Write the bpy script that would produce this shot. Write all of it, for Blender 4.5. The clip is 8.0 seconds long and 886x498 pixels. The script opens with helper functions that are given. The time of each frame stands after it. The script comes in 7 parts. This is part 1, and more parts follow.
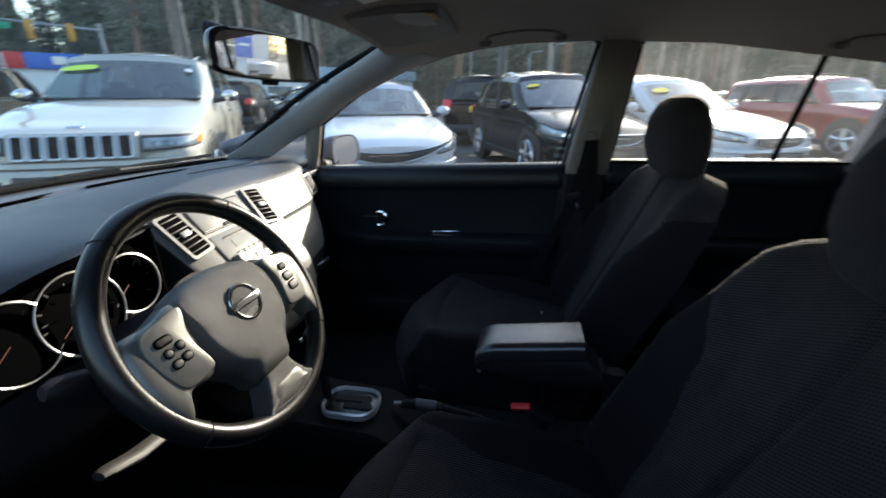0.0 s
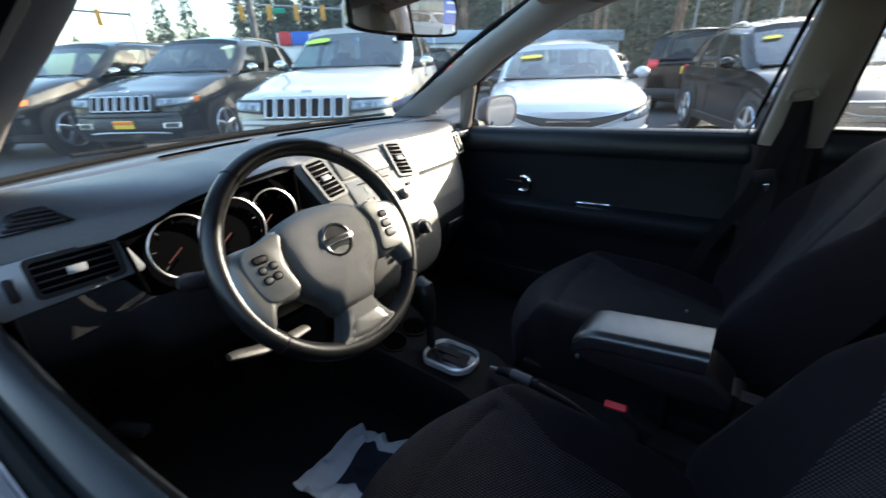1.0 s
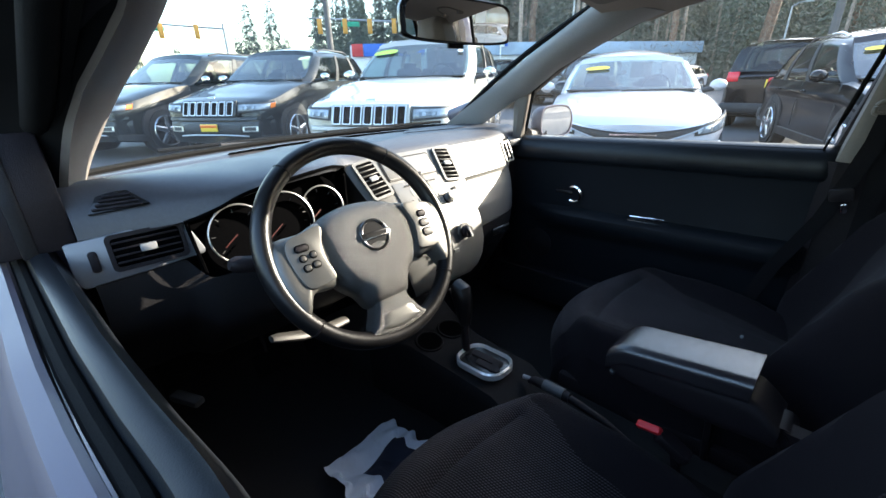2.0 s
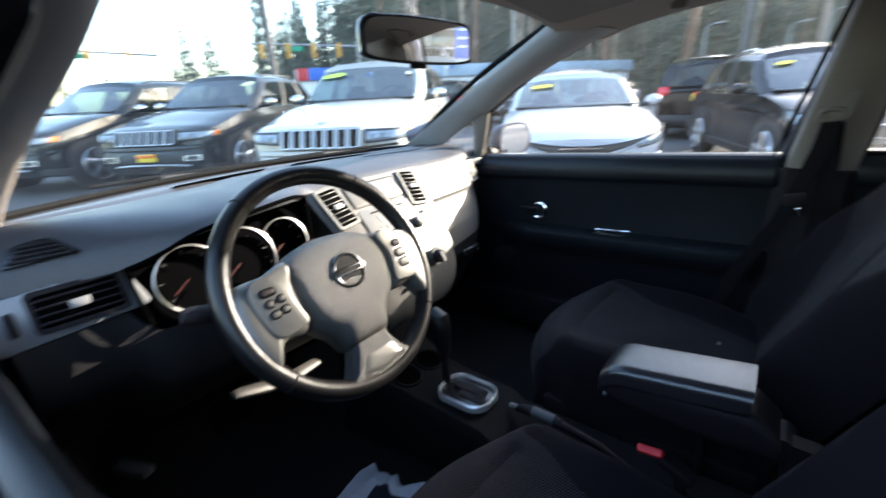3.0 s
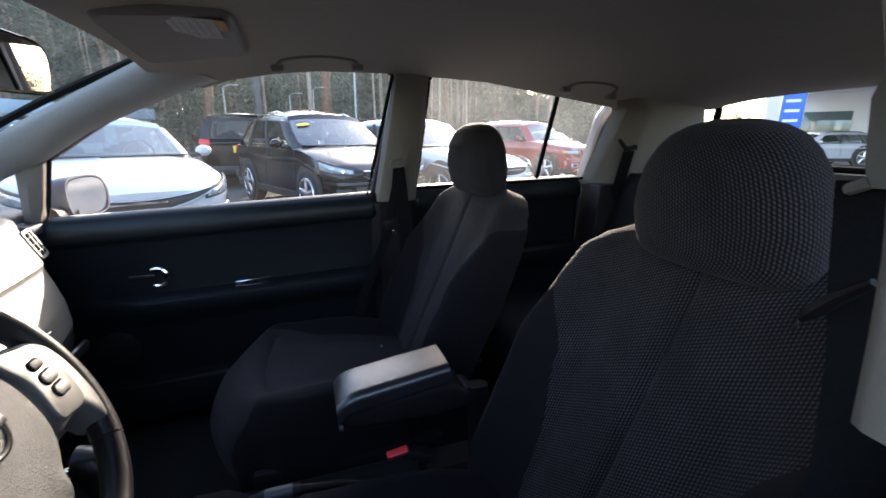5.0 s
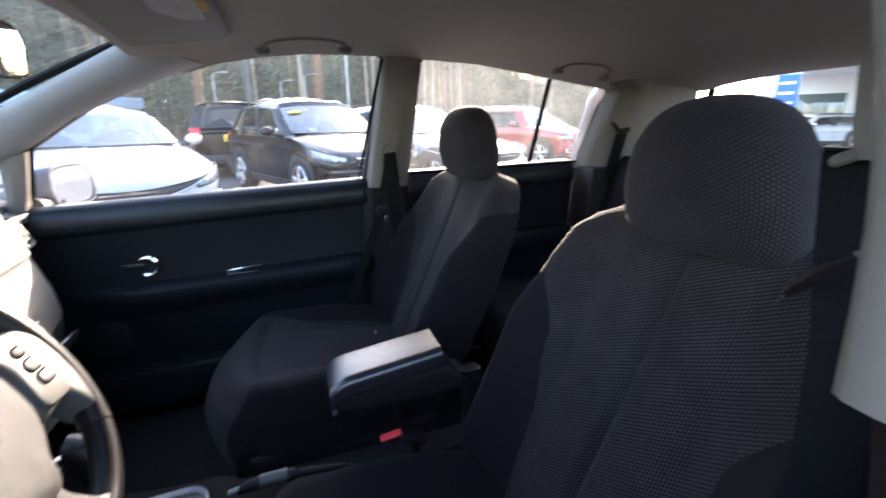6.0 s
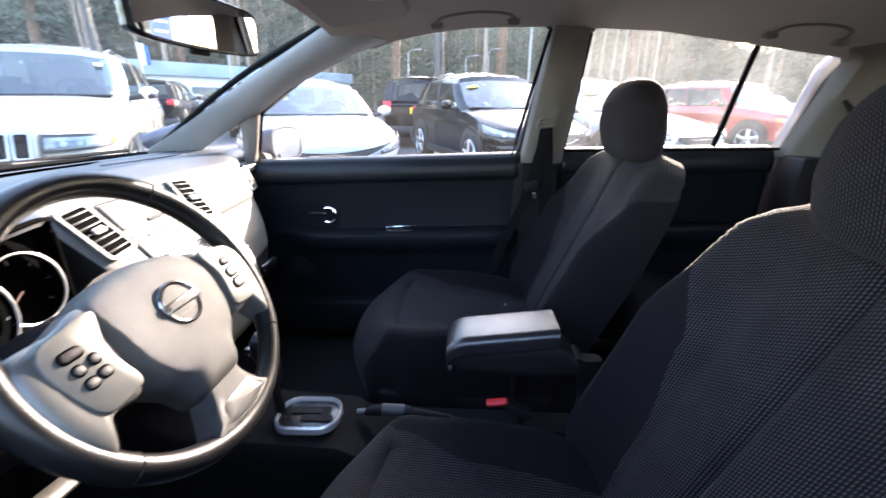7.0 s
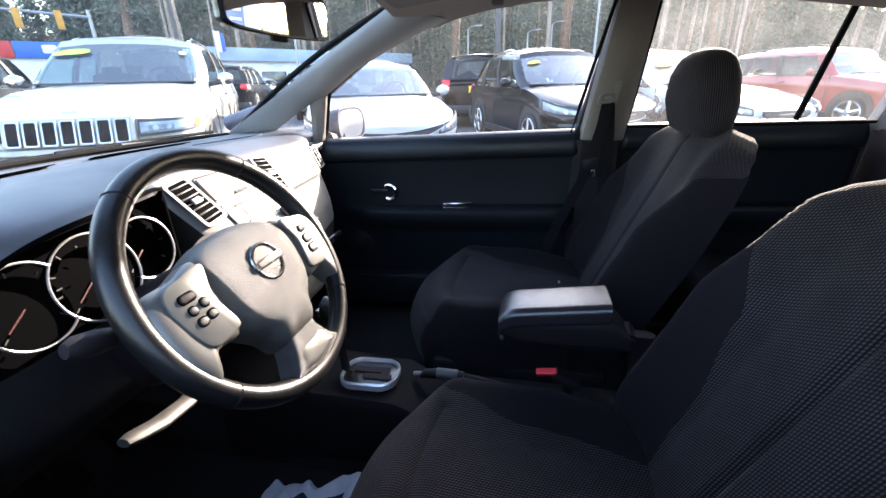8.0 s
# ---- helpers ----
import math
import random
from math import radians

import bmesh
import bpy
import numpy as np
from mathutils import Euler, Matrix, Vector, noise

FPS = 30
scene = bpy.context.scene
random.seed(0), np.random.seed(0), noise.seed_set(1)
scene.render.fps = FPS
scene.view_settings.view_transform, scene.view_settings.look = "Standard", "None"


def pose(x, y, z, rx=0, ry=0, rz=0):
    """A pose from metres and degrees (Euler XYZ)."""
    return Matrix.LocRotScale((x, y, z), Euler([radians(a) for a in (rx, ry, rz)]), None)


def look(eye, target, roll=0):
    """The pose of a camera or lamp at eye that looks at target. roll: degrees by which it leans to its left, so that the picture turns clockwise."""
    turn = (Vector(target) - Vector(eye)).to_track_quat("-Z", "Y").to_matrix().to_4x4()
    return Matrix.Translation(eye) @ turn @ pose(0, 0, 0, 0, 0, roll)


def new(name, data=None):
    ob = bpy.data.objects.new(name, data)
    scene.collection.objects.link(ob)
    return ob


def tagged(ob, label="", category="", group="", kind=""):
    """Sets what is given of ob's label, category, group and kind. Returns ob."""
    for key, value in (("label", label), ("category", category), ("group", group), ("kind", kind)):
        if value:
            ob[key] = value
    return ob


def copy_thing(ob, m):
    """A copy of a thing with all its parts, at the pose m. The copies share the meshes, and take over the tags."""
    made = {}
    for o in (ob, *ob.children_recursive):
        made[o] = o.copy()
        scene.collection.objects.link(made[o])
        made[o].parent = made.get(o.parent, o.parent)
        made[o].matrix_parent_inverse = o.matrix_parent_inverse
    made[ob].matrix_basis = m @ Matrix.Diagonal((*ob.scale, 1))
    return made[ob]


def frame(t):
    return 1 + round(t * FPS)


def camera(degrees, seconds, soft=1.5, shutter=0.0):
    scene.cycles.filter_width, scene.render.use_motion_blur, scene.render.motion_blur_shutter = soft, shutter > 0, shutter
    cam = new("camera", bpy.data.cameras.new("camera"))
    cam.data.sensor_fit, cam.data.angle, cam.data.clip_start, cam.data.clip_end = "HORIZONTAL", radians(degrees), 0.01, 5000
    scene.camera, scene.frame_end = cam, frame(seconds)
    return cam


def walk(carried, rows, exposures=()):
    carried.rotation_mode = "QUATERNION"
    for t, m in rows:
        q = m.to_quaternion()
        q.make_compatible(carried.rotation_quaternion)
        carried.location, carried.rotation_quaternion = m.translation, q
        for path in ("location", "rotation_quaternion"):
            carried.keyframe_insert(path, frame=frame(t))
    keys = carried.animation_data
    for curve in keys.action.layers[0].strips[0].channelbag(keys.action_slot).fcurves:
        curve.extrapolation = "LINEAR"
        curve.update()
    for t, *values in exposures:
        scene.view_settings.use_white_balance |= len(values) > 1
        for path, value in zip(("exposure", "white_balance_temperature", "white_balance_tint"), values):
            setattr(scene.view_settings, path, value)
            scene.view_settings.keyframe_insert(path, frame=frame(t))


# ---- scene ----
cam = camera(93.2, 8.0, shutter=0.5)
PATH = [
    (0, (0.401, -0.822, 1.247), (0.033, 1.021, 0.563), 0.0),
    (0.5, (0.464, -0.748, 1.241), (-0.296, 0.929, 0.46), 0.6),
    (1, (0.524, -0.744, 1.222), (-0.571, 0.721, 0.413), -1.8),
    (1.5, (0.559, -0.74, 1.213), (-0.712, 0.581, 0.413), -1.8),
    (1.7, (0.564, -0.74, 1.211), (-0.73, 0.574, 0.437), -1.1),
    (2.8, (0.54, -0.719, 1.217), (-0.762, 0.615, 0.495), -3.4),
    (3, (0.499, -0.72, 1.212), (-0.671, 0.751, 0.527), -2.8),
    (3.5, (0.371, -0.721, 1.203), (-0.235, 1.057, 0.516), -4.8),
    (4, (0.313, -0.725, 1.199), (0.357, 1.167, 0.55), -3.8),
    (4.5, (0.289, -0.748, 1.209), (0.748, 1.124, 0.673), -1.6),
    (4.7, (0.285, -0.749, 1.211), (0.82, 1.108, 0.697), -0.6),
    (5.8, (0.309, -0.76, 1.213), (1.027, 1.022, 0.66), -0.9),
    (6, (0.299, -0.752, 1.204), (0.931, 1.057, 0.632), -0.6),
    (6.5, (0.308, -0.753, 1.191), (0.53, 1.132, 0.56), 0.9),
    (7, (0.351, -0.775, 1.197), (0.245, 1.106, 0.528), 0.4),
    (7.5, (0.36, -0.795, 1.194), (0.042, 1.037, 0.459), -1.1),
    (8, (0.356, -0.818, 1.196), (-0.008, 0.999, 0.444), -1.2),
]
walk(cam, [(t, look(eye, target, roll)) for t, eye, target, roll in PATH],
     exposures=[(0.0, 2.35, 6400, 8), (0.5, 2.45, 6400, 8), (1.5, 3.2, 6400, 8), (3.0, 3.28, 6450, 11), (3.5, 3.1, 6500, 12), (4.5, 2.85, 6550, 13), (5.8, 3.9, 6700, 19), (6.5, 4.0, 6650, 19), (7.0, 4.05, 6600, 19), (8.0, 3.75, 6550, 18)])

# ---- world, sun ----
SUN_AZ, SUN_EL = 22.0, 17.5   # degrees from the car's right side towards its rear; degrees above the horizon
world = bpy.data.worlds.new("sky")
scene.world = world
world.use_nodes = True
wn = world.node_tree.nodes
sky = wn.new("ShaderNodeTexSky")
sky.sky_type = 'NISHITA'
sky.sun_disc = False
sky.sun_elevation = radians(SUN_EL)
sky.sun_rotation = radians(SUN_AZ)
sky.air_density, sky.dust_density, sky.ozone_density = 1.0, 1.5, 1.0
wn["Background"].inputs["Strength"].default_value = 0.15
world.node_tree.links.new(sky.outputs["Color"], wn["Background"].inputs["Color"])
sun_dir = Vector((math.sin(radians(SUN_AZ)) * math.cos(radians(SUN_EL)), math.cos(radians(SUN_AZ)) * math.cos(radians(SUN_EL)), math.sin(radians(SUN_EL))))
sun = new("sun", bpy.data.lights.new("sun", 'SUN'))
sun.data.energy, sun.data.angle, sun.data.color = 3.5, radians(0.53), (1.0, 0.9, 0.76)
sun.matrix_world = look(sun_dir * 50, (0, 0, 0))


# ---- materials ----
def mat(name, color, rough=0.6, metal=0.0, grain=0.0, grain_scale=200.0, bump=0.0, bump_scale=400.0, stain=0.0, stain_scale=6.0,
        coat=0.0, spec=0.5, per_object=0.0, sheen=0.0):
    """A plain surface with fine grain, broad stains, relief and a small change from piece to piece."""
    m = bpy.data.materials.new(name)
    m.use_nodes = True
    n, l = m.node_tree.nodes, m.node_tree.links
    b = n["Principled BSDF"]
    b.inputs["Roughness"].default_value = rough
    b.inputs["Metallic"].default_value = metal
    b.inputs["Coat Weight"].default_value = coat
    b.inputs["Coat Roughness"].default_value = 0.04
    b.inputs["Specular IOR Level"].default_value = spec
    b.inputs["Sheen Weight"].default_value = sheen
    tc = n.new("ShaderNodeTexCoord")
    rgb = n.new("ShaderNodeRGB")
    rgb.outputs[0].default_value = (*color, 1)
    out = rgb.outputs[0]

    def scaled(sock, fac_sock, amount):
        mix = n.new("ShaderNodeMixRGB")
        mix.blend_type = 'MULTIPLY'
        mix.inputs["Fac"].default_value = 1.0
        mr = n.new("ShaderNodeMapRange")
        mr.inputs["From Min"].default_value, mr.inputs["From Max"].default_value = 0.25, 0.75
        mr.inputs["To Min"].default_value, mr.inputs["To Max"].default_value = 1 - amount, 1 + amount
        l.new(fac_sock, mr.inputs["Value"])
        l.new(sock, mix.inputs["Color1"])
        l.new(mr.outputs[0], mix.inputs["Color2"])
        return mix.outputs[0]

    if grain:
        t = n.new("ShaderNodeTexNoise")
        t.inputs["Scale"].default_value, t.inputs["Detail"].default_value = grain_scale, 4
        l.new(tc.outputs["Object"], t.inputs["Vector"])
        out = scaled(out, t.outputs["Fac"], grain)
    if stain:
        t = n.new("ShaderNodeTexNoise")
        t.inputs["Scale"].default_value, t.inputs["Detail"].default_value = stain_scale, 5
        l.new(tc.outputs["Object"], t.inputs["Vector"])
        out = scaled(out, t.outputs["Fac"], stain)
        mr = n.new("ShaderNodeMapRange")
        mr.inputs["To Min"].default_value, mr.inputs["To Max"].default_value = max(0.02, rough * 0.8), min(1.0, rough * 1.2)
        l.new(t.outputs["Fac"], mr.inputs["Value"])
        l.new(mr.outputs[0], b.inputs["Roughness"])
    if per_object:
        oi = n.new("ShaderNodeObjectInfo")
        out = scaled(out, oi.outputs["Random"], per_object)
    l.new(out, b.inputs["Base Color"])
    if bump:
        t = n.new("ShaderNodeTexNoise")
        t.inputs["Scale"].default_value, t.inputs["Detail"].default_value = bump_scale, 3
        l.new(tc.outputs["Object"], t.inputs["Vector"])
        bp = n.new("ShaderNodeBump")
        bp.inputs["Strength"].default_value, bp.inputs["Distance"].default_value = bump, 0.002
        l.new(t.outputs["Fac"], bp.inputs["Height"])
        l.new(bp.outputs[0], b.inputs["Normal"])
    return m


def glass_mat(name, tint=(0.86, 0.92, 0.9), dirt=0.05, gloss=0.05):
    """A thin pane: clear, with a Fresnel gloss and a trace of dust."""
    m = bpy.data.materials.new(name)
    m.use_nodes = True
    n, l = m.node_tree.nodes, m.node_tree.links
    n.remove(n["Principled BSDF"])
    tr, gl, df = n.new("ShaderNodeBsdfTransparent"), n.new("ShaderNodeBsdfGlossy"), n.new("ShaderNodeBsdfDiffuse")
    tr.inputs[0].default_value = (*tint, 1)
    gl.inputs["Roughness"].default_value = 0.01
    df.inputs[0].default_value = (0.75, 0.75, 0.72, 1)
    tl, film = n.new("ShaderNodeBsdfTranslucent"), n.new("ShaderNodeMixShader")
    tl.inputs[0].default_value = (0.8, 0.8, 0.78, 1)
    film.inputs[0].default_value = 0.75
    l.new(df.outputs[0], film.inputs[1])
    l.new(tl.outputs[0], film.inputs[2])
    lw, pw, ml = n.new("ShaderNodeLayerWeight"), n.new("ShaderNodeMath"), n.new("ShaderNodeMath")
    pw.operation, ml.operation = 'POWER', 'MULTIPLY_ADD'
    pw.inputs[1].default_value = 5.0
    ml.inputs[1].default_value, ml.inputs[2].default_value = 0.95 - gloss, gloss
    lw.inputs[0].default_value = 0.5
    l.new(lw.outputs["Facing"], pw.inputs[0])
    l.new(pw.outputs[0], ml.inputs[0])
    a, c = n.new("ShaderNodeMixShader"), n.new("ShaderNodeMixShader")
    l.new(ml.outputs[0], a.inputs[0])
    l.new(tr.outputs[0], a.inputs[1])
    l.new(gl.outputs[0], a.inputs[2])
    tc, t = n.new("ShaderNodeTexCoord"), n.new("ShaderNodeTexNoise")
    t.inputs["Scale"].default_value = 9
    t.inputs["Detail"].default_value = 6
    l.new(tc.outputs["Object"], t.inputs["Vector"])
    mr = n.new("ShaderNodeMapRange")
    mr.inputs["From Min"].default_value, mr.inputs["From Max"].default_value = 0.3, 0.8
    mr.inputs["To Min"].default_value, mr.inputs["To Max"].default_value = dirt * 0.4, dirt * 1.6
    l.new(t.outputs["Fac"], mr.inputs["Value"])
    l.new(mr.outputs[0], c.inputs[0])
    l.new(a.outputs[0], c.inputs[1])
    l.new(film.outputs[0], c.inputs[2])
    l.new(c.outputs[0], n["Material Output"].inputs[0])
    return m


def mesh_fabric(name, base, dot, size):
    """Knitted seat cloth: rows of light threads over a dark ground, by the UV in metres."""
    m = bpy.data.materials.new(name)
    m.use_nodes = True
    n, l = m.node_tree.nodes, m.node_tree.links
    b = n["Principled BSDF"]
    b.inputs["Roughness"].default_value = 0.92
    b.inputs["Specular IOR Level"].default_value = 0.2
    b.inputs["Sheen Weight"].default_value = 0.04
    b.inputs["Sheen Roughness"].default_value = 0.4
    uv, sep = n.new("ShaderNodeUVMap"), n.new("ShaderNodeSeparateXYZ")
    l.new(uv.outputs[0], sep.inputs[0])

    def calc(op, a, c=None):
        x = n.new("ShaderNodeMath")
        x.operation = op
        for i, v in enumerate((a, c)):
            if v is None:
                continue
            if isinstance(v, (int, float)):
                x.inputs[i].default_value = v
            else:
                l.new(v, x.inputs[i])
        return x.outputs[0]

    # slanted stitches in upright columns, every other column half a stitch lower
    col = calc('DIVIDE', sep.outputs["X"], size)
    odd = calc('MODULO', calc('ABSOLUTE', calc('FLOOR', col)), 2.0)
    slant = calc('MULTIPLY', calc('FRACT', col), 0.55)
    row = calc('ADD', calc('ADD', calc('DIVIDE', sep.outputs["Y"], size * 1.15), calc('MULTIPLY', odd, 0.5)), slant)
    a = calc('SINE', calc('MULTIPLY', calc('FRACT', row), math.pi))
    c = calc('SINE', calc('MULTIPLY', calc('FRACT', col), math.pi))
    d = calc('MULTIPLY', calc('ADD', calc('MULTIPLY', a, 0.55), 0.45), c)
    noise_t, tc = n.new("ShaderNodeTexNoise"), n.new("ShaderNodeTexCoord")
    noise_t.inputs["Scale"].default_value = 14
    l.new(tc.outputs["Object"], noise_t.inputs["Vector"])
    ramp = n.new("ShaderNodeMapRange")
    ramp.inputs["From Min"].default_value, ramp.inputs["From Max"].default_value = 0.42, 0.95
    l.new(d, ramp.inputs["Value"])
    f = calc('MULTIPLY', ramp.outputs[0], calc('ADD', 0.45, noise_t.outputs["Fac"]))
    mix = n.new("ShaderNodeMixRGB")
    mix.inputs["Color1"].default_value, mix.inputs["Color2"].default_value = (*base, 1), (*dot, 1)
    l.new(f, mix.inputs["Fac"])
    l.new(mix.outputs[0], b.inputs["Base Color"])
    bp = n.new("ShaderNodeBump")
    bp.inputs["Strength"].default_value, bp.inputs["Distance"].default_value = 0.6, 0.0015
    l.new(d, bp.inputs["Height"])
    l.new(bp.outputs[0], b.inputs["Normal"])
    return m


DASH = mat("charcoal_soft_plastic", (0.03, 0.031, 0.035), 0.5, spec=0.4, bump=0.35, bump_scale=700, grain=0.15, stain=0.12)
BLACK = mat("black_grained_plastic", (0.0092, 0.0066, 0.0082), 0.58, spec=0.22, bump=0.3, bump_scale=600, grain=0.2, stain=0.15)
# near black: holds the shade inside the cowl, vents, slots and wells in colour
GAUGE = mat("recess_shade_black", (0.0012, 0.0012, 0.0014), 0.9, spec=0.01, stain=0.1)
EMBLEM = mat("brushed_emblem", (0.32, 0.32, 0.33), 0.22, metal=1.0, stain=0.1, stain_scale=60)
GLOSSY = mat("black_smooth_plastic", (0.012, 0.012, 0.013), 0.25, stain=0.2)
DASHTOP = mat("charcoal_dash_skin", (0.033, 0.0345, 0.041), 0.46, bump=0.2, bump_scale=800, grain=0.12, stain=0.12)
LEATHER = mat("black_leather", (0.006, 0.0058, 0.0064), 0.33, spec=0.35, bump=0.12, bump_scale=500, stain=0.25, stain_scale=20)
HUB = mat("grained_vinyl", (0.028, 0.0273, 0.0262), 0.34, spec=0.65, bump=0.9, bump_scale=1000, grain=0.25, grain_scale=500, stain=0.3, stain_scale=18)
SILVER = mat("satin_silver_paint", (0.13, 0.128, 0.121), 0.42, metal=0.3, grain=0.04, grain_scale=900, stain=0.06)
SATIN = mat("satin_bright_trim", (0.5, 0.5, 0.5), 0.3, metal=0.85, stain=0.08)
WHEELSILVER = mat("dark_silver_paint", (0.14, 0.138, 0.13), 0.4, metal=0.6, grain=0.05, grain_scale=900, stain=0.1)
BRIGHT = mat("bright_silver_trim", (0.8, 0.8, 0.8), 0.3, metal=0.6, stain=0.08)
CHROME = mat("chrome", (0.75, 0.75, 0.76), 0.08, metal=1.0, stain=0.1, stain_scale=40)
# one trim plastic twice: TRIM carries the backlit shade, PILLAR the sky sheen
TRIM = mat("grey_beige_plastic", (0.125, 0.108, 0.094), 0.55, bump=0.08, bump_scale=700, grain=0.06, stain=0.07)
PILLAR = mat("pillar_plastic_sky_sheen", (0.245, 0.247, 0.25), 0.4, bump=0.15, bump_scale=500, grain=0.05, stain=0.07)
ROOFCLOTH = mat("headliner_cloth", (0.3, 0.27, 0.245), 0.95, bump=0.5, bump_scale=900, grain=0.12, grain_scale=500, stain=0.08, stain_scale=3)
CLOTH = mat("plain_dark_cloth", (0.0068, 0.0048, 0.0066), 0.95, spec=0.15, bump=0.6, bump_scale=1200, grain=0.3, grain_scale=900, stain=0.1, sheen=0.02)
FABRIC = mesh_fabric("woven_seat_cloth", (0.0025, 0.002, 0.0027), (0.06, 0.048, 0.053), 0.0046)
CARPET = mat("dark_carpet", (0.007, 0.0058, 0.0066), 1.0, bump=1.0, bump_scale=500, grain=0.4, grain_scale=300, stain=0.3)
RUBBER = mat("black_rubber", (0.006, 0.006, 0.006), 0.8, spec=0.06, bump=0.2, stain=0.2)
WEB = mat("seatbelt_webbing", (0.006, 0.0055, 0.0065), 0.85, spec=0.12, bump=0.6, bump_scale=900, grain=0.2)
RED = mat("red_button_plastic", (0.62, 0.012, 0.02), 0.4, stain=0.1)
WHITE = mat("white_plastic", (0.75, 0.75, 0.73), 0.5, stain=0.06)
PAPER = mat("crumpled_paper", (0.62, 0.64, 0.7), 0.75, bump=0.6, bump_scale=60, stain=0.12, stain_scale=20)
# visor label colours, kept dull and dark
LABELGREY = mat("dull_grey_label", (0.34, 0.33, 0.31), 0.7, stain=0.15, stain_scale=30)
LABELBAND = mat("dull_orange_band", (0.4, 0.24, 0.07), 0.7, stain=0.15, stain_scale=30)
INK = mat("dark_blue_ink", (0.012, 0.014, 0.03), 0.7, stain=0.2)
SCREEN = mat("grey_display", (0.2, 0.21, 0.2), 0.2, stain=0.05)
NEEDLE = mat("red_needle", (0.05, 0.004, 0.003), 0.5)
TICK = mat("dim_dial_print", (0.035, 0.036, 0.036), 0.6)
# same silver as the centre panel, with the corner's bluish light in the colour
CORNERSILVER = mat("satin_silver_corner_light", (0.165, 0.172, 0.185), 0.4, metal=0.3, grain=0.04, grain_scale=900, stain=0.06)
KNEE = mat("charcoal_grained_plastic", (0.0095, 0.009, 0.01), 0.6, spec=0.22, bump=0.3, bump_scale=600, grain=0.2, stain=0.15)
METAL_DK = mat("worn_dark_grey_plastic", (0.05, 0.05, 0.052), 0.45, stain=0.2)
LEVERGREY = mat("worn_grey_plastic", (0.04, 0.0375, 0.033), 0.55, bump=0.2, bump_scale=500, stain=0.2, stain_scale=30)
# charcoal plastic darkened so that the console's shade sits in its colour
CONSOLE = mat("console_plastic_shaded", (0.0055, 0.005, 0.0056), 0.75, spec=0.12, bump=0.3, bump_scale=600, grain=0.2, stain=0.15)
GREY = mat("mid_grey_plastic", (0.2, 0.2, 0.2), 0.45, stain=0.08)
YELLOW = mat("yellow_sticker", (0.85, 0.6, 0.05), 0.5, stain=0.05)
LIME = mat("lime_sticker", (0.55, 0.8, 0.08), 0.5, stain=0.05)
DOORPAD = mat("dark_door_padding", (0.006, 0.0075, 0.01), 0.4, spec=0.22, bump=0.12, bump_scale=600, stain=0.12)
ARMVINYL = mat("grey_black_vinyl", (0.016, 0.014, 0.016), 0.24, spec=0.7, bump=0.25, bump_scale=500, stain=0.15, stain_scale=12)
MIRROR = mat("mirror_glass", (0.9, 0.9, 0.9), 0.0, metal=1.0)
HOSTPAINT = mat("pale_violet_grey_paint", (0.075, 0.068, 0.095), 0.5, metal=0.4, coat=0.08, grain=0.05, grain_scale=1500, stain=0.04)
GLASS = glass_mat("car_glass", (0.94, 0.96, 0.95), 0.006)
DUSTYGLASS = glass_mat("dusty_car_glass", (0.92, 0.94, 0.92), 0.045)
SCREEN_GLASS = glass_mat("windscreen_glass", (0.86, 0.91, 0.9), 0.009)


# ---- mesh helpers ----
def mesh_ob(name, bm, material, smooth=True):
    me = bpy.data.meshes.new(name)
    bmesh.ops.recalc_face_normals(bm, faces=bm.faces)
    bm.to_mesh(me)
    bm.free()
    for m in (material if isinstance(material, (list, tuple)) else [material]):
        me.materials.append(m)
    if smooth:
        me.polygons.foreach_set("use_smooth", [True] * len(me.polygons))
        me.set_sharp_from_angle(angle=radians(38))
    return new(name, me)


def part(name, bm, material, parent=None, label="", smooth=True):
    ob = mesh_ob(name, bm, material, smooth)
    if parent:
        ob.parent = parent
    if label:
        ob["label"] = label
    return ob


def thing(name, label, category, group="", kind="", m=None):
    ob = new(name)
    ob.empty_display_size = 0.1
    if m is not None:
        ob.matrix_basis = m
    return tagged(ob, label, category, group, kind)


def bmnew():
    return bmesh.new()


def add_box(bm, c, s, m=None, bevel=0.0, seg=2):
    """A bevelled block of size s at c, turned by m."""
    tmp = bmesh.new()
    bmesh.ops.create_cube(tmp, size=1.0)
    bmesh.ops.scale(tmp, vec=s, verts=tmp.verts)
    if bevel:
        bmesh.ops.bevel(tmp, geom=tmp.edges[:], offset=bevel, segments=seg, affect='EDGES', profile=0.5)
    mm = Matrix.Translation(c) @ (m.to_4x4() if m is not None else Matrix())
    bmesh.ops.transform(tmp, matrix=mm, verts=tmp.verts)
    join(bm, tmp)
    return bm


def join(bm, tmp):
    me = bpy.data.meshes.new("tmp")
    tmp.to_mesh(me)
    tmp.free()
    bm.from_mesh(me)
    bpy.data.meshes.remove(me)


def box(c, s, m=None, bevel=0.0, seg=2):
    return add_box(bmesh.new(), c, s, m, bevel, seg)


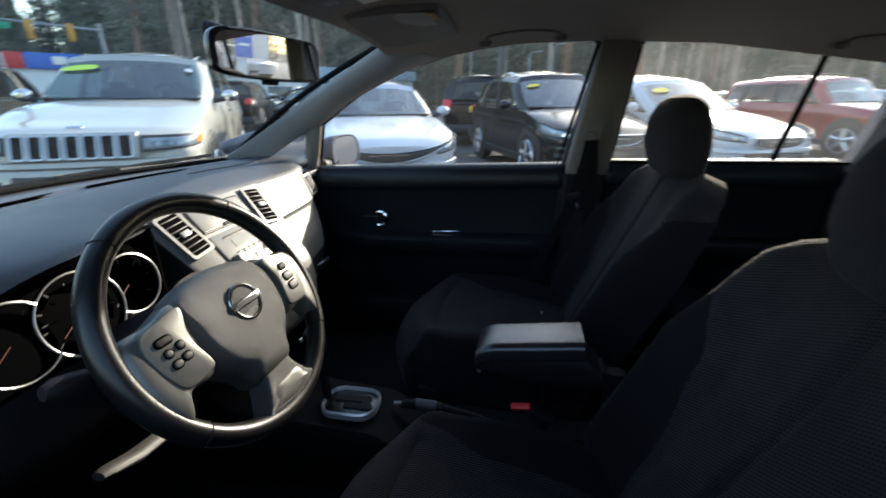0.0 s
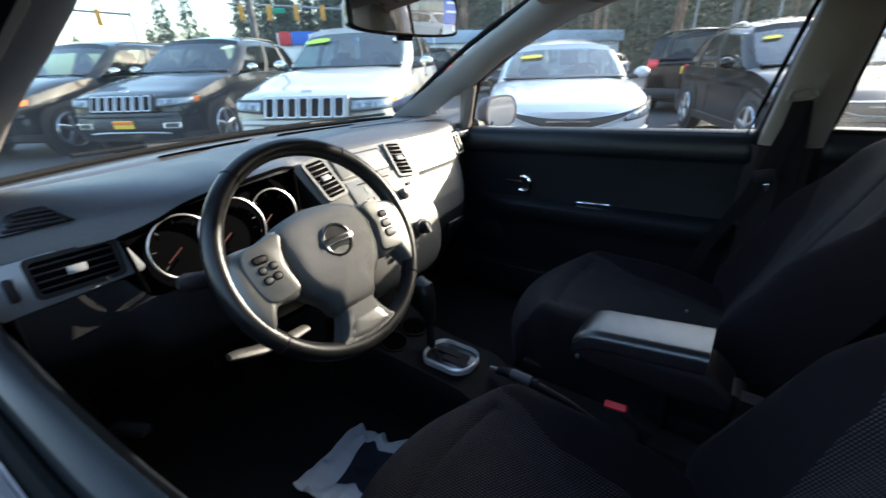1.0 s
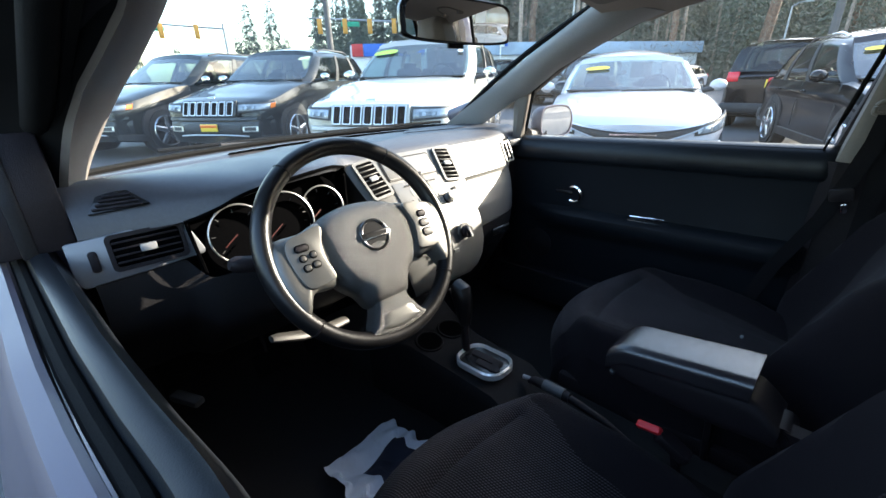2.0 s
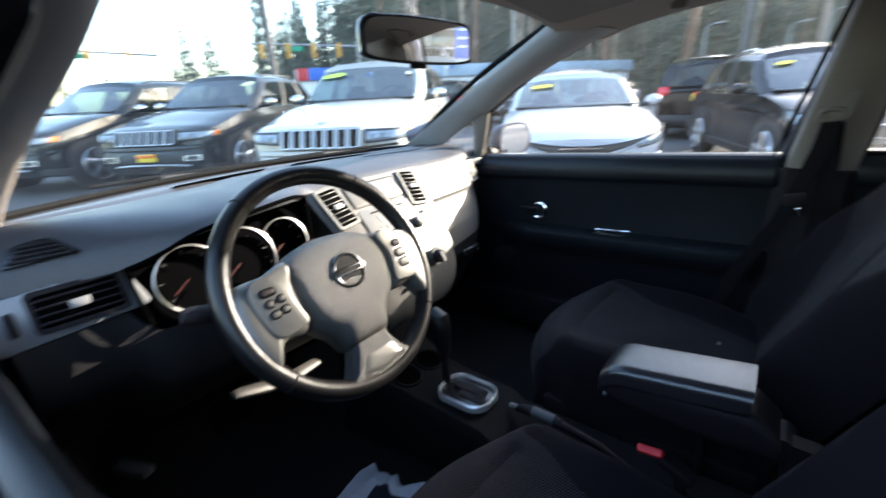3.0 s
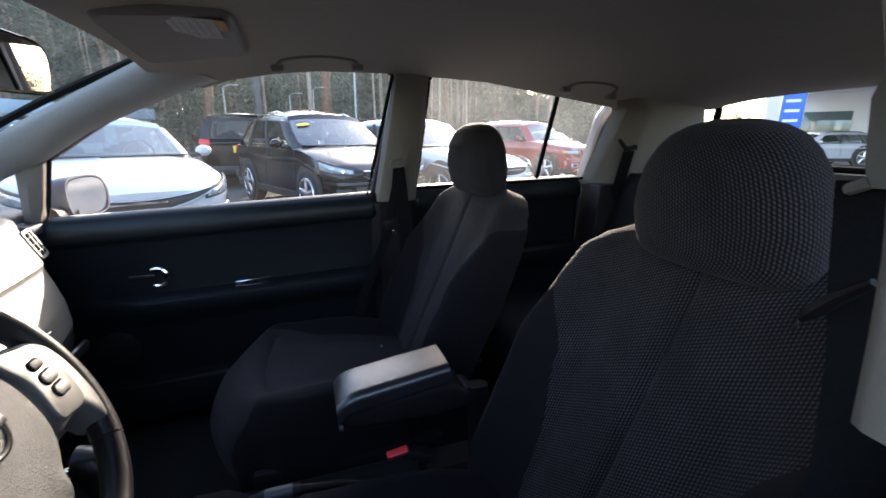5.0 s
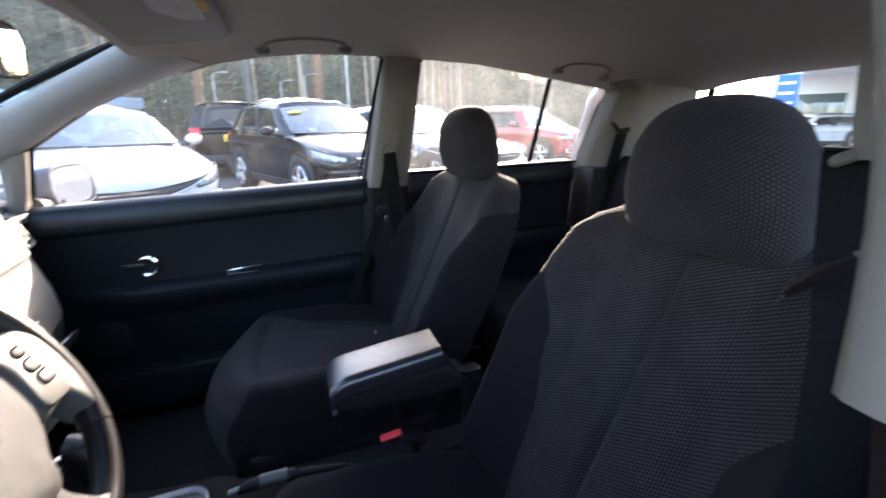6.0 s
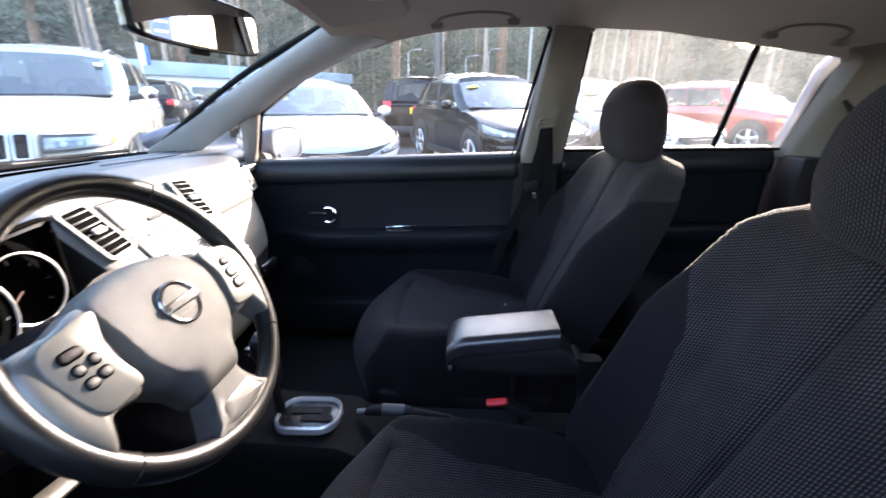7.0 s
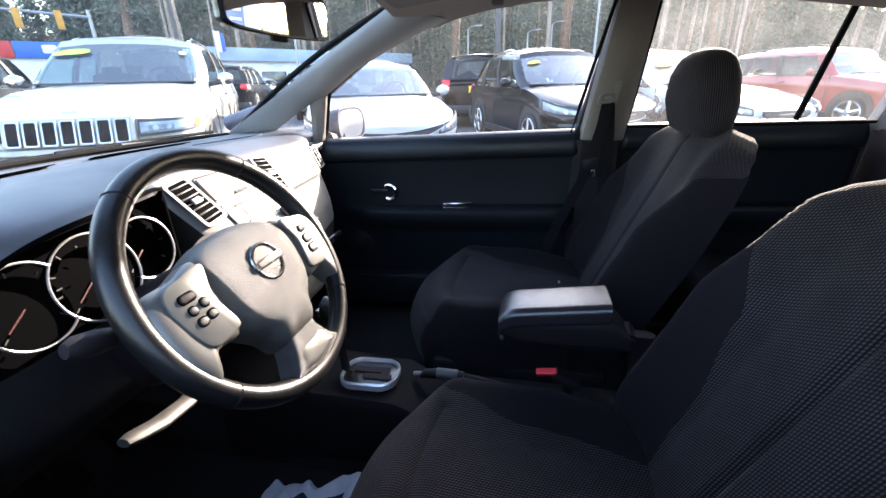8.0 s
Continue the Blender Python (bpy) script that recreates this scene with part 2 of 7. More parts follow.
def loft(rings, closed=True, caps=True, uv=False, bm=None):
    """A skin over rings of points; with uv, a map in metres along and across."""
    bm = bm or bmesh.new()
    vs = [[bm.verts.new(p) for p in r] for r in rings]
    n = len(rings[0])
    lay = bm.loops.layers.uv.verify() if uv else None
    if uv:
        us, vv = [], [0.0]
        for r in rings:
            a = [0.0]
            for i in range(1, n + 1):
                a.append(a[-1] + (Vector(r[i % n]) - Vector(r[i - 1])).length)
            us.append([q - a[n // 2] for q in a])
        mid = n // 2
        for j in range(1, len(rings)):
            vv.append(vv[-1] + (Vector(rings[j][mid]) - Vector(rings[j - 1][mid])).length)
    for j in range(len(rings) - 1):
        for i in range(n if closed else n - 1):
            k = (i + 1) % n
            try:
                f = bm.faces.new((vs[j][i], vs[j][k], vs[j + 1][k], vs[j + 1][i]))
            except ValueError:
                continue
            if uv:
                for lp, (a, b) in zip(f.loops, ((j, i), (j, i + 1), (j + 1, i + 1), (j + 1, i))):
                    lp[lay].uv = (us[a][b], vv[a])
    if caps and closed:
        bm.faces.new(vs[0][::-1])
        bm.faces.new(vs[-1])
    return bm


def tube(path, r, n=10, closed=False, flat=1.0, bm=None, up=None):
    """A round or flattened tube along a path; r may be a list."""
    path = [Vector(p) for p in path]
    rings = []
    for i, p in enumerate(path):
        a = path[(i - 1) % len(path)] if closed or i else path[i]
        b = path[(i + 1) % len(path)] if closed or i < len(path) - 1 else path[i]
        d = (b - a).normalized()
        u = Vector(up) if up else Vector((0, 0, 1))
        if abs(d.dot(u)) > 0.95 and not up:
            u = Vector((1, 0, 0))
        s = d.cross(u).normalized()
        t = s.cross(d).normalized()
        rr = r[i] if isinstance(r, (list, tuple)) else r
        rings.append([p + s * math.cos(2 * math.pi * k / n) * rr + t * math.sin(2 * math.pi * k / n) * rr * flat for k in range(n)])
    if closed:
        rings.append(rings[0])
        bm = loft(rings, True, False, bm=bm)
        bmesh.ops.remove_doubles(bm, verts=bm.verts, dist=1e-6)
        return bm
    return loft(rings, True, True, bm=bm)


def sheet(f, nu, nv, thick=0.0, uv=False):
    """A surface f(u, v), u and v from 0 to 1, with an optional thickness along its normals."""
    rings = [[Vector(f(i / nu, j / nv)) for i in range(nu + 1)] for j in range(nv + 1)]
    bm = loft(rings, False, False, uv)
    if thick:
        bmesh.ops.recalc_face_normals(bm, faces=bm.faces)
        bmesh.ops.solidify(bm, geom=bm.faces[:], thickness=thick)
    return bm


def prism(poly, axis, a, b, bevel=0.0, bm=None):
    """A polygon of 2D points drawn out along an axis ('x', 'y' or 'z') from a to b."""
    tmp = bmesh.new()

    def pt(p, d):
        return {'x': (d, p[0], p[1]), 'y': (p[0], d, p[1]), 'z': (p[0], p[1], d)}[axis]
    lo = [tmp.verts.new(pt(p, a)) for p in poly]
    hi = [tmp.verts.new(pt(p, b)) for p in poly]
    tmp.faces.new(lo)
    tmp.faces.new(hi[::-1])
    for i in range(len(poly)):
        k = (i + 1) % len(poly)
        tmp.faces.new((lo[i], hi[i], hi[k], lo[k]))
    bmesh.ops.recalc_face_normals(tmp, faces=tmp.faces)
    if bevel:
        bmesh.ops.bevel(tmp, geom=tmp.edges[:], offset=bevel, segments=2, affect='EDGES', profile=0.5)
    if bm is None:
        return tmp
    join(bm, tmp)
    return bm


def disc(c, r, depth, axis_m=None, n=24, bevel=0.0, r2=None):
    """A cylinder or cone piece with its axis along local z, turned by axis_m, at c."""
    tmp = bmesh.new()
    bmesh.ops.create_cone(tmp, cap_ends=True, segments=n, radius1=r, radius2=r if r2 is None else r2, depth=depth)
    if bevel:
        es = [e for e in tmp.edges if len(e.link_faces) == 2 and any(len(f.verts) == n for f in e.link_faces)]
        bmesh.ops.bevel(tmp, geom=es, offset=bevel, segments=2, affect='EDGES')
    bmesh.ops.transform(tmp, matrix=Matrix.Translation(c) @ (axis_m.to_4x4() if axis_m is not None else Matrix()), verts=tmp.verts)
    return tmp


def ring(c, r, rt, axis_m=None, n=40, k=8, a0=0.0, a1=360.0, flat=1.0):
    """A torus or an arc of one about local z."""
    mm = Matrix.Translation(c) @ (axis_m.to_4x4() if axis_m is not None else Matrix())
    full = abs(a1 - a0) >= 360
    cnt = n if full else n + 1
    pts = [mm @ Vector((r * math.cos(radians(a0 + (a1 - a0) * i / n)), r * math.sin(radians(a0 + (a1 - a0) * i / n)), 0)) for i in range(cnt)]
    return tube(pts, rt, k, full, flat, up=(mm.to_3x3() @ Vector((0, 0, 1))))


def rrect(w, h, r, n=5):
    """Points of a rounded rectangle."""
    out = []
    for cx, cy, a in ((w / 2 - r, h / 2 - r, 0), (-w / 2 + r, h / 2 - r, 90), (-w / 2 + r, -h / 2 + r, 180), (w / 2 - r, -h / 2 + r, 270)):
        for i in range(n + 1):
            t = radians(a + 90 * i / n)
            out.append((cx + r * math.cos(t), cy + r * math.sin(t)))
    return out


def plate(poly, depth, m, bevel=0.0):
    """A 2D outline given a depth along local z, placed by m."""
    tmp = prism(poly, 'z', 0, depth, bevel)
    bmesh.ops.transform(tmp, matrix=m, verts=tmp.verts)
    return tmp


def frame_m(o, xdir, ydir):
    """A pose whose local x and y run along the given directions."""
    x = Vector(xdir).normalized()
    z = x.cross(Vector(ydir)).normalized()
    y = z.cross(x)
    m = Matrix((x, y, z)).transposed().to_4x4()
    m.translation = Vector(o)
    return m


def moved(bm, m):
    bmesh.ops.transform(bm, matrix=m, verts=bm.verts)
    return bm


def lerp(a, b, t):
    return a + (b - a) * t


def curve_at(pts, t):
    """Piecewise smooth value at t through (t, value) pairs."""
    if t <= pts[0][0]:
        return pts[0][1]
    for (a, va), (b, vb) in zip(pts, pts[1:]):
        if t <= b:
            k = (t - a) / (b - a)
            k = k * k * (3 - 2 * k)
            return va + (vb - va) * k
    return pts[-1][1]


def spline_at(pts, t):
    """A smooth Catmull-Rom value at t through (t, value) pairs."""
    n = len(pts)
    if t <= pts[0][0]:
        return pts[0][1]
    if t >= pts[-1][0]:
        return pts[-1][1]
    i = max(k for k in range(n - 1) if pts[k][0] <= t)
    (t1, v1), (t2, v2) = pts[i], pts[i + 1]
    t0, v0 = pts[i - 1] if i else (t1 - (t2 - t1), v1)
    t3, v3 = pts[i + 2] if i + 2 < n else (t2 + (t2 - t1), v2)
    h = t2 - t1
    m1, m2 = (v2 - v0) / (t2 - t0) * h, (v3 - v1) / (t3 - t1) * h
    k = (t - t1) / h
    return (2 * k ** 3 - 3 * k ** 2 + 1) * v1 + (k ** 3 - 2 * k ** 2 + k) * m1 + (-2 * k ** 3 + 3 * k ** 2) * v2 + (k ** 3 - k ** 2) * m2


def line_at(pts, t):
    """Piecewise straight value at t through (t, value) pairs."""
    if t <= pts[0][0]:
        return pts[0][1]
    for (a, va), (b, vb) in zip(pts, pts[1:]):
        if t <= b:
            return va + (vb - va) * (t - a) / (b - a)
    return pts[-1][1]


# ---- the parked car that the camera looks into: x to its rear, y to its right, z up ----
FRONT_WIN = [(-0.387, 0.984), (0.5, 1.02), (0.584, 1.395), (0.565, 1.414), (0.49, 1.416), (0.36, 1.411), (0.24, 1.398), (0.13, 1.378), (0.02, 1.344), (-0.1, 1.293), (-0.225, 1.235), (-0.335, 1.162)]
REAR_WIN = [(0.672, 1.042), (1.368, 1.056), (1.452, 1.31), (1.435, 1.33), (1.18, 1.365), (0.9, 1.402), (0.735, 1.413), (0.712, 1.405), (0.703, 1.385)]


def plane_y(z):
    return 0.69 - 0.19 * (z - 1.0)


def on_side(s, x, z, inward=0.0):
    return Vector((x, s * (plane_y(z) - inward), z))


# floor
bm = bmnew()
for c, sz in (((0.5, 0, 0.27), (2.7, 1.44, 0.06)), ((0.35, 0, 0.36), (2.0, 0.26, 0.16)), ((-0.86, 0, 0.6), (0.06, 1.4, 0.7)), ((1.55, 0, 0.42), (0.8, 1.4, 0.3)), ((1.93, 0, 0.68), (0.06, 1.3, 0.8))):
    add_box(bm, c, sz, bevel=0.02)
tagged(part("floor", bm, CARPET), "dark grey carpeted car floor with a raised tunnel", "car floor", kind="structure")

# roof lining
ZE = [(-0.06, 1.35), (0.03, 1.351), (0.13, 1.384), (0.24, 1.404), (0.36, 1.417), (0.6, 1.42), (0.9, 1.407), (1.18, 1.37), (1.44, 1.334), (1.88, 1.337)]
ZC = [(-0.09, 1.427), (0.1, 1.452), (0.7, 1.465), (1.4, 1.44), (1.88, 1.372)]


def lining(u, v):
    q = 2 * u - 1
    x = lerp(-0.045 - 0.035 * (1 - min(1, q * q / 0.75)) if q * q < 0.75 else -0.045 + 0.1 * (q * q - 0.75) / 0.25, 1.86, v)
    ze, zc = line_at(ZE, x), curve_at(ZC, x)
    ye = plane_y(ze) - 0.004 if x < 1.44 else lerp(plane_y(ze), 0.575, (x - 1.44) / 0.42)
    return (x, q * ye, ze + (zc - ze) * (1 - abs(q) ** 3.5))


tagged(part("ceiling", sheet(lining, 48, 60, 0.02), ROOFCLOTH), "grey-beige cloth headliner of a car roof", "headliner", kind="structure")


def shell(u, v):
    x, y, z = lining(u, v)
    return (x, y * 1.06, z + 0.05)


tagged(part("roof_skin", sheet(shell, 16, 20), HOSTPAINT), "pale violet-grey painted car roof", "car roof", kind="structure")


def side(s):
    """Doors, pillars, glass and outer skin of one side; s is 1 for the right side."""
    word = "right" if s > 0 else "left"
    # pillar behind the windscreen
    top = [(0.1, 1.372), (0.02, 1.347), (-0.1, 1.296), (-0.225, 1.238), (-0.335, 1.166), (-0.43, 1.122), (-0.51, 1.075), (-0.605, 1.018), (-0.74, 1.003)]

    if s < 0:
        top = [(0.1, 1.372), (0.02, 1.347), (-0.07, 1.305), (-0.16, 1.255), (-0.24, 1.214), (-0.3, 1.17), (-0.345, 1.12), (-0.372, 1.06), (-0.375, 0.975)]

    def a_pillar(u, v):
        k = v * (len(top) - 1)
        i = min(int(k), len(top) - 2)
        x, z = (lerp(top[i][j], top[i + 1][j], k - i) for j in (0, 1))
        w = Vector((x, plane_y(z) - 0.02 if s > 0 else line_at([(0.97, 0.715), (1.076, 0.69), (1.152, 0.668), (1.214, 0.643), (1.255, 0.622), (1.3, 0.6), (1.38, plane_y(1.38) - 0.02)], z), z))
        e = Vector((-0.045, 0.526, 1.397)).lerp(Vector((-0.742, 0.63, 1.03)), v ** 1.02)
        p = w.lerp(e, u) + Vector((0.012, -0.022, -0.002)) * math.sin(math.pi * u) ** 0.6 * line_at([(0, 1.0), (0.4, 0.9), (0.65, 0.35), (1, 0.2)], v)
        return (p.x, s * p.y, p.z)
    # the left pillar takes the darker trim colour in place of its shade
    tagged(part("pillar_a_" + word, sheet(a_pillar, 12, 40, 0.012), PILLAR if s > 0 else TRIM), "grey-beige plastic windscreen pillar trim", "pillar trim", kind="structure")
    if s < 0:
        rows = [[a_pillar(0, i / 30) for i in range(31)]]
        rows += [[Vector(p) + Vector((-dx, -dy, 0.0)) for p in rows[0]] for dx, dy in ((0.012, 0.014), (0.03, 0.03), (0.07, 0.075), (0.1, 0.12))]
        tagged(part("pillar_seal_left", loft(rows, False, False), RUBBER), "black rubber door seal along the windscreen pillar", "seal", kind="structure")
    # post between quarter glass and door glass, with its rubber
    if s > 0:
        post = bmnew()
        rings = []
        for v in [i / 8 for i in range(9)]:
            z = lerp(0.985, 1.165, v)
            x0, x1 = lerp(-0.43, -0.405, v), lerp(-0.395, -0.343, v)
            y = plane_y(z) - 0.01
            rings.append([(x0, s * (y + 0.02), z), (x0, s * (y - 0.012), z), (lerp(x0, x1, 0.5), s * (y - 0.02), z), (x1, s * (y - 0.01), z), (x1, s * (y + 0.02), z)])
        loft(rings, bm=post)
        tagged(part("mirror_post_" + word, post, TRIM), "plain post beside the small quarter window", "pillar trim", kind="structure")
    base = prism([(-0.76, 0.97), (-0.39, 0.96), (-0.39, 0.985), (-0.435, 0.99), (-0.6, 0.998), (-0.76, 1.008)], 'y', s * 0.6, s * 0.7, 0.004)
    tagged(part("quarter_sill_" + word, base, DASH), "charcoal plastic sill below the quarter window", "trim", kind="structure")
    # pillar between the doors
    lowr, upr = [], []
    zb = 1.0 if s > 0 else 1.042
    for z in (0.32, 0.6, 0.85, 0.95, zb):
        x0, x1 = line_at([(0.3, 0.5), (1.0, 0.505), (1.41, 0.58)], z), line_at([(0.3, 0.72), (1.0, 0.675), (1.41, 0.712)], z)
        if s < 0:
            x0 = 0.592
        y = plane_y(max(z, 0.95)) + 0.01
        lowr.append([(x0, s * (y + 0.04), z), (x0 + 0.005, s * (y - 0.035), z), (x0 + 0.03, s * (y - 0.062), z), (x1 - 0.03, s * (y - 0.062), z), (x1, s * (y - 0.03), z), (x1, s * (y + 0.04), z)])
    for z in (zb + 0.003, 1.075, 1.1, 1.145, 1.185, 1.225, 1.26, 1.3, 1.34, 1.38, 1.42):
        x0, x1 = line_at([(1.0, 0.525), (1.405, 0.59)], z), line_at([(1.0, 0.668), (1.41, 0.706)], z)
        y = plane_y(z) + 0.005
        b = 0.055 - 0.03 * max(0, (z - 1.25) / 0.16)
        if s < 0:
            x0 = line_at([(1.05, 0.588), (1.4, 0.6)], z)
        if s < 0:
            yo = line_at([(1.04, 0.656), (1.11, 0.649), (1.16, 0.64), (1.2, 0.629), (1.24, 0.618), (1.27, 0.609), (1.42, 0.575)], z)
            yi = line_at([(1.04, 0.621), (1.1, 0.617), (1.145, 0.613), (1.185, 0.607), (1.225, 0.599), (1.26, 0.589), (1.28, 0.583), (1.42, 0.545)], z)
            upr.append([(x0 + 0.01, -yo - 0.004, z), (x0 + 0.001, -yo, z), (x0, -lerp(yo, yi, 0.3), z), (x0 + 0.001, -lerp(yo, yi, 0.7), z), (x0 + 0.006, -lerp(yo, yi, 0.93), z), (x0 + 0.012, -yi, z), (x1 - 0.03, -yi + 0.004, z), (x1 - 0.006, -lerp(yi, yo, 0.5), z), (x1, -yo, z)])
            continue
        upr.append([(x0, s * (y + 0.015), z), (x0 + 0.002, s * (y - b * 0.45), z), (x0 + 0.006, s * (y - b * 0.85), z), (x0 + 0.02, s * (y - b), z), (x1 - 0.03, s * (y - b), z), (x1 - 0.006, s * (y - b * 0.7), z), (x1, s * (y + 0.015), z)])
    tagged(part("pillar_b_lower_" + word, loft(lowr), BLACK), "black plastic lower door pillar trim", "pillar trim", kind="structure")
    tagged(part("pillar_b_" + word, loft(upr), TRIM), "grey-beige plastic door pillar trim", "pillar trim", kind="structure")
    if s < 0:
        seal = [[(0.594 + 0.03 * (z - 1.0), -line_at([(0.9, 0.668), (1.04, 0.66), (1.11, 0.653), (1.2, 0.633), (1.27, 0.613), (1.42, 0.579)], z), z), (0.588 + 0.03 * (z - 1.0), -line_at([(0.9, 0.7), (1.06, 0.69), (1.25, 0.65), (1.42, 0.61)], z), z), (0.594 + 0.03 * (z - 1.0), -0.74, z), (0.67, -0.76, z), (0.67, -line_at([(0.9, 0.668), (1.04, 0.66), (1.11, 0.653), (1.2, 0.633), (1.27, 0.613), (1.42, 0.579)], z), z)] for z in (0.4, 0.7, 0.95, 1.06, 1.15, 1.25, 1.35, 1.42)]
        tagged(part("door_seal_left", loft(seal), RUBBER), "black rubber door seal on the pillar", "seal", kind="structure")
    # rear pillar
    def c_pillar(u, v):
        z = lerp(1.03, 1.375, v)
        x0 = line_at([(1.0, 1.35), (1.06, 1.37), (1.325, 1.447)], z)
        if z > 1.32:
            x0 = 1.447 - (z - 1.325) * 2.2
        pts = [(0, Vector((x0, plane_y(z) - 0.0, z))), (0.12, Vector((x0 + 0.02, plane_y(z) - 0.045, z))), (0.4, Vector((x0 + 0.1, 0.585 - 0.1 * (z - 1.03), z))), (1, Vector((1.87 - 0.25 * (z - 1.03), 0.57 - 0.05 * (z - 1.03), z)))]
        for (a, p), (b, q) in zip(pts, pts[1:]):
            if u <= b:
                r = p.lerp(q, (u - a) / (b - a))
                break
        return (r.x, s * r.y, r.z)
    tagged(part("pillar_c_" + word, sheet(c_pillar, 24, 16, 0.012), TRIM), "grey-beige plastic rear pillar trim", "pillar trim", kind="structure")
    tagged(part("cargo_side_" + word, prism([(1.3, 0.3), (1.92, 0.3), (1.92, 1.04), (1.36, 1.04)], 'y', s * 0.56, s * 0.68, 0.01), BLACK), "black plastic luggage bay side panel", "trim", kind="structure")
    tagged(part("kick_panel_" + word, prism([(-0.8, 0.3), (-0.4, 0.3), (-0.42, 0.9), (-0.8, 0.9)], 'y', s * 0.672, s * 0.69, 0.004), BLACK), "black plastic footwell side panel", "trim", kind="structure")
    # doors
    for k, (name, x0, x1, zf) in enumerate((("front", -0.46, 0.53 if s > 0 else 0.6, lambda x: 0.988 + 0.038 * (x + 0.387) / 0.887 if s > 0 else 0.976 + 0.006 * x), ("rear", 0.66, 1.34, lambda x: 1.042 + 0.018 * (x - 0.672) / 0.69))):
        if s < 0 and name == "rear":
            lab = "closed rear car door with black plastic lining"
        else:
            lab = "closed car door with black plastic lining"
        door = thing("car_door", lab + (" and its window wound down" if s < 0 and k == 0 else ""), "car door")
        prof = [(0.0, 0.722), (0.0, 0.7), (-0.004, 0.685), (-0.014, 0.672), (-0.035, 0.662), (-0.062, 0.66), (-0.072, 0.664), (-0.078, 0.674), (-0.09, 0.678), (-0.2, 0.68), (-0.25, 0.676), (-0.258, 0.632), (-0.266, 0.622), (-0.285, 0.619), (-0.31, 0.632), (-0.335, 0.664), (-0.36, 0.672), (-0.52, 0.67), (-0.525, 0.63), (-0.54, 0.622), (-0.64, 0.63), (-0.66, 0.66), (-0.72, 0.69)]
        # the open door's top edge bows outwards towards its front
        bow = (lambda x: line_at([(-0.46, 0.044), (-0.2, 0.033), (0.05, 0.022), (0.2, 0.011), (0.3, 0.001), (0.6, -0.004)], x)) if s < 0 and k == 0 else (lambda x: 0.0)
        rings = []
        for i in range(41):
            x = lerp(x0, x1, i / 40)
            bulge = curve_at([(x0, 0.0), (x0 + 0.1, 0.0), (x0 + 0.32, 1.0), (x1 - 0.08, 1.0), (x1, 0.6)], x)
            row = []
            for dz, y in ([(-0.026, 0.7), (-0.016, 0.697), (-0.009, 0.691), (-0.005, 0.683), (-0.006, 0.675)] + prof[3:] if s < 0 else prof):
                if -0.34 < dz < -0.252:
                    y = lerp(0.676, y, bulge)
                row.append((x, s * (min(0.724, y + 0.03) + bow(x) if s < 0 else y), zf(x) + dz))
            rings.append(row)
        pn = part("lining", loft(rings, False, False), DOORPAD, door)
        sol = pn.modifiers.new("thick", 'SOLIDIFY')
        sol.thickness, sol.offset = 0.01, 0
        skin = []
        for i in range(21):
            x = lerp(x0 - 0.02, x1 + 0.03, i / 20)
            z = zf(x)
            skin.append([(x, s * (yy + bow(x)), zz) for yy, zz in ((0.748, z - 0.05), (0.75, z - 0.012), (0.756, z - 0.008), (0.772, z - 0.012), (0.778, z - 0.02), (0.782, z - 0.035), (0.795, z - 0.07), (0.815, z - 0.14), (0.828, z - 0.24), (0.83, z - 0.34), (0.82, z - 0.44), (0.8, z - 0.6), (0.79, z - 0.7))])
        part("outer_skin", loft(skin, False, False), HOSTPAINT, door, "pale violet-grey painted door skin")
        slot = [(lerp(x0, x1, i / 10)) for i in range(11)]
        part("weather_strip", tube([(x, s * (0.738 + bow(x)), zf(x) - (0.016 if s > 0 else 0.02)) for x in slot], 0.012 if s > 0 else 0.009, 8), RUBBER, door, "black rubber window slot")
        rim = FRONT_WIN if k == 0 else REAR_WIN
        loop = [on_side(s, x, z, 0.004) for x, z in rim]
        fine = []
        for a, b in zip(loop, loop[1:] + loop[:1]):
            fine += [a.lerp(b, j / 4) for j in range(4)]
        if s > 0 or k == 1:
            part("window_seal", tube(fine, 0.006, 6, True), RUBBER, door, "black rubber window seal")
            gl = bmnew()
            gl.faces.new([gl.verts.new(on_side(s, x, z, -0.006)) for x, z in rim])
            g = part("window_pane", gl, GLASS if k == 0 else DUSTYGLASS, door, "clear side window glass")
            g.visible_shadow = False
        else:
            part("window_seal", tube([fine[j % len(fine)] + Vector((0, -0.012, 0)) for j in range(9, len(fine) - 3)], 0.011, 6), RUBBER, door, "black rubber window seal")
        # frame round the glass: outer metal
        fr = [on_side(s, x, z, -0.03) for x, z in rim[1:]]
        cx = sum(p.x for p in loop) / len(loop)
        cz = sum(p.z for p in loop) / len(loop)
        fr = [Vector((p.x + (0.03 if p.x > cx else -0.02), p.y, p.z + (0.02 if p.z > cz else 0))) for p in fr]
        if s > 0 or k == 1:
            part("window_frame", tube(fr, 0.02, 8, flat=0.8), BLACK, door, "black door window frame")
        if s < 0 and k == 0:
            # wide black frame of the open window, and the black mirror sail at its front corner
            top = [on_side(s, x, z, 0.03) for x, z in rim[4:]]
            mid = [on_side(s, x - 0.01, z, -0.02) for x, z in rim[4:]]
            out = [on_side(s, x - 0.07, z + 0.03, -0.06) for x, z in rim[4:]]
            part("window_frame", loft([top, mid, out], False, False), BLACK, door, "black door window frame")
            part("mirror_sail", prism([(-0.43, 0.97), (-0.3, 0.97), (-0.31, 1.05), (-0.345, 1.15), (-0.42, 1.13)], 'y', -0.7, -0.8, 0.006), BLACK, door, "black mirror sail panel")
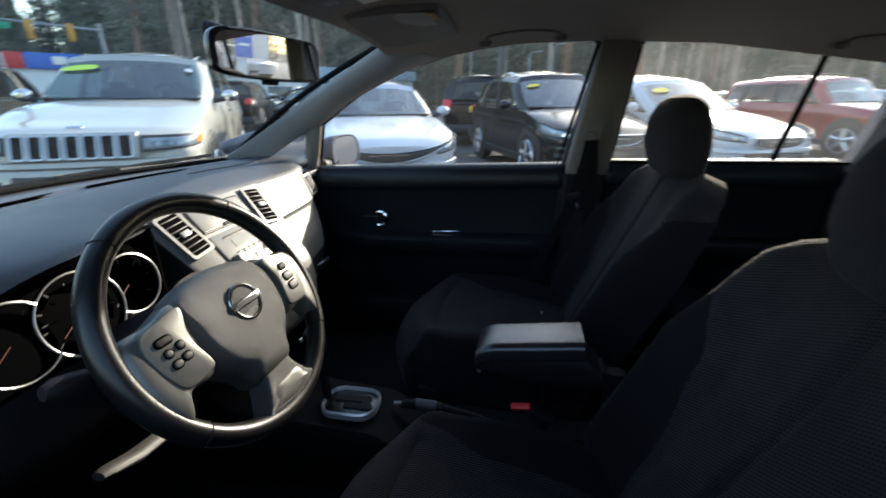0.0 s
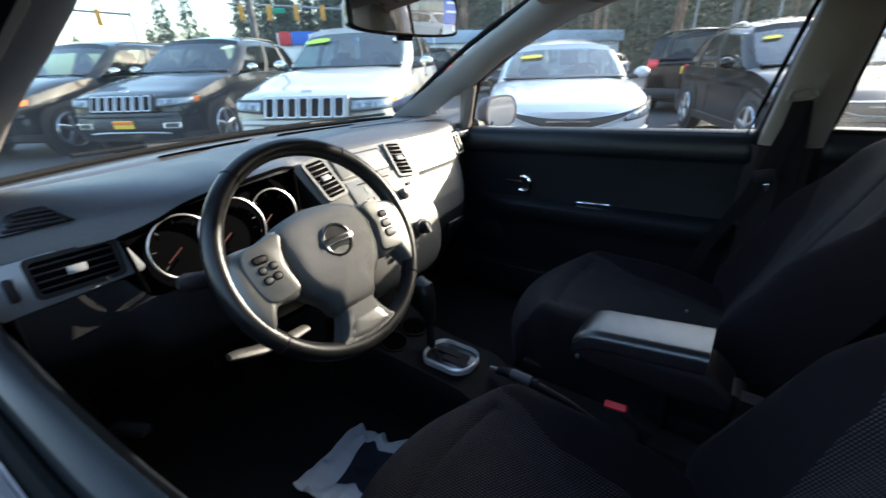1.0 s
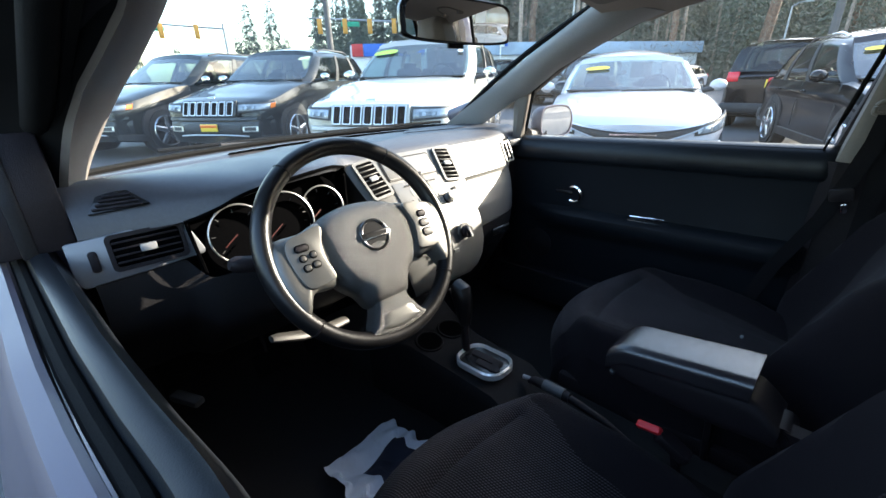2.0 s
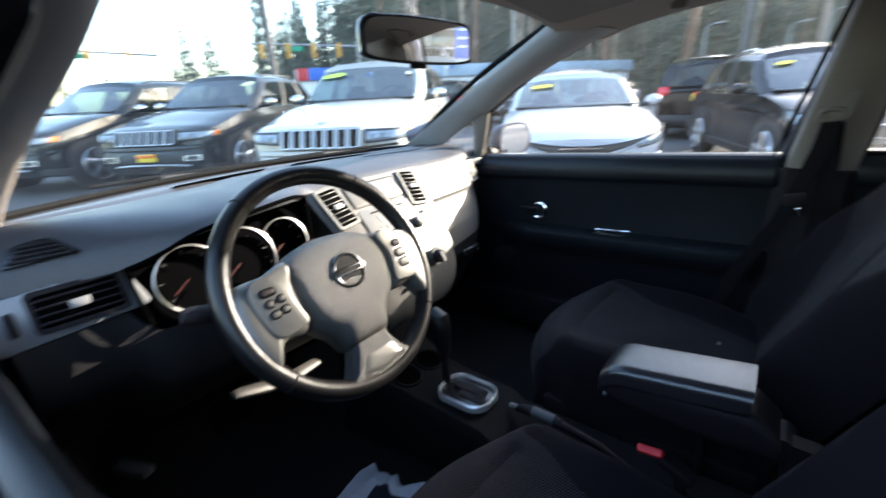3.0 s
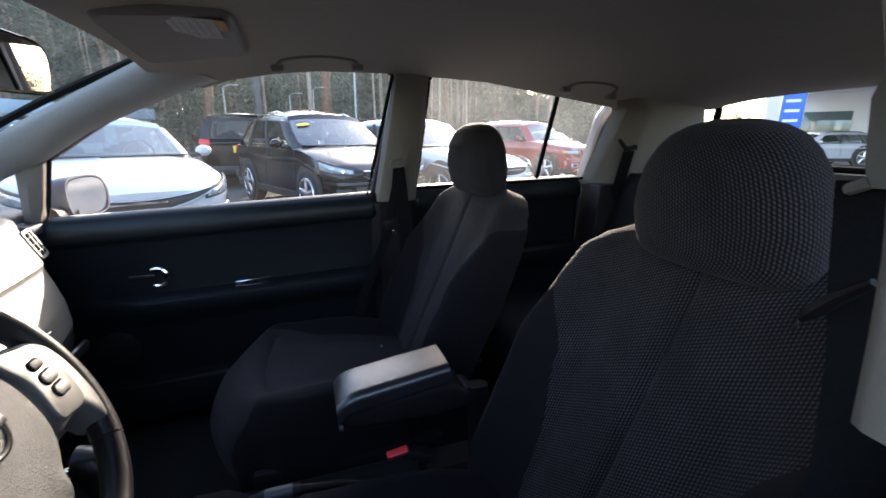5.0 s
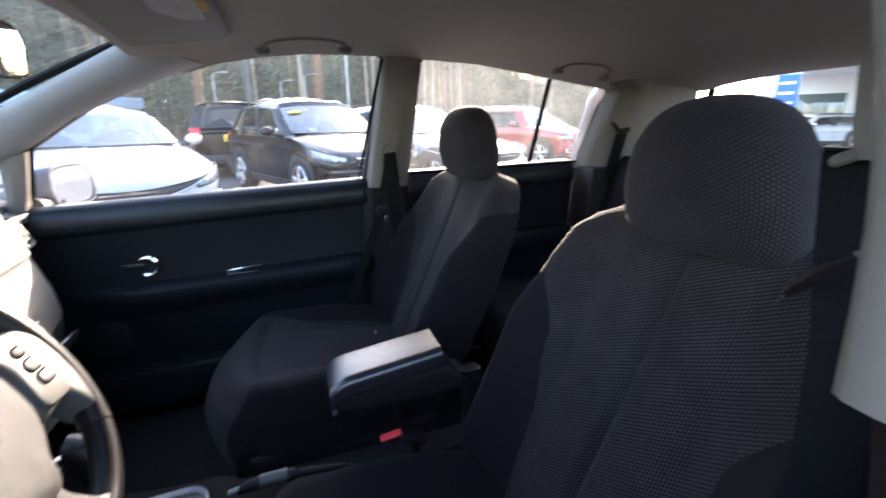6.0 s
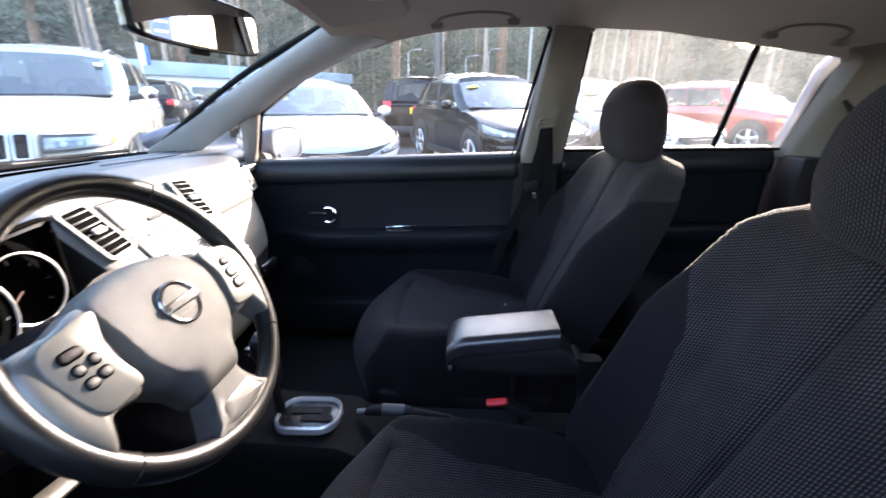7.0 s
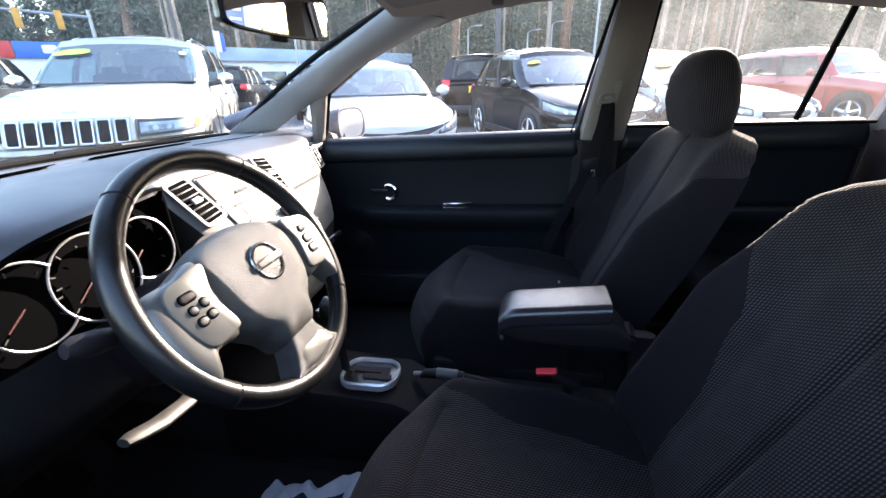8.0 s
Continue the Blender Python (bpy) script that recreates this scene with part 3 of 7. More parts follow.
            part("sail_strip", prism([(-0.31, 0.968), (-0.296, 0.968), (-0.306, 1.052), (-0.338, 1.145), (-0.35, 1.145)], 'y', -0.748, -0.768, 0.003), KNEE, door, "charcoal window channel strip")
        if k == 1:
            part("division_bar", tube([on_side(s, 1.15, 1.062, 0.002), on_side(s, 1.185, 1.358, 0.002)], 0.009, 8), RUBBER, door, "black window division bar")
        if s > 0 and k == 0:
            # inside latch: recessed dark bowl with a chrome loop
            hm = frame_m((-0.175, 0.681, 0.805), (1, 0, 0), (0, 0, 1))
            part("latch_bowl", plate(rrect(0.125, 0.046, 0.022), 0.006, hm @ pose(0, 0, -0.002), 0.002), GLOSSY, door, "dark recessed latch bowl")
            part("latch_lever", plate(rrect(0.07, 0.014, 0.006), 0.008, hm @ pose(-0.012, 0, 0.004), 0.002), GLOSSY, door)
            part("latch_rim", tube([hm @ Vector((x, y, 0.003)) for x, y in rrect(0.127, 0.048, 0.023)], 0.0022, 6, True), GREY, door)
            part("latch_ring", ring((-0.145, 0.668, 0.803), 0.027, 0.0065, Matrix.Rotation(radians(90), 3, 'X'), 28, 8, -120, 125), CHROME, door, "chrome latch loop")
            part("switch_panel", box((0.12, 0.655, 0.755), (0.11, 0.03, 0.012), bevel=0.004), GLOSSY, door)
            part("switch_trim", tube([(0.064, 0.668, 0.763), (0.172, 0.668, 0.77)], 0.003, 6), CHROME, door, "thin bright trim line")
            part("lock_switch", box((-0.02, 0.655, 0.745), (0.04, 0.01, 0.006), bevel=0.002), GLOSSY, door)
            part("pocket_edge", tube([(-0.38, 0.628, 0.468), (0.0, 0.622, 0.475), (0.45, 0.622, 0.49)], 0.005, 6), BLACK, door, "door pocket rim")
            part("speaker_grille", plate([(0.06 * math.cos(a * math.pi / 16), 0.06 * math.sin(a * math.pi / 16)) for a in range(32)], 0.006, frame_m((-0.28, 0.672, 0.58), (1, 0, 0), (0, 0, 1)), 0.002), GLOSSY, door)
    # small quarter window in front of the door
    q = bmnew()
    q.faces.new([q.verts.new(on_side(s, x, z, -0.005)) for x, z in ((-0.42, 0.98), (-0.4, 1.1), (-0.44, 1.125), (-0.66, 0.99))])
    g = tagged(part("quarter_window_" + word, q, GLASS), "small triangular quarter window", "window", kind="structure")
    g.visible_shadow = False
    # body below and around the doors
    bm = bmnew()
    add_box(bm, (0.4, s * 0.78, 0.29), (2.9, 0.1, 0.12), bevel=0.02)
    tagged(part("sill_" + word, bm, HOSTPAINT), "pale violet-grey painted car sill", "car body", kind="structure")
    rail = [(x, s * (plane_y(line_at(ZE, x)) + 0.03), line_at(ZE, x) + 0.025) for x in (0.1, 0.25, 0.45, 0.7, 0.95, 1.2, 1.45, 1.65, 1.86)]
    tagged(part("roof_rail_" + word, tube(rail, 0.026, 10), HOSTPAINT), "painted roof edge above the doors", "car body", kind="structure")
    ar = [(x, s * (plane_y(z) + 0.03), z + 0.02) for x, z in [(0.1, 1.36), (-0.1, 1.28), (-0.335, 1.149), (-0.52, 1.06), (-0.8, 0.98)]]
    if s > 0:
        ar = [(x - 0.03, y + 0.025, z + 0.045) for x, y, z in ar]
    tagged(part("pillar_skin_" + word, tube(ar, 0.03 if s > 0 else 0.02, 10), HOSTPAINT if s > 0 else RUBBER), "outer windscreen pillar with its door seal", "car body", kind="structure")
    qp = [(1.36, 0.3), (2.1, 0.3), (2.1, 1.0), (1.96, 1.1), (1.86, 1.36), (1.5, 1.36), (1.45, 1.3), (1.38, 1.05)]
    tagged(part("quarter_panel_" + word, prism(qp, 'y', s * 0.71, s * 0.76, 0.02), HOSTPAINT), "pale violet-grey rear quarter panel", "car body", kind="structure")
    fp = [(-1.7, 0.4), (-0.5, 0.4), (-0.5, 0.93), (-0.85, 0.95), (-1.5, 0.8), (-1.7, 0.7)]
    tagged(part("front_wing_" + word, prism(fp, 'y', s * 0.7, s * 0.79, 0.03), HOSTPAINT), "pale violet-grey front wing", "car body", kind="structure")


side(1)
side(-1)

# bonnet and tail
tagged(part("bonnet", sheet(lambda u, v: (lerp(-1.0, -1.75, v), lerp(-0.72, 0.72, u), 0.965 - 0.16 * v ** 1.6 - 0.03 * (2 * u - 1) ** 2), 12, 10, 0.02), HOSTPAINT), "pale violet-grey car bonnet", "bonnet", kind="structure")
tail = bmnew()
add_box(tail, (2.02, 0, 0.72), (0.1, 1.44, 0.66), bevel=0.03)
tagged(part("tailgate", tail, HOSTPAINT), "pale violet-grey tailgate below the rear window", "tailgate", kind="structure")
tagged(part("tailgate_lining", loft([[(1.86, y, 1.05), (1.9, y, 1.1), (1.95, y, 1.105), (1.95, y, 0.7), (1.86, y, 0.7)] for y in (-0.62, -0.3, 0, 0.3, 0.62)]), CARPET), "black plastic tailgate lining", "trim", kind="structure")
rw = sheet(lambda u, v: (lerp(1.95, 1.86, v), lerp(-1, 1, u) * lerp(0.6, 0.53, v), lerp(1.1, 1.37, v)), 4, 4)
g = tagged(part("rear_window", rw, GLASS), "clear rear window of the hatchback", "rear window", kind="structure")
g.visible_shadow = False
edge = [(1.94, -0.58, 1.11), (1.94, 0.58, 1.11), (1.9, 0.575, 1.25), (1.87, 0.54, 1.34), (1.86, 0.48, 1.368), (1.86, -0.48, 1.368), (1.87, -0.54, 1.34), (1.9, -0.575, 1.25)]
tagged(part("rear_window_seal", tube(edge, 0.014, 8, True), RUBBER), "black rubber rear window surround", "seal", kind="structure")

# windscreen
def base_x(y):
    return -0.925 + 0.175 * (y / 0.65) ** 2


def wscreen(u, v):
    q = 2 * u - 1
    yb, yt = q * 0.65, q * 0.535
    a = Vector((base_x(yb), yb, 1.012))
    b = Vector((-0.052 - 0.036 * (1 - q * q), yt, 1.402 + 0.036 * (1 - q * q)))
    p = a.lerp(b, v)
    p.z += 0.03 * math.sin(math.pi * v)
    return p


g = tagged(part("windscreen", sheet(wscreen, 24, 16), SCREEN_GLASS), "clear raked windscreen with a black edge", "windscreen", kind="structure")
g.visible_shadow = False
for nm, pts in (("windscreen_seal_right", [wscreen(1, i / 20) for i in range(21)]), ("windscreen_seal_left", [wscreen(0, i / 20) for i in range(21)]), ("windscreen_seal_lower", [Vector(wscreen(i / 30, 0)) + Vector((0.005, 0, 0.004)) for i in range(31)])):
    tagged(part(nm, tube(pts, 0.009, 6), RUBBER), "black rubber windscreen edge", "seal", kind="structure")
tagged(part("cowl", sheet(lambda u, v: (base_x(lerp(-0.66, 0.66, u)) - 0.015 - 0.2 * v, lerp(-0.66, 0.66, u), 1.0 - 0.03 * v), 20, 4, 0.01), BLACK), "black plastic cowl in front of the windscreen", "cowl", kind="structure")
wiper = thing("windscreen_wiper", "black windscreen wiper lying along the glass base", "wiper")
part("arm", tube([(-0.97, 0.35, 0.99), (-0.98, 0.0, 1.0), (-0.93, -0.25, 1.02)], 0.009, 6), BLACK, wiper)
part("blade", tube([(-0.965, -0.42, 1.022), (-0.985, -0.1, 1.018), (-0.985, 0.2, 1.012)], 0.007, 6), RUBBER, wiper)
copy_thing(wiper, pose(0.02, 0.52, -0.004, 0, 0, -4))


# ---- dashboard ----
dash = thing("dashboard", "charcoal dashboard with satin silver centre panels", "dashboard")


EDGE_X = [(-0.7, -0.295), (-0.62, -0.27), (-0.55, -0.24), (-0.47, -0.209), (-0.39, -0.2), (-0.3, -0.206), (-0.24, -0.235), (-0.19, -0.3), (-0.16, -0.312), (0.15, -0.318), (0.3, -0.322), (0.42, -0.335), (0.52, -0.372), (0.65, -0.43)]
EDGE_Z = [(-0.7, 0.982), (-0.62, 0.985), (-0.55, 1.003), (-0.47, 1.043), (-0.39, 1.056), (-0.3, 1.051), (-0.24, 1.037), (-0.19, 1.023), (-0.1, 1.02), (0.2, 1.02), (0.4, 1.014), (0.52, 1.0), (0.65, 0.985)]


def dash_edge(y):
    """x and z of the rear top edge of the dash; it arches out over the gauges."""
    return spline_at(EDGE_X, y), spline_at(EDGE_Z, y) - brow(y)


def brow(y):
    """How far the pad rolls down over the gauges."""
    return line_at([(-0.62, 0.0), (-0.5, 0.02), (-0.38, 0.018), (-0.27, 0.0)], y)


def dash_top(u, v):
    y = lerp(-0.7, 0.7, u)
    xe, ze = dash_edge(y)
    x = lerp(base_x(y) + 0.01, xe, v)
    crest = max(curve_at([(-0.7, 1.056), (-0.6, 1.06), (-0.45, 1.056), (0.0, 1.05), (0.7, 1.03)], y), ze + brow(y) + 0.003)
    if v < 0.8:
        z = curve_at([(0, 1.008), (0.35, 1.03), (0.8, crest)], v)
    else:
        k = (v - 0.8) / 0.2
        z = crest + (ze - crest) * (1 - math.sqrt(max(0, 1 - k * k)))
    return (x, y, z - 0.008 * math.exp(-((v - 0.36) / 0.03) ** 2))


part("top_pad", sheet(dash_top, 90, 60, 0.012), DASHTOP, dash, "charcoal grained dash top")


def face(y, dz):
    """The dash face below its top edge, on the passenger side and centre."""
    xe, ze = dash_edge(y)
    wide = lerp(1.0, 0.55, max(0, min(1, (y - 0.2) / 0.33)))
    out = line_at([(0, 0.0), (0.008, 0.004), (0.088, 0.062), (0.093, 0.058), (0.1, 0.056), (0.115, 0.064), (0.14, 0.08), (0.18, 0.098), (0.23, 0.105), (0.28, 0.098), (0.34, 0.07), (0.42, 0.0), (0.55, -0.12)], dz) * wide
    end = 0.3 * max(0, (y - 0.535 + 0.22 * max(0, dz - 0.12)) / 0.1) ** 2.4
    return (xe + out - end, y, ze - dz - 0.05 * end)


def pass_face(u, v):
    return face(lerp(0.15, 0.62, u), v * 0.24)


part("passenger_panel", sheet(pass_face, 40, 50, 0.01), SILVER, dash, "satin silver passenger panel")


def glove_face(u, v):
    return face(lerp(0.13, 0.62, u), 0.243 + v * 0.3)


# the near-black plastic stands for the shade the lid lies in
part("glove_box", sheet(glove_face, 30, 30, 0.01), KNEE, dash, "grained glove box lid, darkened for the shade below the panel")
part("glove_box_latch", box((-0.222, 0.33, 0.74), (0.012, 0.09, 0.025), bevel=0.005), GLOSSY, dash)

# centre stack: a sloping upper slab with vents and audio unit over an upright lower one with the heater dials
CX = frame_m((-0.239, 0.0, 0.937), (0, 1, 0), (-0.145, 0, 0.165))    # local x to the car's right, y up the slab, z out of it
CL = frame_m((-0.148, 0.0, 0.81), (0, 1, 0), (-0.16, 0, 1))
prof_c = [(-0.318, 1.026, -0.192, 0.19), (-0.31, 1.018, -0.192, 0.19), (-0.274, 0.977, -0.184, 0.186), (-0.239, 0.937, -0.174, 0.176), (-0.204, 0.897, -0.164, 0.166), (-0.177, 0.866, -0.156, 0.158), (-0.165, 0.85, -0.152, 0.156), (-0.157, 0.83, -0.149, 0.156), (-0.147, 0.78, -0.146, 0.156), (-0.142, 0.74, -0.138, 0.145), (-0.145, 0.71, -0.125, 0.13), (-0.16, 0.685, -0.11, 0.115), (-0.2, 0.66, -0.1, 0.105)]
stack_rows = []
for x, z, yl, yr in prof_c:
    dirv = Vector((-0.75, 0, -0.65)) if z > 0.85 else Vector((-1, 0, 0))
    o = Vector((x, 0, z))
    stack_rows.append([o + dirv * d + Vector((0, y, 0)) for d, y in ((0.09, yl), (0.012, yl), (0.004, yl + 0.003), (0.0, yl + 0.011), (0.0, lerp(yl, yr, 0.35)), (0.0, lerp(yl, yr, 0.65)), (0.0, yr - 0.011), (0.004, yr - 0.003), (0.012, yr), (0.09, yr))])
part("centre_panel", loft([r[2:] for r in stack_rows], False, False), SILVER, dash, "satin silver centre panel")
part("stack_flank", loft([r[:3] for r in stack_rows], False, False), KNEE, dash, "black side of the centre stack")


def vent(m, w, h, slats, parent, frame_mat, name="air_vent", knob=True, vertical=False):
    """A louvred outlet: near-black plate for its shaded depth, frame, slats and a slider."""
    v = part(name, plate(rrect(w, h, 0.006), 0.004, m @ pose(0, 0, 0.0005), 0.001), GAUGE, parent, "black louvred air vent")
    out, inn = rrect(w + 0.012, h + 0.012, 0.009), rrect(w - 0.002, h - 0.002, 0.006)
    fb = bmnew()
    rings = []
    for (a, b) in zip(out, inn):
        rings.append([m @ Vector((a[0], a[1], 0)), m @ Vector((a[0], a[1], 0.006)), m @ Vector((b[0], b[1], 0.006)), m @ Vector((b[0], b[1], 0.0))])
    rings.append(rings[0])
    loft(rings, True, False, bm=fb)
    part("vent_frame", fb, frame_mat, v)
    for i in range(slats):
        y = lerp(-h / 2, h / 2, (i + 0.75) / (slats + 0.5))
        sl = box((0, 0, 0), (w - 0.004, 0.0034, 0.003), Matrix.Rotation(radians(-20), 3, 'X'), 0.001, 1)
        bmesh.ops.transform(sl, matrix=m @ pose(0, y, 0.0055), verts=sl.verts)
        part("slat", sl, LEVERGREY if slats > 6 else BLACK, v)
    if knob:
        kb = box((0, 0, 0.009), (0.024, 0.013, 0.005), None, 0.002)
        bmesh.ops.transform(kb, matrix=m, verts=kb.verts)
        part("slider", kb, GREY, v)
    return v


vent(CX @ pose(-0.132, 0.056, 0.002, 0, 0, 7), 0.054, 0.098, 7, dash, SILVER)
vent(CX @ pose(0.127, 0.056, 0.002, 0, 0, -8), 0.05, 0.1, 7, dash, SILVER)
# storage lid and audio unit between the vents
part("storage_lid", plate(rrect(0.165, 0.058, 0.005), 0.004, CX @ pose(-0.003, 0.073, 0.0), 0.0015), SILVER, dash, "silver storage lid with a finger notch")
part("lid_seam", tube([CX @ Vector((x, y, 0.001)) for x, y in rrect(0.171, 0.064, 0.006)], 0.0012, 5, True), BLACK, dash).matrix_basis = Matrix.Translation(CX.to_3x3() @ Vector((-0.003, 0.073, 0)))
part("finger_notch", plate(rrect(0.045, 0.007, 0.003), 0.003, CX @ pose(0.0, 0.047, 0.004)), GLOSSY, dash)
audio = part("audio_unit", plate(rrect(0.172, 0.125, 0.006), 0.004, CX @ pose(-0.002, -0.031, 0.0), 0.0015), SILVER, dash, "silver audio unit")
part("disc_slot", plate(rrect(0.11, 0.004, 0.0015), 0.002, CX @ pose(0.0, 0.018, 0.004)), GLOSSY, audio)
part("readout", plate(rrect(0.085, 0.022, 0.002), 0.001, CX @ pose(0.0, -0.002, 0.004)), SCREEN, audio)
for i in range(6):
    part("preset_button", plate(rrect(0.015, 0.009, 0.002), 0.003, CX @ pose(-0.045 + 0.018 * i, -0.028, 0.004), 0.001), SILVER, audio)
for i in range(3):
    part("function_button", plate(rrect(0.028, 0.011, 0.002), 0.003, CX @ pose(-0.032 + 0.032 * i, -0.05, 0.004), 0.001), SILVER, audio)
for dx, dy in ((-0.068, -0.045), (0.066, -0.045)):
    kn = part("audio_knob", moved(disc((0, 0, 0), 0.014, 0.02, None, 24, 0.003), CX @ pose(dx, dy, 0.013)), SILVER, audio, "round silver knob")
    part("knob_ring", moved(ring((0, 0, 0), 0.016, 0.0014, None, 28, 6), CX @ pose(dx, dy, 0.0045)), BLACK, kn)
part("hazard_switch", plate(rrect(0.014, 0.009, 0.002), 0.004, CX @ pose(0.107, -0.02, 0.0)), GLOSSY, dash)
for dx, dy, r in ((-0.088, 0.014, 0.024), (-0.012, 0.008, 0.024), (0.064, 0.014, 0.024)):
    kn = part("heater_dial", moved(disc((0, 0, 0), r, 0.008, None, 28, 0.002), CL @ pose(dx, dy, 0.003)), SILVER, dash, "round heater dial")
    part("dial_knob", moved(disc((0, 0, 0), r * 0.72, 0.02, None, 28, 0.003, r * 0.66), CL @ pose(dx, dy, 0.014)), BLACK, kn)
    part("dial_mark", plate(rrect(0.006, r * 1.3, 0.002), 0.006, CL @ pose(dx, dy, 0.022, 0, 0, 25)), GREY, kn)
for dx in (-0.05, 0.026):
    part("heater_button", plate(rrect(0.02, 0.011, 0.003), 0.005, CL @ pose(dx, -0.03, 0.0), 0.001), GREY, dash)
part("stack_seam", tube([CX @ Vector((-0.155, -0.099, 0.0005)), CX @ Vector((0.157, -0.099, 0.0005))], 0.0014, 5), BLACK, dash)

# driver's side: lower panel, corner vent panel, instrument hood
def knee(u, v):
    y = lerp(-0.7, -0.14, u)
    dz = lerp(0.0, 0.26, v)
    low_k = curve_at([(-0.58, 0.0), (-0.53, 1.0), (-0.25, 1.0), (-0.2, 0.3)], y)
    z = lerp(0.925, 0.868, low_k) - dz * lerp(1, 0.85, low_k)
    x = lerp(-0.262, -0.242, low_k) + 0.014 * math.sin(math.pi * min(1, v * 1.3)) - 0.24 * max(0, v - 0.4) ** 1.3 - 0.02 * (1 - u)
    return (x, y, z)


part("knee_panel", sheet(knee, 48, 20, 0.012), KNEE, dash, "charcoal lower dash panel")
vp = frame_m((-0.268, -0.627, 0.955), (0.1, 1, 0.02), (-0.25, -0.12, 1))
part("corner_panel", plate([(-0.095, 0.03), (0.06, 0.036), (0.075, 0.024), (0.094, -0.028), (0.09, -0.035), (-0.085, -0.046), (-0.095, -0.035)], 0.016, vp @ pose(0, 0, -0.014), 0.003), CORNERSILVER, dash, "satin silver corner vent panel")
vent(vp @ pose(0.012, 0.0, 0.002), 0.1, 0.05, 4, dash, BLACK)
part("vent_wheel", plate(rrect(0.012, 0.035, 0.005), 0.008, vp @ pose(-0.064, -0.006, 0.0), 0.002), BLACK, dash)


dp0, dp1, dp2 = (Vector(dash_top((y + 0.7) / 1.4, v)) for y, v in ((-0.634, 0.962), (-0.6, 0.962), (-0.634, 0.945)))
dv = frame_m(dp0 + Vector((0.001, 0, 0.0)), dp1 - dp0, dp2 - dp0)
half = [(-0.042, -0.014)] + [(-0.03 + 0.045 * (i / 6), 0.012 + 0.012 * math.sin(math.pi * (0.15 + 0.5 * i / 6))) for i in range(7)] + [(0.045, -0.008)]
dvent = part("demister_vent", plate(half, 0.006, dv, 0.0015), GLOSSY, dash, "small black side demister outlet")
for i in range(4):
    part("slat", plate(rrect(0.07 - 0.01 * i, 0.003, 0.001), 0.005, dv @ pose(0.0, -0.009 + 0.0075 * i, 0.005)), BLACK, dvent)


# instrument binnacle
def hood(u, v):
    """The cowl's inner side; u runs round the opening, v from its lip to the gauge plate."""
    a = lerp(-1, 1, u)
    if abs(a) < 0.7:
        y = -0.393 + a / 0.7 * 0.165
        x, z = dash_edge(y)
    else:
        k = (abs(a) - 0.7) / 0.3
        y = -0.393 + math.copysign(0.165 - 0.012 * k, a)
        x, ze = dash_edge(y)
        z = lerp(ze, 0.888 if a < 0 else 0.862, k)
    c = Vector((-0.28, -0.388, 0.94))
    p = Vector((x + 0.001, y, z - 0.001))
    q = Vector((-0.272, c.y + (y - c.y) * 0.95, c.z + (z - c.z) * 0.86))
    return p.lerp(q, v)


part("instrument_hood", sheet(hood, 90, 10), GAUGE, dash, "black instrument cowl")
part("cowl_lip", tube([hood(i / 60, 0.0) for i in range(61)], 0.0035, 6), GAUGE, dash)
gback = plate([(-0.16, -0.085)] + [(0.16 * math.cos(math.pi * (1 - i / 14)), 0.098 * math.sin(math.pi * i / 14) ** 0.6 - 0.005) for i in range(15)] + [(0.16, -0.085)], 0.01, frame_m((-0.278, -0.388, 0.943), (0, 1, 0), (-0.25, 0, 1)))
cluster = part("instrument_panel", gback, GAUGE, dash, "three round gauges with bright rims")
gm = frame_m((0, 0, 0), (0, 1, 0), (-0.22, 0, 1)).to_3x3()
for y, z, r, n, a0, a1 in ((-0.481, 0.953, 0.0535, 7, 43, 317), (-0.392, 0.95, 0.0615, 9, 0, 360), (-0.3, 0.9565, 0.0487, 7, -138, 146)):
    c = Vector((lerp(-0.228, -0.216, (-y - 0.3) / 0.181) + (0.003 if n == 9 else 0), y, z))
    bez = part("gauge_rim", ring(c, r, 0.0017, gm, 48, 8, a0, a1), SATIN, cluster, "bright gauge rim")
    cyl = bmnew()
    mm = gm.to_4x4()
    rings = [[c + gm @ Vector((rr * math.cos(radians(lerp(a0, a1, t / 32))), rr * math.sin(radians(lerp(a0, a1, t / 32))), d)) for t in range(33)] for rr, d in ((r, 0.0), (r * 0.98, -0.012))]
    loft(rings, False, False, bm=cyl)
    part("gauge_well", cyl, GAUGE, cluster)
    for i in range(n):
        a = radians(220 - 260 * i / (n - 1))
        tk = plate(rrect(0.007, 0.0018, 0.0005), 0.001, Matrix.Translation(c) @ gm.to_4x4() @ pose(r * 0.8 * math.cos(a), r * 0.8 * math.sin(a), -0.012, 0, 0, math.degrees(a)))
        part("gauge_tick", tk, TICK, cluster)
    a = radians(215)
    part("needle", plate(rrect(r * 0.6, 0.002, 0.0008), 0.0015, Matrix.Translation(c) @ gm.to_4x4() @ pose(r * 0.35 * math.cos(a), r * 0.35 * math.sin(a), -0.009, 0, 0, 215)), NEEDLE, cluster)

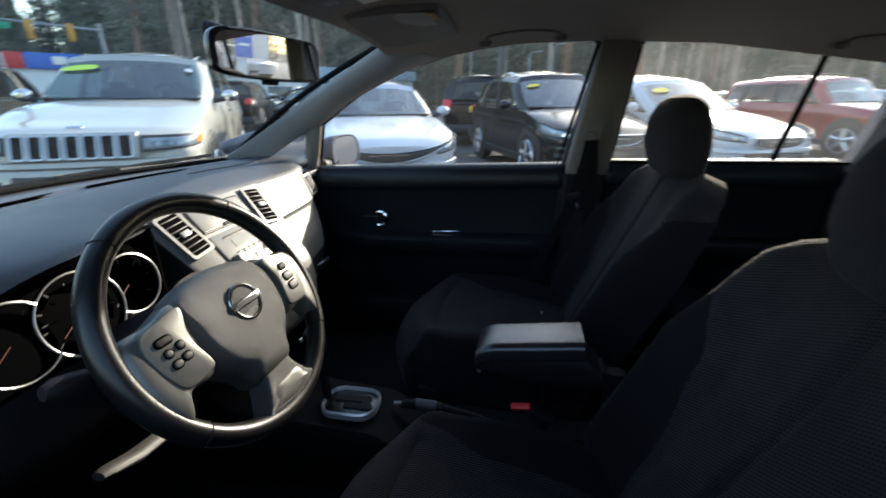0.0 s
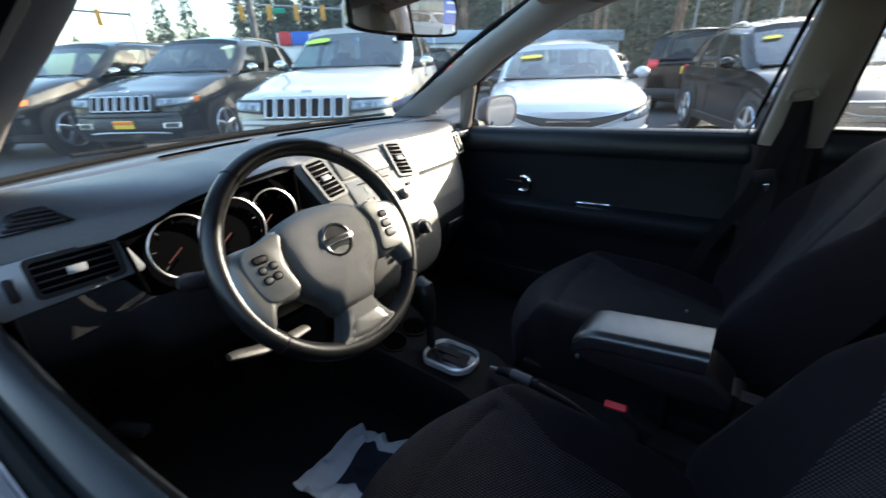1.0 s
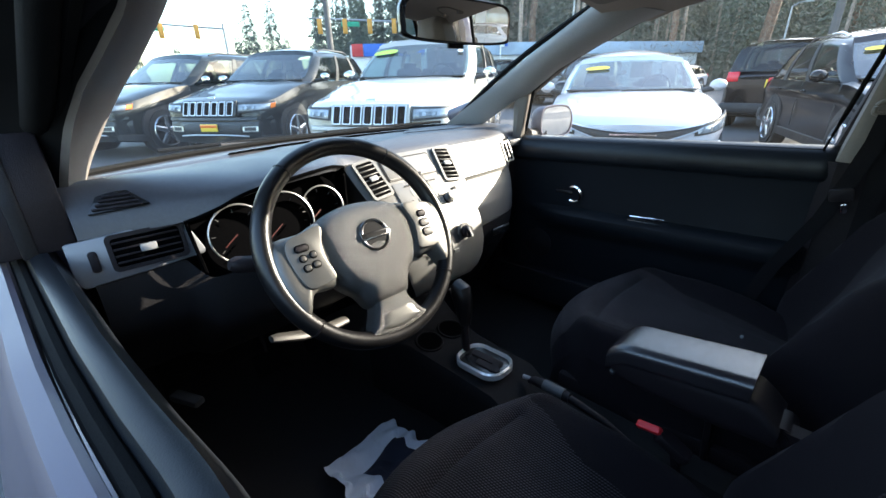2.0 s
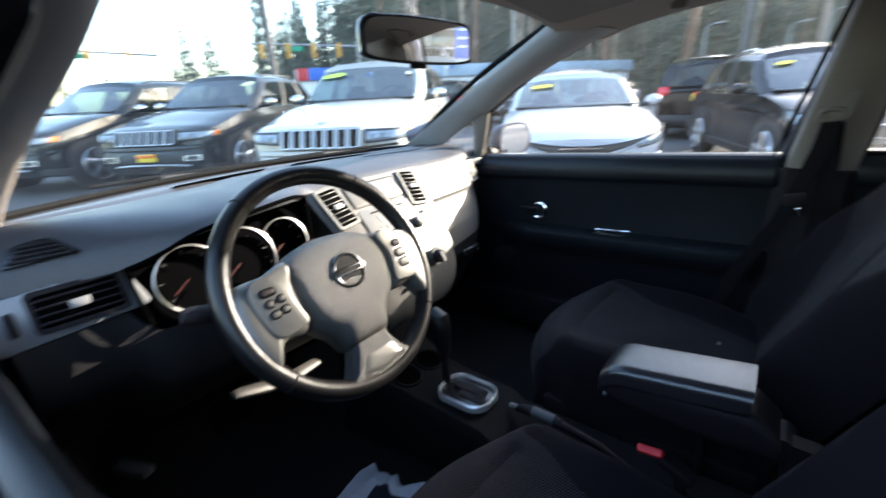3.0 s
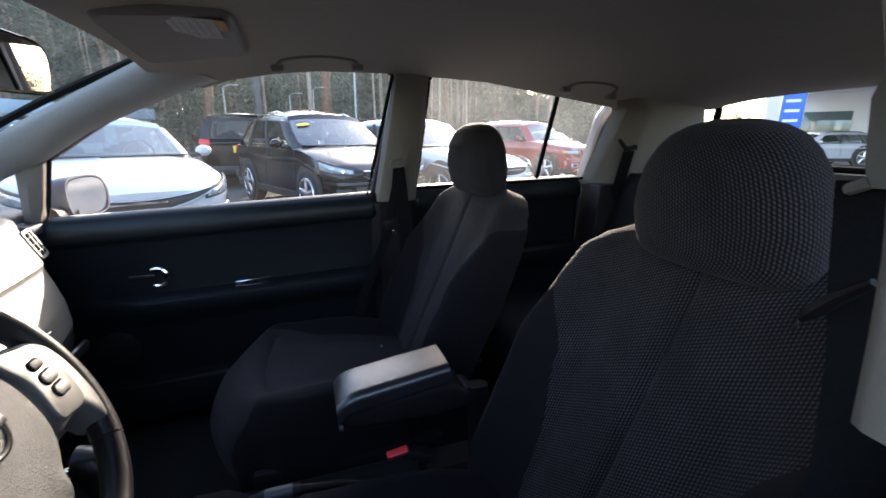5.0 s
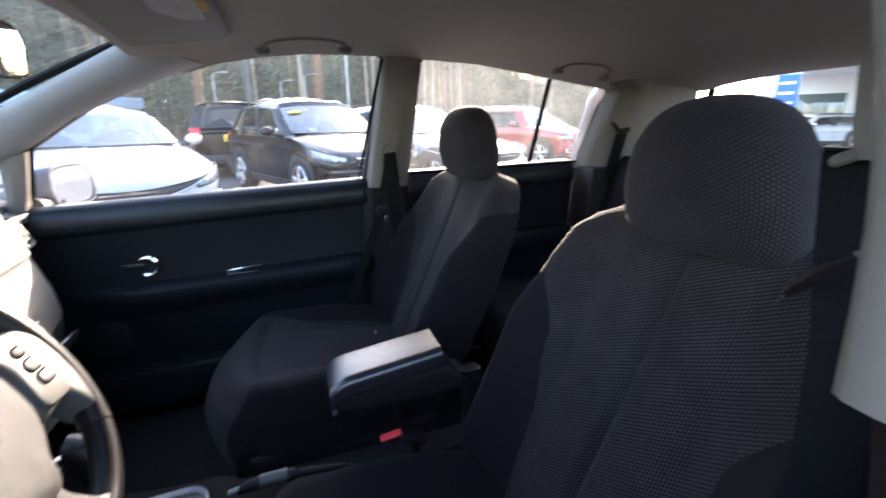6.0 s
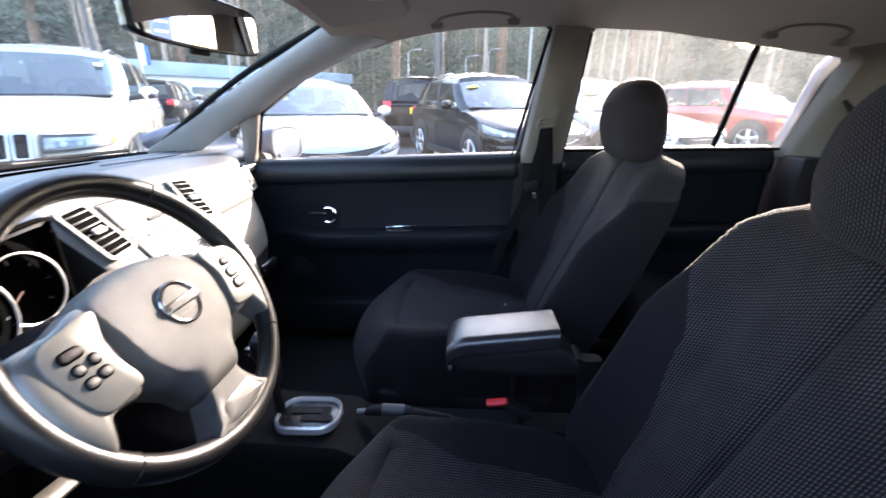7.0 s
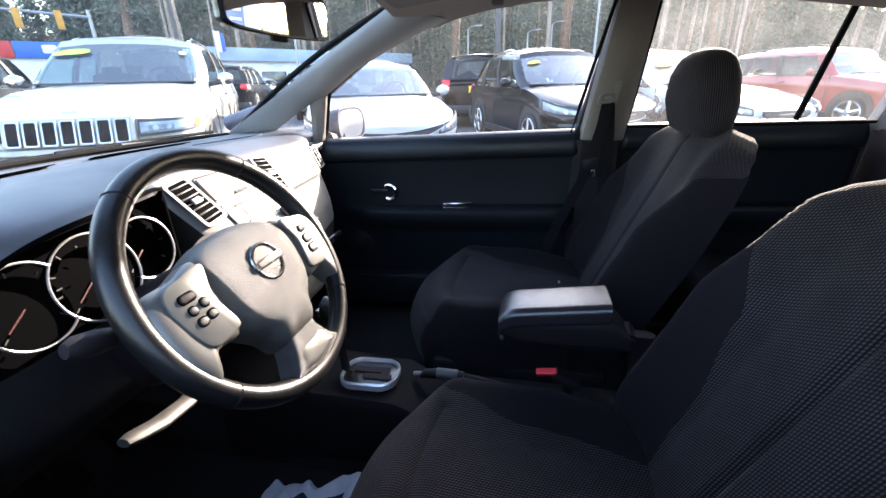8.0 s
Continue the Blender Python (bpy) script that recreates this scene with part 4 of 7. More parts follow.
# passenger's outer vent and slots in the dash top
pv = frame_m(Vector(face(0.522, 0.046)) + Vector((0.006, 0, 0.003)), Vector((-0.26, 1, 0)), Vector(face(0.52, 0.02)) - Vector(face(0.52, 0.07)))
vent(pv, 0.058, 0.064, 3, dash, SILVER, knob=False)
part("vent_divider", plate(rrect(0.004, 0.06, 0.001), 0.007, pv), SILVER, dash)
for y0, y1 in ((-0.32, -0.05), (0.05, 0.32)):
    pts = []
    sl = sheet(lambda u, v: (base_x(lerp(y0, y1, u)) + 0.2 + 0.035 * v, lerp(y0, y1, u), dash_top((lerp(y0, y1, u) + 0.7) / 1.4, 0.36 + 0.06 * v)[2] + 0.004), 12, 2, 0.002)
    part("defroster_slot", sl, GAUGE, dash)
part("airbag_seam", tube([Vector(dash_top((y + 0.7) / 1.4, 0.62)) + Vector((0, 0, 0.001)) for y in [0.2 + 0.026 * i for i in range(13)]], 0.0014, 5), BLACK, dash)

# ---- steering wheel ----
RAKE = 29.5
WC = Vector((-0.017, -0.343, 0.951))
WM = frame_m(WC, (0.03, 1, 0), (-math.sin(radians(RAKE)), 0, math.cos(radians(RAKE))))   # local x right, y up the wheel, z to the driver
wheel = thing("steering_wheel", "black leather steering wheel with silver spokes", "steering wheel")


def on_wheel(bm):
    bmesh.ops.transform(bm, matrix=WM, verts=bm.verts)
    return bm


R = 0.1745
def rim_arc(a0, a1, n, rt):
    pts, rad = [], []
    for i in range(n + 1):
        a = radians(lerp(a0, a1, i / n))
        pts.append((R * math.cos(a), R * math.sin(a), 0))
        rad.append(rt)
    return tube(pts, rad, 14, False, 1.12, up=(0, 0, 1))


for a0, a1, nm in ((55.5, 124.5, 0), (125.5, 218.5, 1), (219.5, 321.5, 2), (322.5, 414.5, 1)):
    part("rim", on_wheel(rim_arc(a0, a1, 28, 0.0152 if nm != 2 else 0.0146)), LEATHER, wheel, "black leather rim section")
for a in (55, 125, 219, 322):
    s0 = ring((0, 0, 0), 0.0154, 0.001, None, 16, 5)
    bmesh.ops.transform(s0, matrix=WM @ pose(R * math.cos(radians(a)), R * math.sin(radians(a)), 0, 90, 0, a), verts=s0.verts)
    part("rim_seam", s0, BLACK, wheel)
# airbag cover: a domed shield that runs into the lower spoke
def dome(outline, h, m, n=10, soft=0.42):
    """A pillow over a closed outline."""
    cx, cy = sum(p[0] for p in outline) / len(outline), sum(p[1] for p in outline) / len(outline)
    rings = []
    for j in range(n + 1):
        t = j / n
        k = math.cos(t * math.pi / 2) ** soft if j < n else 0.02
        rings.append([Vector((cx + (x - cx) * k, cy + (y - cy) * k, h * math.sin(t * math.pi / 2))) for x, y in outline])
    rings.insert(0, [Vector((x, y, -0.02)) for x, y in outline])
    b = loft(rings, True, True)
    bmesh.ops.transform(b, matrix=m, verts=b.verts)
    return b


def smooth_loop(pts, n=6):
    """A closed Catmull-Rom loop through 2D points."""
    out = []
    m = len(pts)
    for i in range(m):
        p0, p1, p2, p3 = (Vector(pts[(i + k) % m]) for k in (-1, 0, 1, 2))
        for j in range(n):
            t = j / n
            out.append(tuple(0.5 * (2 * p1 + (p2 - p0) * t + (2 * p0 - 5 * p1 + 4 * p2 - p3) * t * t + (3 * p1 - p0 - 3 * p2 + p3) * t ** 3)))
    return out


shield = smooth_loop([(-0.094, 0.03), (-0.066, 0.057), (0.0, 0.068), (0.066, 0.057), (0.094, 0.03), (0.093, -0.026), (0.077, -0.061), (0.052, -0.087), (0.036, -0.114), (0.0, -0.118), (-0.036, -0.114), (-0.052, -0.087), (-0.077, -0.061), (-0.093, -0.026)])
part("airbag_cover", dome(shield, 0.042, WM @ pose(0, 0, -0.006), 14, 0.62), HUB, wheel, "grained grey-black airbag cover")
part("column_boss", on_wheel(disc((0, 0, -0.05), 0.06, 0.07, None, 28, 0.01, 0.075)), BLACK, wheel)


for sx in (-1, 1):
    arm_o = smooth_loop([(sx * x, y) for x, y in ((0.07, 0.044), (0.115, 0.04), (0.158, 0.036), (0.172, 0.006), (0.168, -0.05), (0.152, -0.092), (0.14, -0.088), (0.122, -0.058), (0.076, -0.052))][::sx], 5)
    part("spoke", dome(arm_o, 0.02, WM), WHEELSILVER, wheel, "satin silver side spoke")
    pod = part("switch_pod", plate(smooth_loop([(sx * (x - 0.116), y) for x, y in ((0.083, 0.04), (0.118, 0.037), (0.142, 0.03), (0.148, 0.006), (0.14, -0.034), (0.128, -0.05), (0.1, -0.049), (0.086, -0.042), (0.094, 0.0))][::sx], 5), 0.0075, WM @ pose(sx * 0.116, 0, 0.0162, 0, sx * 4, 0), 0.0016), WHEELSILVER, wheel, "silver switch pod")
    keys = ((-0.006, 0.018, 0.02, 0.009), (-0.009, 0.002, 0.009, 0.009), (0.008, 0.004, 0.009, 0.009), (-0.007, -0.014, 0.011, 0.009), (0.008, -0.012, 0.011, 0.009)) if sx < 0 else ((0, 0.018, 0.02, 0.01), (0, 0.0, 0.024, 0.013), (0, -0.018, 0.024, 0.013))
    for i, (kx, ky, w, h) in enumerate(keys):
        km = WM @ pose(sx * 0.118 + kx, -0.004 + ky, 0.0232 - sx * 0.07 * kx, 0, sx * 4, 0)
        well = part("button_well", plate(rrect(w + 0.0035, h + 0.0035, (h + 0.0035) * 0.45), 0.0012, km, 0.0004), GAUGE, pod)
        part("switch_button", plate(rrect(w, h, h * 0.42), 0.0035, km, 0.0014), BLACK if i == 0 else LEVERGREY, well)
part("spoke", dome(smooth_loop([(-0.034, -0.08), (0.034, -0.08), (0.036, -0.115), (0.052, -0.146), (0.064, -0.164), (0.0, -0.174), (-0.064, -0.164), (-0.052, -0.146), (-0.036, -0.115)], 5), 0.018, WM), HUB, wheel, "grained lower spoke")
part("spoke_trim", dome(smooth_loop([(-0.034, -0.126), (0.0, -0.124), (0.034, -0.126), (0.048, -0.148), (0.05, -0.158), (0.0, -0.166), (-0.05, -0.158), (-0.048, -0.148)], 5), 0.0195, WM), WHEELSILVER, wheel, "silver lower spoke trim")
em = part("emblem", on_wheel(ring((0, 0.0, 0.0352), 0.0255, 0.003, None, 36, 8)), EMBLEM, wheel, "round chrome emblem")
part("emblem_bar", on_wheel(box((0, 0, 0.0372), (0.058, 0.012, 0.004), None, 0.0015)), EMBLEM, em)
part("emblem_lettering", on_wheel(box((0, 0, 0.0393), (0.042, 0.006, 0.0012), None)), GLOSSY, em, "dark lettering bar")
part("emblem_back", on_wheel(disc((0, 0, 0.0338), 0.0245, 0.004, None, 28)), GLOSSY, em)
# column and stalks
column = thing("steering_column", "black steering column shroud with two stalks", "steering column")
part("shroud", on_wheel(loft([[(x * k, y * k - 0.004 * i, -0.05 - 0.05 * i) for x, y in rrect(0.115, 0.125, 0.035)] for i, k in enumerate((0.75, 1.0, 1.1, 1.15, 1.15))])), BLACK, column)
for sx in (-1, 1):
    stk = part("stalk", on_wheel(tube([(sx * 0.05, 0.0, -0.075), (sx * 0.11, 0.012, -0.066), (sx * 0.165, 0.02, -0.055)], [0.009, 0.009, 0.0105], 10)), BLACK, column, "black control stalk")
    part("stalk_end", on_wheel(tube([(sx * 0.165, 0.02, -0.055), (sx * 0.178, 0.023, -0.053), (sx * 0.2, 0.028, -0.05), (sx * 0.21, 0.031, -0.049)], [0.0115, 0.0135, 0.0135, 0.008], 12)), BLACK, stk)
    part("stalk_band", on_wheel(tube([(sx * 0.118, 0.0135, -0.0645), (sx * 0.14, 0.0165, -0.06)], 0.011, 12)), GREY, stk)
part("tilt_lever", tube([(-0.2, -0.3, 0.69), (-0.178, -0.36, 0.705), (-0.158, -0.43, 0.73), (-0.148, -0.475, 0.752), (-0.147, -0.49, 0.757)], [0.014, 0.016, 0.0165, 0.015, 0.01], 12, flat=0.6), LEVERGREY, column, "grey tilt lever")
part("ignition", disc((-0.14, -0.235, 0.84), 0.02, 0.02, Matrix.Rotation(radians(65), 3, 'Y'), 24, 0.003), CHROME, column, "bright ignition lock ring")
part("key_blade", box((-0.12, -0.235, 0.848), (0.03, 0.006, 0.024), None, 0.002), BLACK, column)
# pedals
for nm, y, w in (("brake_pedal", -0.36, 0.1), ("accelerator_pedal", -0.22, 0.055)):
    pd = thing(nm, "black rubber covered foot pedal", "pedal")
    part("pad", box((-0.56, y, 0.42), (0.02, w, 0.07), Matrix.Rotation(radians(-35), 3, 'Y'), 0.006), RUBBER, pd)
    part("arm", tube([(-0.57, y, 0.43), (-0.62, y, 0.55), (-0.66, y, 0.75)], 0.009, 8), BLACK, pd)
rest = thing("hood_release", "grey bonnet release lever on the lower dash", "lever")
part("handle", box((-0.5, -0.6, 0.47), (0.09, 0.03, 0.02), Matrix.Rotation(radians(25), 3, 'Z'), 0.006), METAL_DK, rest)


# ---- seats ----
def make_seat(name, label, y0, cushion_front, sign, dx=0.0, seam=0.55, rest_w=0.97):
    """A front seat: cushion, backrest with bolsters, headrest, base. sign: 1 if the tunnel lies on its right."""
    seat = thing(name, label, "car seat", "front seats")
    # backrest: sections along a reclined axis
    foot, head = Vector((0.545 + dx, y0, 0.52)), Vector((0.787 + dx, y0, 1.088))
    ax = (head - foot).normalized()
    fw = Vector((-ax.z, 0, ax.x))      # towards the front
    NS, NU = 44, 80

    def back_ring(t):
        w = curve_at([(0, 0.245), (0.25, 0.262), (0.6, 0.272), (0.76, 0.272), (0.86, 0.258), (0.93, 0.228), (0.975, 0.185), (1.0, 0.14)], t)
        bol = curve_at([(0, 0.04), (0.2, 0.075), (0.55, 0.07), (0.8, 0.03), (1.0, 0.0)], t)
        dep = curve_at([(0, 0.07), (0.4, 0.075), (0.85, 0.06), (1.0, 0.03)], t)
        vb = curve_at([(0, 0.46), (0.3, 0.5), (0.55, 0.6), (0.78, 0.86), (0.88, 1.0)], t)
        c = foot.lerp(head, t)
        pts = []
        for i in range(NU + 1):
            q = -1 + 2 * i / NU
            a = abs(q)
            v = (a / 0.6) * vb if a <= 0.6 else vb + (a - 0.6) / 0.4 * (1 - vb)
            v = max(-1, min(1, math.copysign(v, q)))
            av = abs(v)
            f = bol * max(0, (av - 0.42) / 0.4) ** 1.6 if av < 0.82 else bol * (1 - ((av - 0.82) / 0.18) ** 2 * 1.2)
            f += 0.012 * math.cos(v * 1.4)
            f -= 0.011 * math.exp(-(av / 0.028) ** 2) * min(1, t * 6) * min(1, (1 - t) * 8)
            edge = 0.05 * max(0, (av - 0.86) / 0.14) ** 2
            top = -0.02 * (t - 0.9) / 0.1 if t > 0.9 else 0
            pts.append(c + Vector((0, v * w, 0)) + fw * (f - edge + top))
        return pts, w, dep, c

    data = [back_ring(j / NS) for j in range(NS + 1)]
    rows = [d[0] for d in data]
    k0 = int(round(0.2 * NU))
    k1 = NU - k0
    part("backrest", loft([r[k0:k1 + 1] for r in rows], False, False, True), FABRIC, seat, "woven mesh cloth backrest panel")
    for a, b in ((0, k0), (k1, NU)):
        part("bolster", loft([r[a:b + 1] for r in rows], False, False, True), CLOTH, seat, "plain black cloth side bolster")
    shell_rows = []
    for (pts, w, dep, c), t in zip(data, [j / NS for j in range(NS + 1)]):
        l, r = pts[0], pts[-1]
        back = [l]
        for i in range(1, 16):
            q = -1 + 2 * i / 16
            back.append(c + Vector((0, q * w * 1.02, 0)) - fw * (dep * (1 - abs(q) ** 4) + 0.03))
        back.append(r)
        shell_rows.append(back)
    part("back_shell", loft(shell_rows, False, False), CLOTH, seat, "plain black seat back cover")
    cap = bmnew()
    top, bk = rows[-1], shell_rows[-1]
    loop = [cap.verts.new(p) for p in top] + [cap.verts.new(p) for p in bk[-2:0:-1]]
    cap.faces.new(loop)
    part("back_top", cap, FABRIC, seat)
    # cushion
    rear, front = Vector((0.60 + dx, y0, 0.565)), Vector((cushion_front + 0.03, y0, 0.622))
    NC = 40

    def cush_ring(t):
        c = rear.lerp(front, t)
        w = curve_at([(0, 0.22), (0.3, 0.25), (0.8, 0.255), (1, 0.235)], t)
        bol = curve_at([(0, 0.03), (0.4, 0.045), (0.8, 0.022), (1, 0.0)], t)
        vb = curve_at([(0, 0.5), (0.5, 0.56), (0.8, 0.72), (1, 0.9)], t)
        drop = 0.0
        if t > 0.86:
            k = (t - 0.86) / 0.14
            drop = 0.05 * k ** 2
        pts = []
        for i in range(NU + 1):
            q = -1 + 2 * i / NU
            a = abs(q)
            v = (a / 0.6) * vb if a <= 0.6 else vb + (a - 0.6) / 0.4 * (1 - vb)
            v = max(-1, min(1, math.copysign(v, q)))
            av = abs(v)
            f = bol * max(0, (av - 0.4) / 0.4) ** 1.5 if av < 0.8 else bol * (1 - ((av - 0.8) / 0.2) ** 2)
            f -= 0.06 * max(0, (av - 0.86) / 0.14) ** 2
            f -= 0.01 * math.exp(-((t - seam) / 0.02) ** 2) * (1 if av < 0.62 else 0)
            pts.append(c + Vector((0.09 * max(0, t - 0.45) / 0.55 * av ** 2.2 - 0.012 * t, v * w, f - drop)))
        return pts

    crows = [cush_ring(j / NC) for j in range(NC + 1)]
    # front roll down
    last = crows[-1]
    for j in range(1, 13):
        a = j / 12
        crows.append([p + Vector((-0.045 * math.sin(a * math.pi / 2) + 0.05 * max(0, a - 0.6), 0, -0.15 * a ** 1.4)) for p in last])
    part("cushion", loft([r[k0:k1 + 1] for r in crows], False, False, True), FABRIC, seat, "woven mesh cloth seat cushion")
    for a, b in ((0, k0), (k1, NU)):
        part("cushion_bolster", loft([r[a:b + 1] for r in crows], False, False, True), CLOTH, seat, "plain black cloth cushion side")
    for sg in (-1, 1):
        pl = [(r[0] if sg < 0 else r[-1]) for r in crows]
        part("cushion_skirt", loft([pl, [Vector((p.x, p.y + sg * 0.004, min(p.z, 0.42))) for p in pl]], False, False), CLOTH, seat, "black cloth seat skirt")
    part("side_cover", box((0.36, y0 - sign * 0.25, 0.44), (0.5, 0.03, 0.12), None, 0.012), BLACK, seat, "black plastic seat side cover")
    part("side_cover", box((0.36, y0 + sign * 0.24, 0.42), (0.46, 0.03, 0.1), None, 0.012), BLACK, seat)
    for sg in (-1, 1):
        part("rail", box((0.35, y0 + sg * 0.18, 0.325), (0.62, 0.035, 0.05), None, 0.006), GREY, seat)
    part("pan", box((0.36, y0, 0.45), (0.48, 0.44, 0.12), None, 0.03), BLACK, seat)
    # headrest: rounded block, narrower at its top
    hc = Vector((0.779 + dx, y0, 1.056 - 0.5 * dx))
    hax = Vector((0.02, 0, 1)).normalized()
    hrows = []
    for j in range(33):
        t = (1 - math.cos(math.pi * j / 32)) / 2
        hw = line_at([(0, 0.085), (0.02, 0.105), (0.06, 0.119), (0.16, 0.128), (0.35, 0.128), (0.55, 0.122), (0.7, 0.112), (0.82, 0.098), (0.91, 0.08), (0.97, 0.056), (1, 0.028)], t)
        hd = line_at([(0, 0.025), (0.03, 0.044), (0.1, 0.052), (0.4, 0.064), (0.7, 0.06), (0.88, 0.047), (0.96, 0.032), (1, 0.012)], t)
        c = hc + hax * (0.196 * t) + Vector((-0.012 * math.sin(t * 2.2), 0, 0))
        ringp = []
        for i in range(37):
            a = 2 * math.pi * i / 36 + math.pi / 2 * 0
            ca, sa = math.cos(a), math.sin(a)
            p = 0.78
            ringp.append(c + Vector((-math.copysign(abs(sa) ** p, sa) * hd, math.copysign(abs(ca) ** p, ca) * hw * rest_w, 0)))
        hrows.append(ringp)
    hb = loft(hrows, False, False, True)
    bmesh.ops.holes_fill(hb, edges=[e for e in hb.edges if len(e.link_faces) == 1], sides=60)
    hr = part("headrest", hb, FABRIC, seat, "rounded woven cloth headrest")
    for sg in (-1, 1):
        part("post", tube([(0.8 + dx, y0 + sg * 0.055, 1.0), (0.8 + dx, y0 + sg * 0.055, 1.09)], 0.006, 8), GLOSSY, hr)
    return seat


driver = make_seat("driver_seat", "black woven cloth driver seat with plain side bolsters", -0.352, 0.098, 1, 0.035, 0.82)
passenger = make_seat("passenger_seat", "black woven cloth passenger seat with a rounded headrest", 0.383, 0.03, -1, seam=0.8, rest_w=1.1)
part("fabric_tag", box((0.475, 0.36, 0.622), (0.006, 0.008, 0.006), None, 0.0015), GREY, passenger, "small grey tag")

# armrest on the driver seat's inner side
arm = thing("armrest", "black padded armrest folded down beside the driver seat", "armrest")
arm_rows = []
for j in range(21):
    t = j / 20
    x = lerp(0.318, 0.54, t)
    k = min(1, math.sin(math.pi * min(0.5, t * 2.6 + 0.02)) ** 0.5) if t < 0.2 else 1
    zt = lerp(0.745, 0.776, t) - 0.025 * (1 - k)
    h = 0.046
    arm_rows.append([(x, 0.0 + a * 0.056, zt - h / 2 + b * h) for a, b in [(p[0] / 1.0, p[1] / 1.0) for p in rrect(2.0, 1.0, 0.32, 6)]])
part("pad", loft(arm_rows), ARMVINYL, arm, "smooth black padded top")
tray_rows = []
for j in range(15):
    t = j / 14
    x = lerp(0.326, 0.585, t)
    k = math.sin(math.pi / 2 * min(1, t * 6 + 0.1)) ** 0.5
    top, low = lerp(0.72, 0.745, t) - 0.045 * max(0, (t - 0.8) / 0.2) ** 1.5, lerp(0.668, 0.655, t) + 0.03 * (1 - k) + 0.05 * max(0, t - 0.7)
    tray_rows.append([(x, p[0] * 0.05, lerp(low, top, p[1] + 0.5)) for p in rrect(2.0, 1.0, 0.3, 6)])
part("tray", loft(tray_rows), BLACK, arm, "black armrest body")
part("hinge", disc((0.588, -0.005, 0.685), 0.018, 0.07, Matrix.Rotation(radians(90), 3, 'X'), 20, 0.008), BLACK, arm)
part("release_button", disc((0.325, -0.03, 0.668), 0.0055, 0.008, Matrix.Rotation(radians(90), 3, 'Y'), 14, 0.0015), METAL_DK, arm, "small dark grey button")
part("bracket", loft([[(x + p[0], -0.02 + p[1], z) for p in rrect(w, 0.03, 0.012)] for x, z, w in ((0.63, 0.47, 0.06), (0.625, 0.6, 0.055), (0.61, 0.7, 0.05))]), BLACK, arm)

# centre console with gear lever and handbrake
console = thing("centre_console", "charcoal plastic centre console between the seats, darkened for its shade", "console")
crow = []
for x, w, z in ((-0.3, 0.13, 0.62), (-0.2, 0.12, 0.56), (-0.1, 0.1, 0.54), (0.0, 0.095, 0.535), (0.1, 0.095, 0.532), (0.16, 0.09, 0.5), (0.3, 0.085, 0.47), (0.55, 0.085, 0.46), (0.75, 0.085, 0.46)):
    crow.append([(x, -0.045 + sx * w, zz) for sx, zz in ((-1, 0.36), (-1, z - 0.03), (-0.93, z - 0.008), (-0.85, z), (0.85, z), (0.93, z - 0.008), (1, z - 0.03), (1, 0.36))])
part("body", loft(crow), CONSOLE, console)
# cup holders: raised rings round black discs that paint in the shaded depth
for cy in (-0.088, -0.005):
    cm = pose(-0.14, cy, 0.5495, 0, 11.5, 0)
    cup = part("cup_holder", ring((0, 0, 0), 0.036, 0.0035, None, 36, 8), CONSOLE, console, "round cup holder rim around a black disc for its shaded depth")
    cup.data.transform(cm)
    shade_c = disc((0, 0, 0.0), 0.034, 0.003, None, 30)
    bmesh.ops.transform(shade_c, matrix=cm, verts=shade_c.verts)
    part("cup_floor", shade_c, GAUGE, cup)
SX = pose(0.02, -0.05, 0.538, 0, -2, 0)
bez_o, bez_i = rrect(0.14, 0.102, 0.04, 8), rrect(0.126, 0.088, 0.034, 8)
fb = bmnew()
rings = [[SX @ Vector((a[0], a[1], 0)), SX @ Vector((a[0], a[1], 0.014)), SX @ Vector((lerp(a[0], b[0], 0.5), lerp(a[1], b[1], 0.5), 0.018)), SX @ Vector((b[0], b[1], 0.012)), SX @ Vector((b[0], b[1], 0))] for a, b in zip(bez_o, bez_i)]
rings.append(rings[0])
loft(rings, True, False, bm=fb)
part("selector_bezel", fb, BRIGHT, console, "bright silver selector surround")
part("selector_plate", plate(rrect(0.128, 0.09, 0.034, 8), 0.008, SX, 0.001), GLOSSY, console)
for px, py, w, h in ((0.0, 0.012, 0.09, 0.02), (0.02, -0.012, 0.07, 0.018), (0.036, 0.0, 0.02, 0.045)):
    part("selector_gate", plate(rrect(w, h, 0.006), 0.004, SX @ pose(px, py, 0.008)), BLACK, console)
lever = thing("gear_lever", "black automatic gear lever with a rounded grip", "gear lever")
part("shaft", tube([(-0.045, -0.045, 0.548), (-0.05, -0.043, 0.6), (-0.058, -0.04, 0.66)], [0.011, 0.01, 0.012], 10), BLACK, lever)
part("grip", tube([(-0.052, -0.04, 0.62), (-0.055, -0.04, 0.65), (-0.062, -0.038, 0.685), (-0.072, -0.036, 0.708), (-0.085, -0.035, 0.714), (-0.094, -0.035, 0.71)], [0.014, 0.02, 0.025, 0.028, 0.023, 0.008], 16), LEATHER, lever, "black leather grip")
part("release_button", box((-0.096, -0.045, 0.7), (0.012, 0.014, 0.018), None, 0.003), CHROME, lever)
brake = thing("handbrake_lever", "black handbrake lever with a worn grey band, released", "handbrake")
part("grip", tube([(0.135, -0.02, 0.532), (0.15, -0.02, 0.54), (0.18, -0.02, 0.543), (0.24, -0.02, 0.542)], [0.007, 0.011, 0.013, 0.012], 12), BLACK, brake)
part("button", tube([(0.118, -0.02, 0.536), (0.137, -0.02, 0.539)], 0.005, 8), GREY, brake)
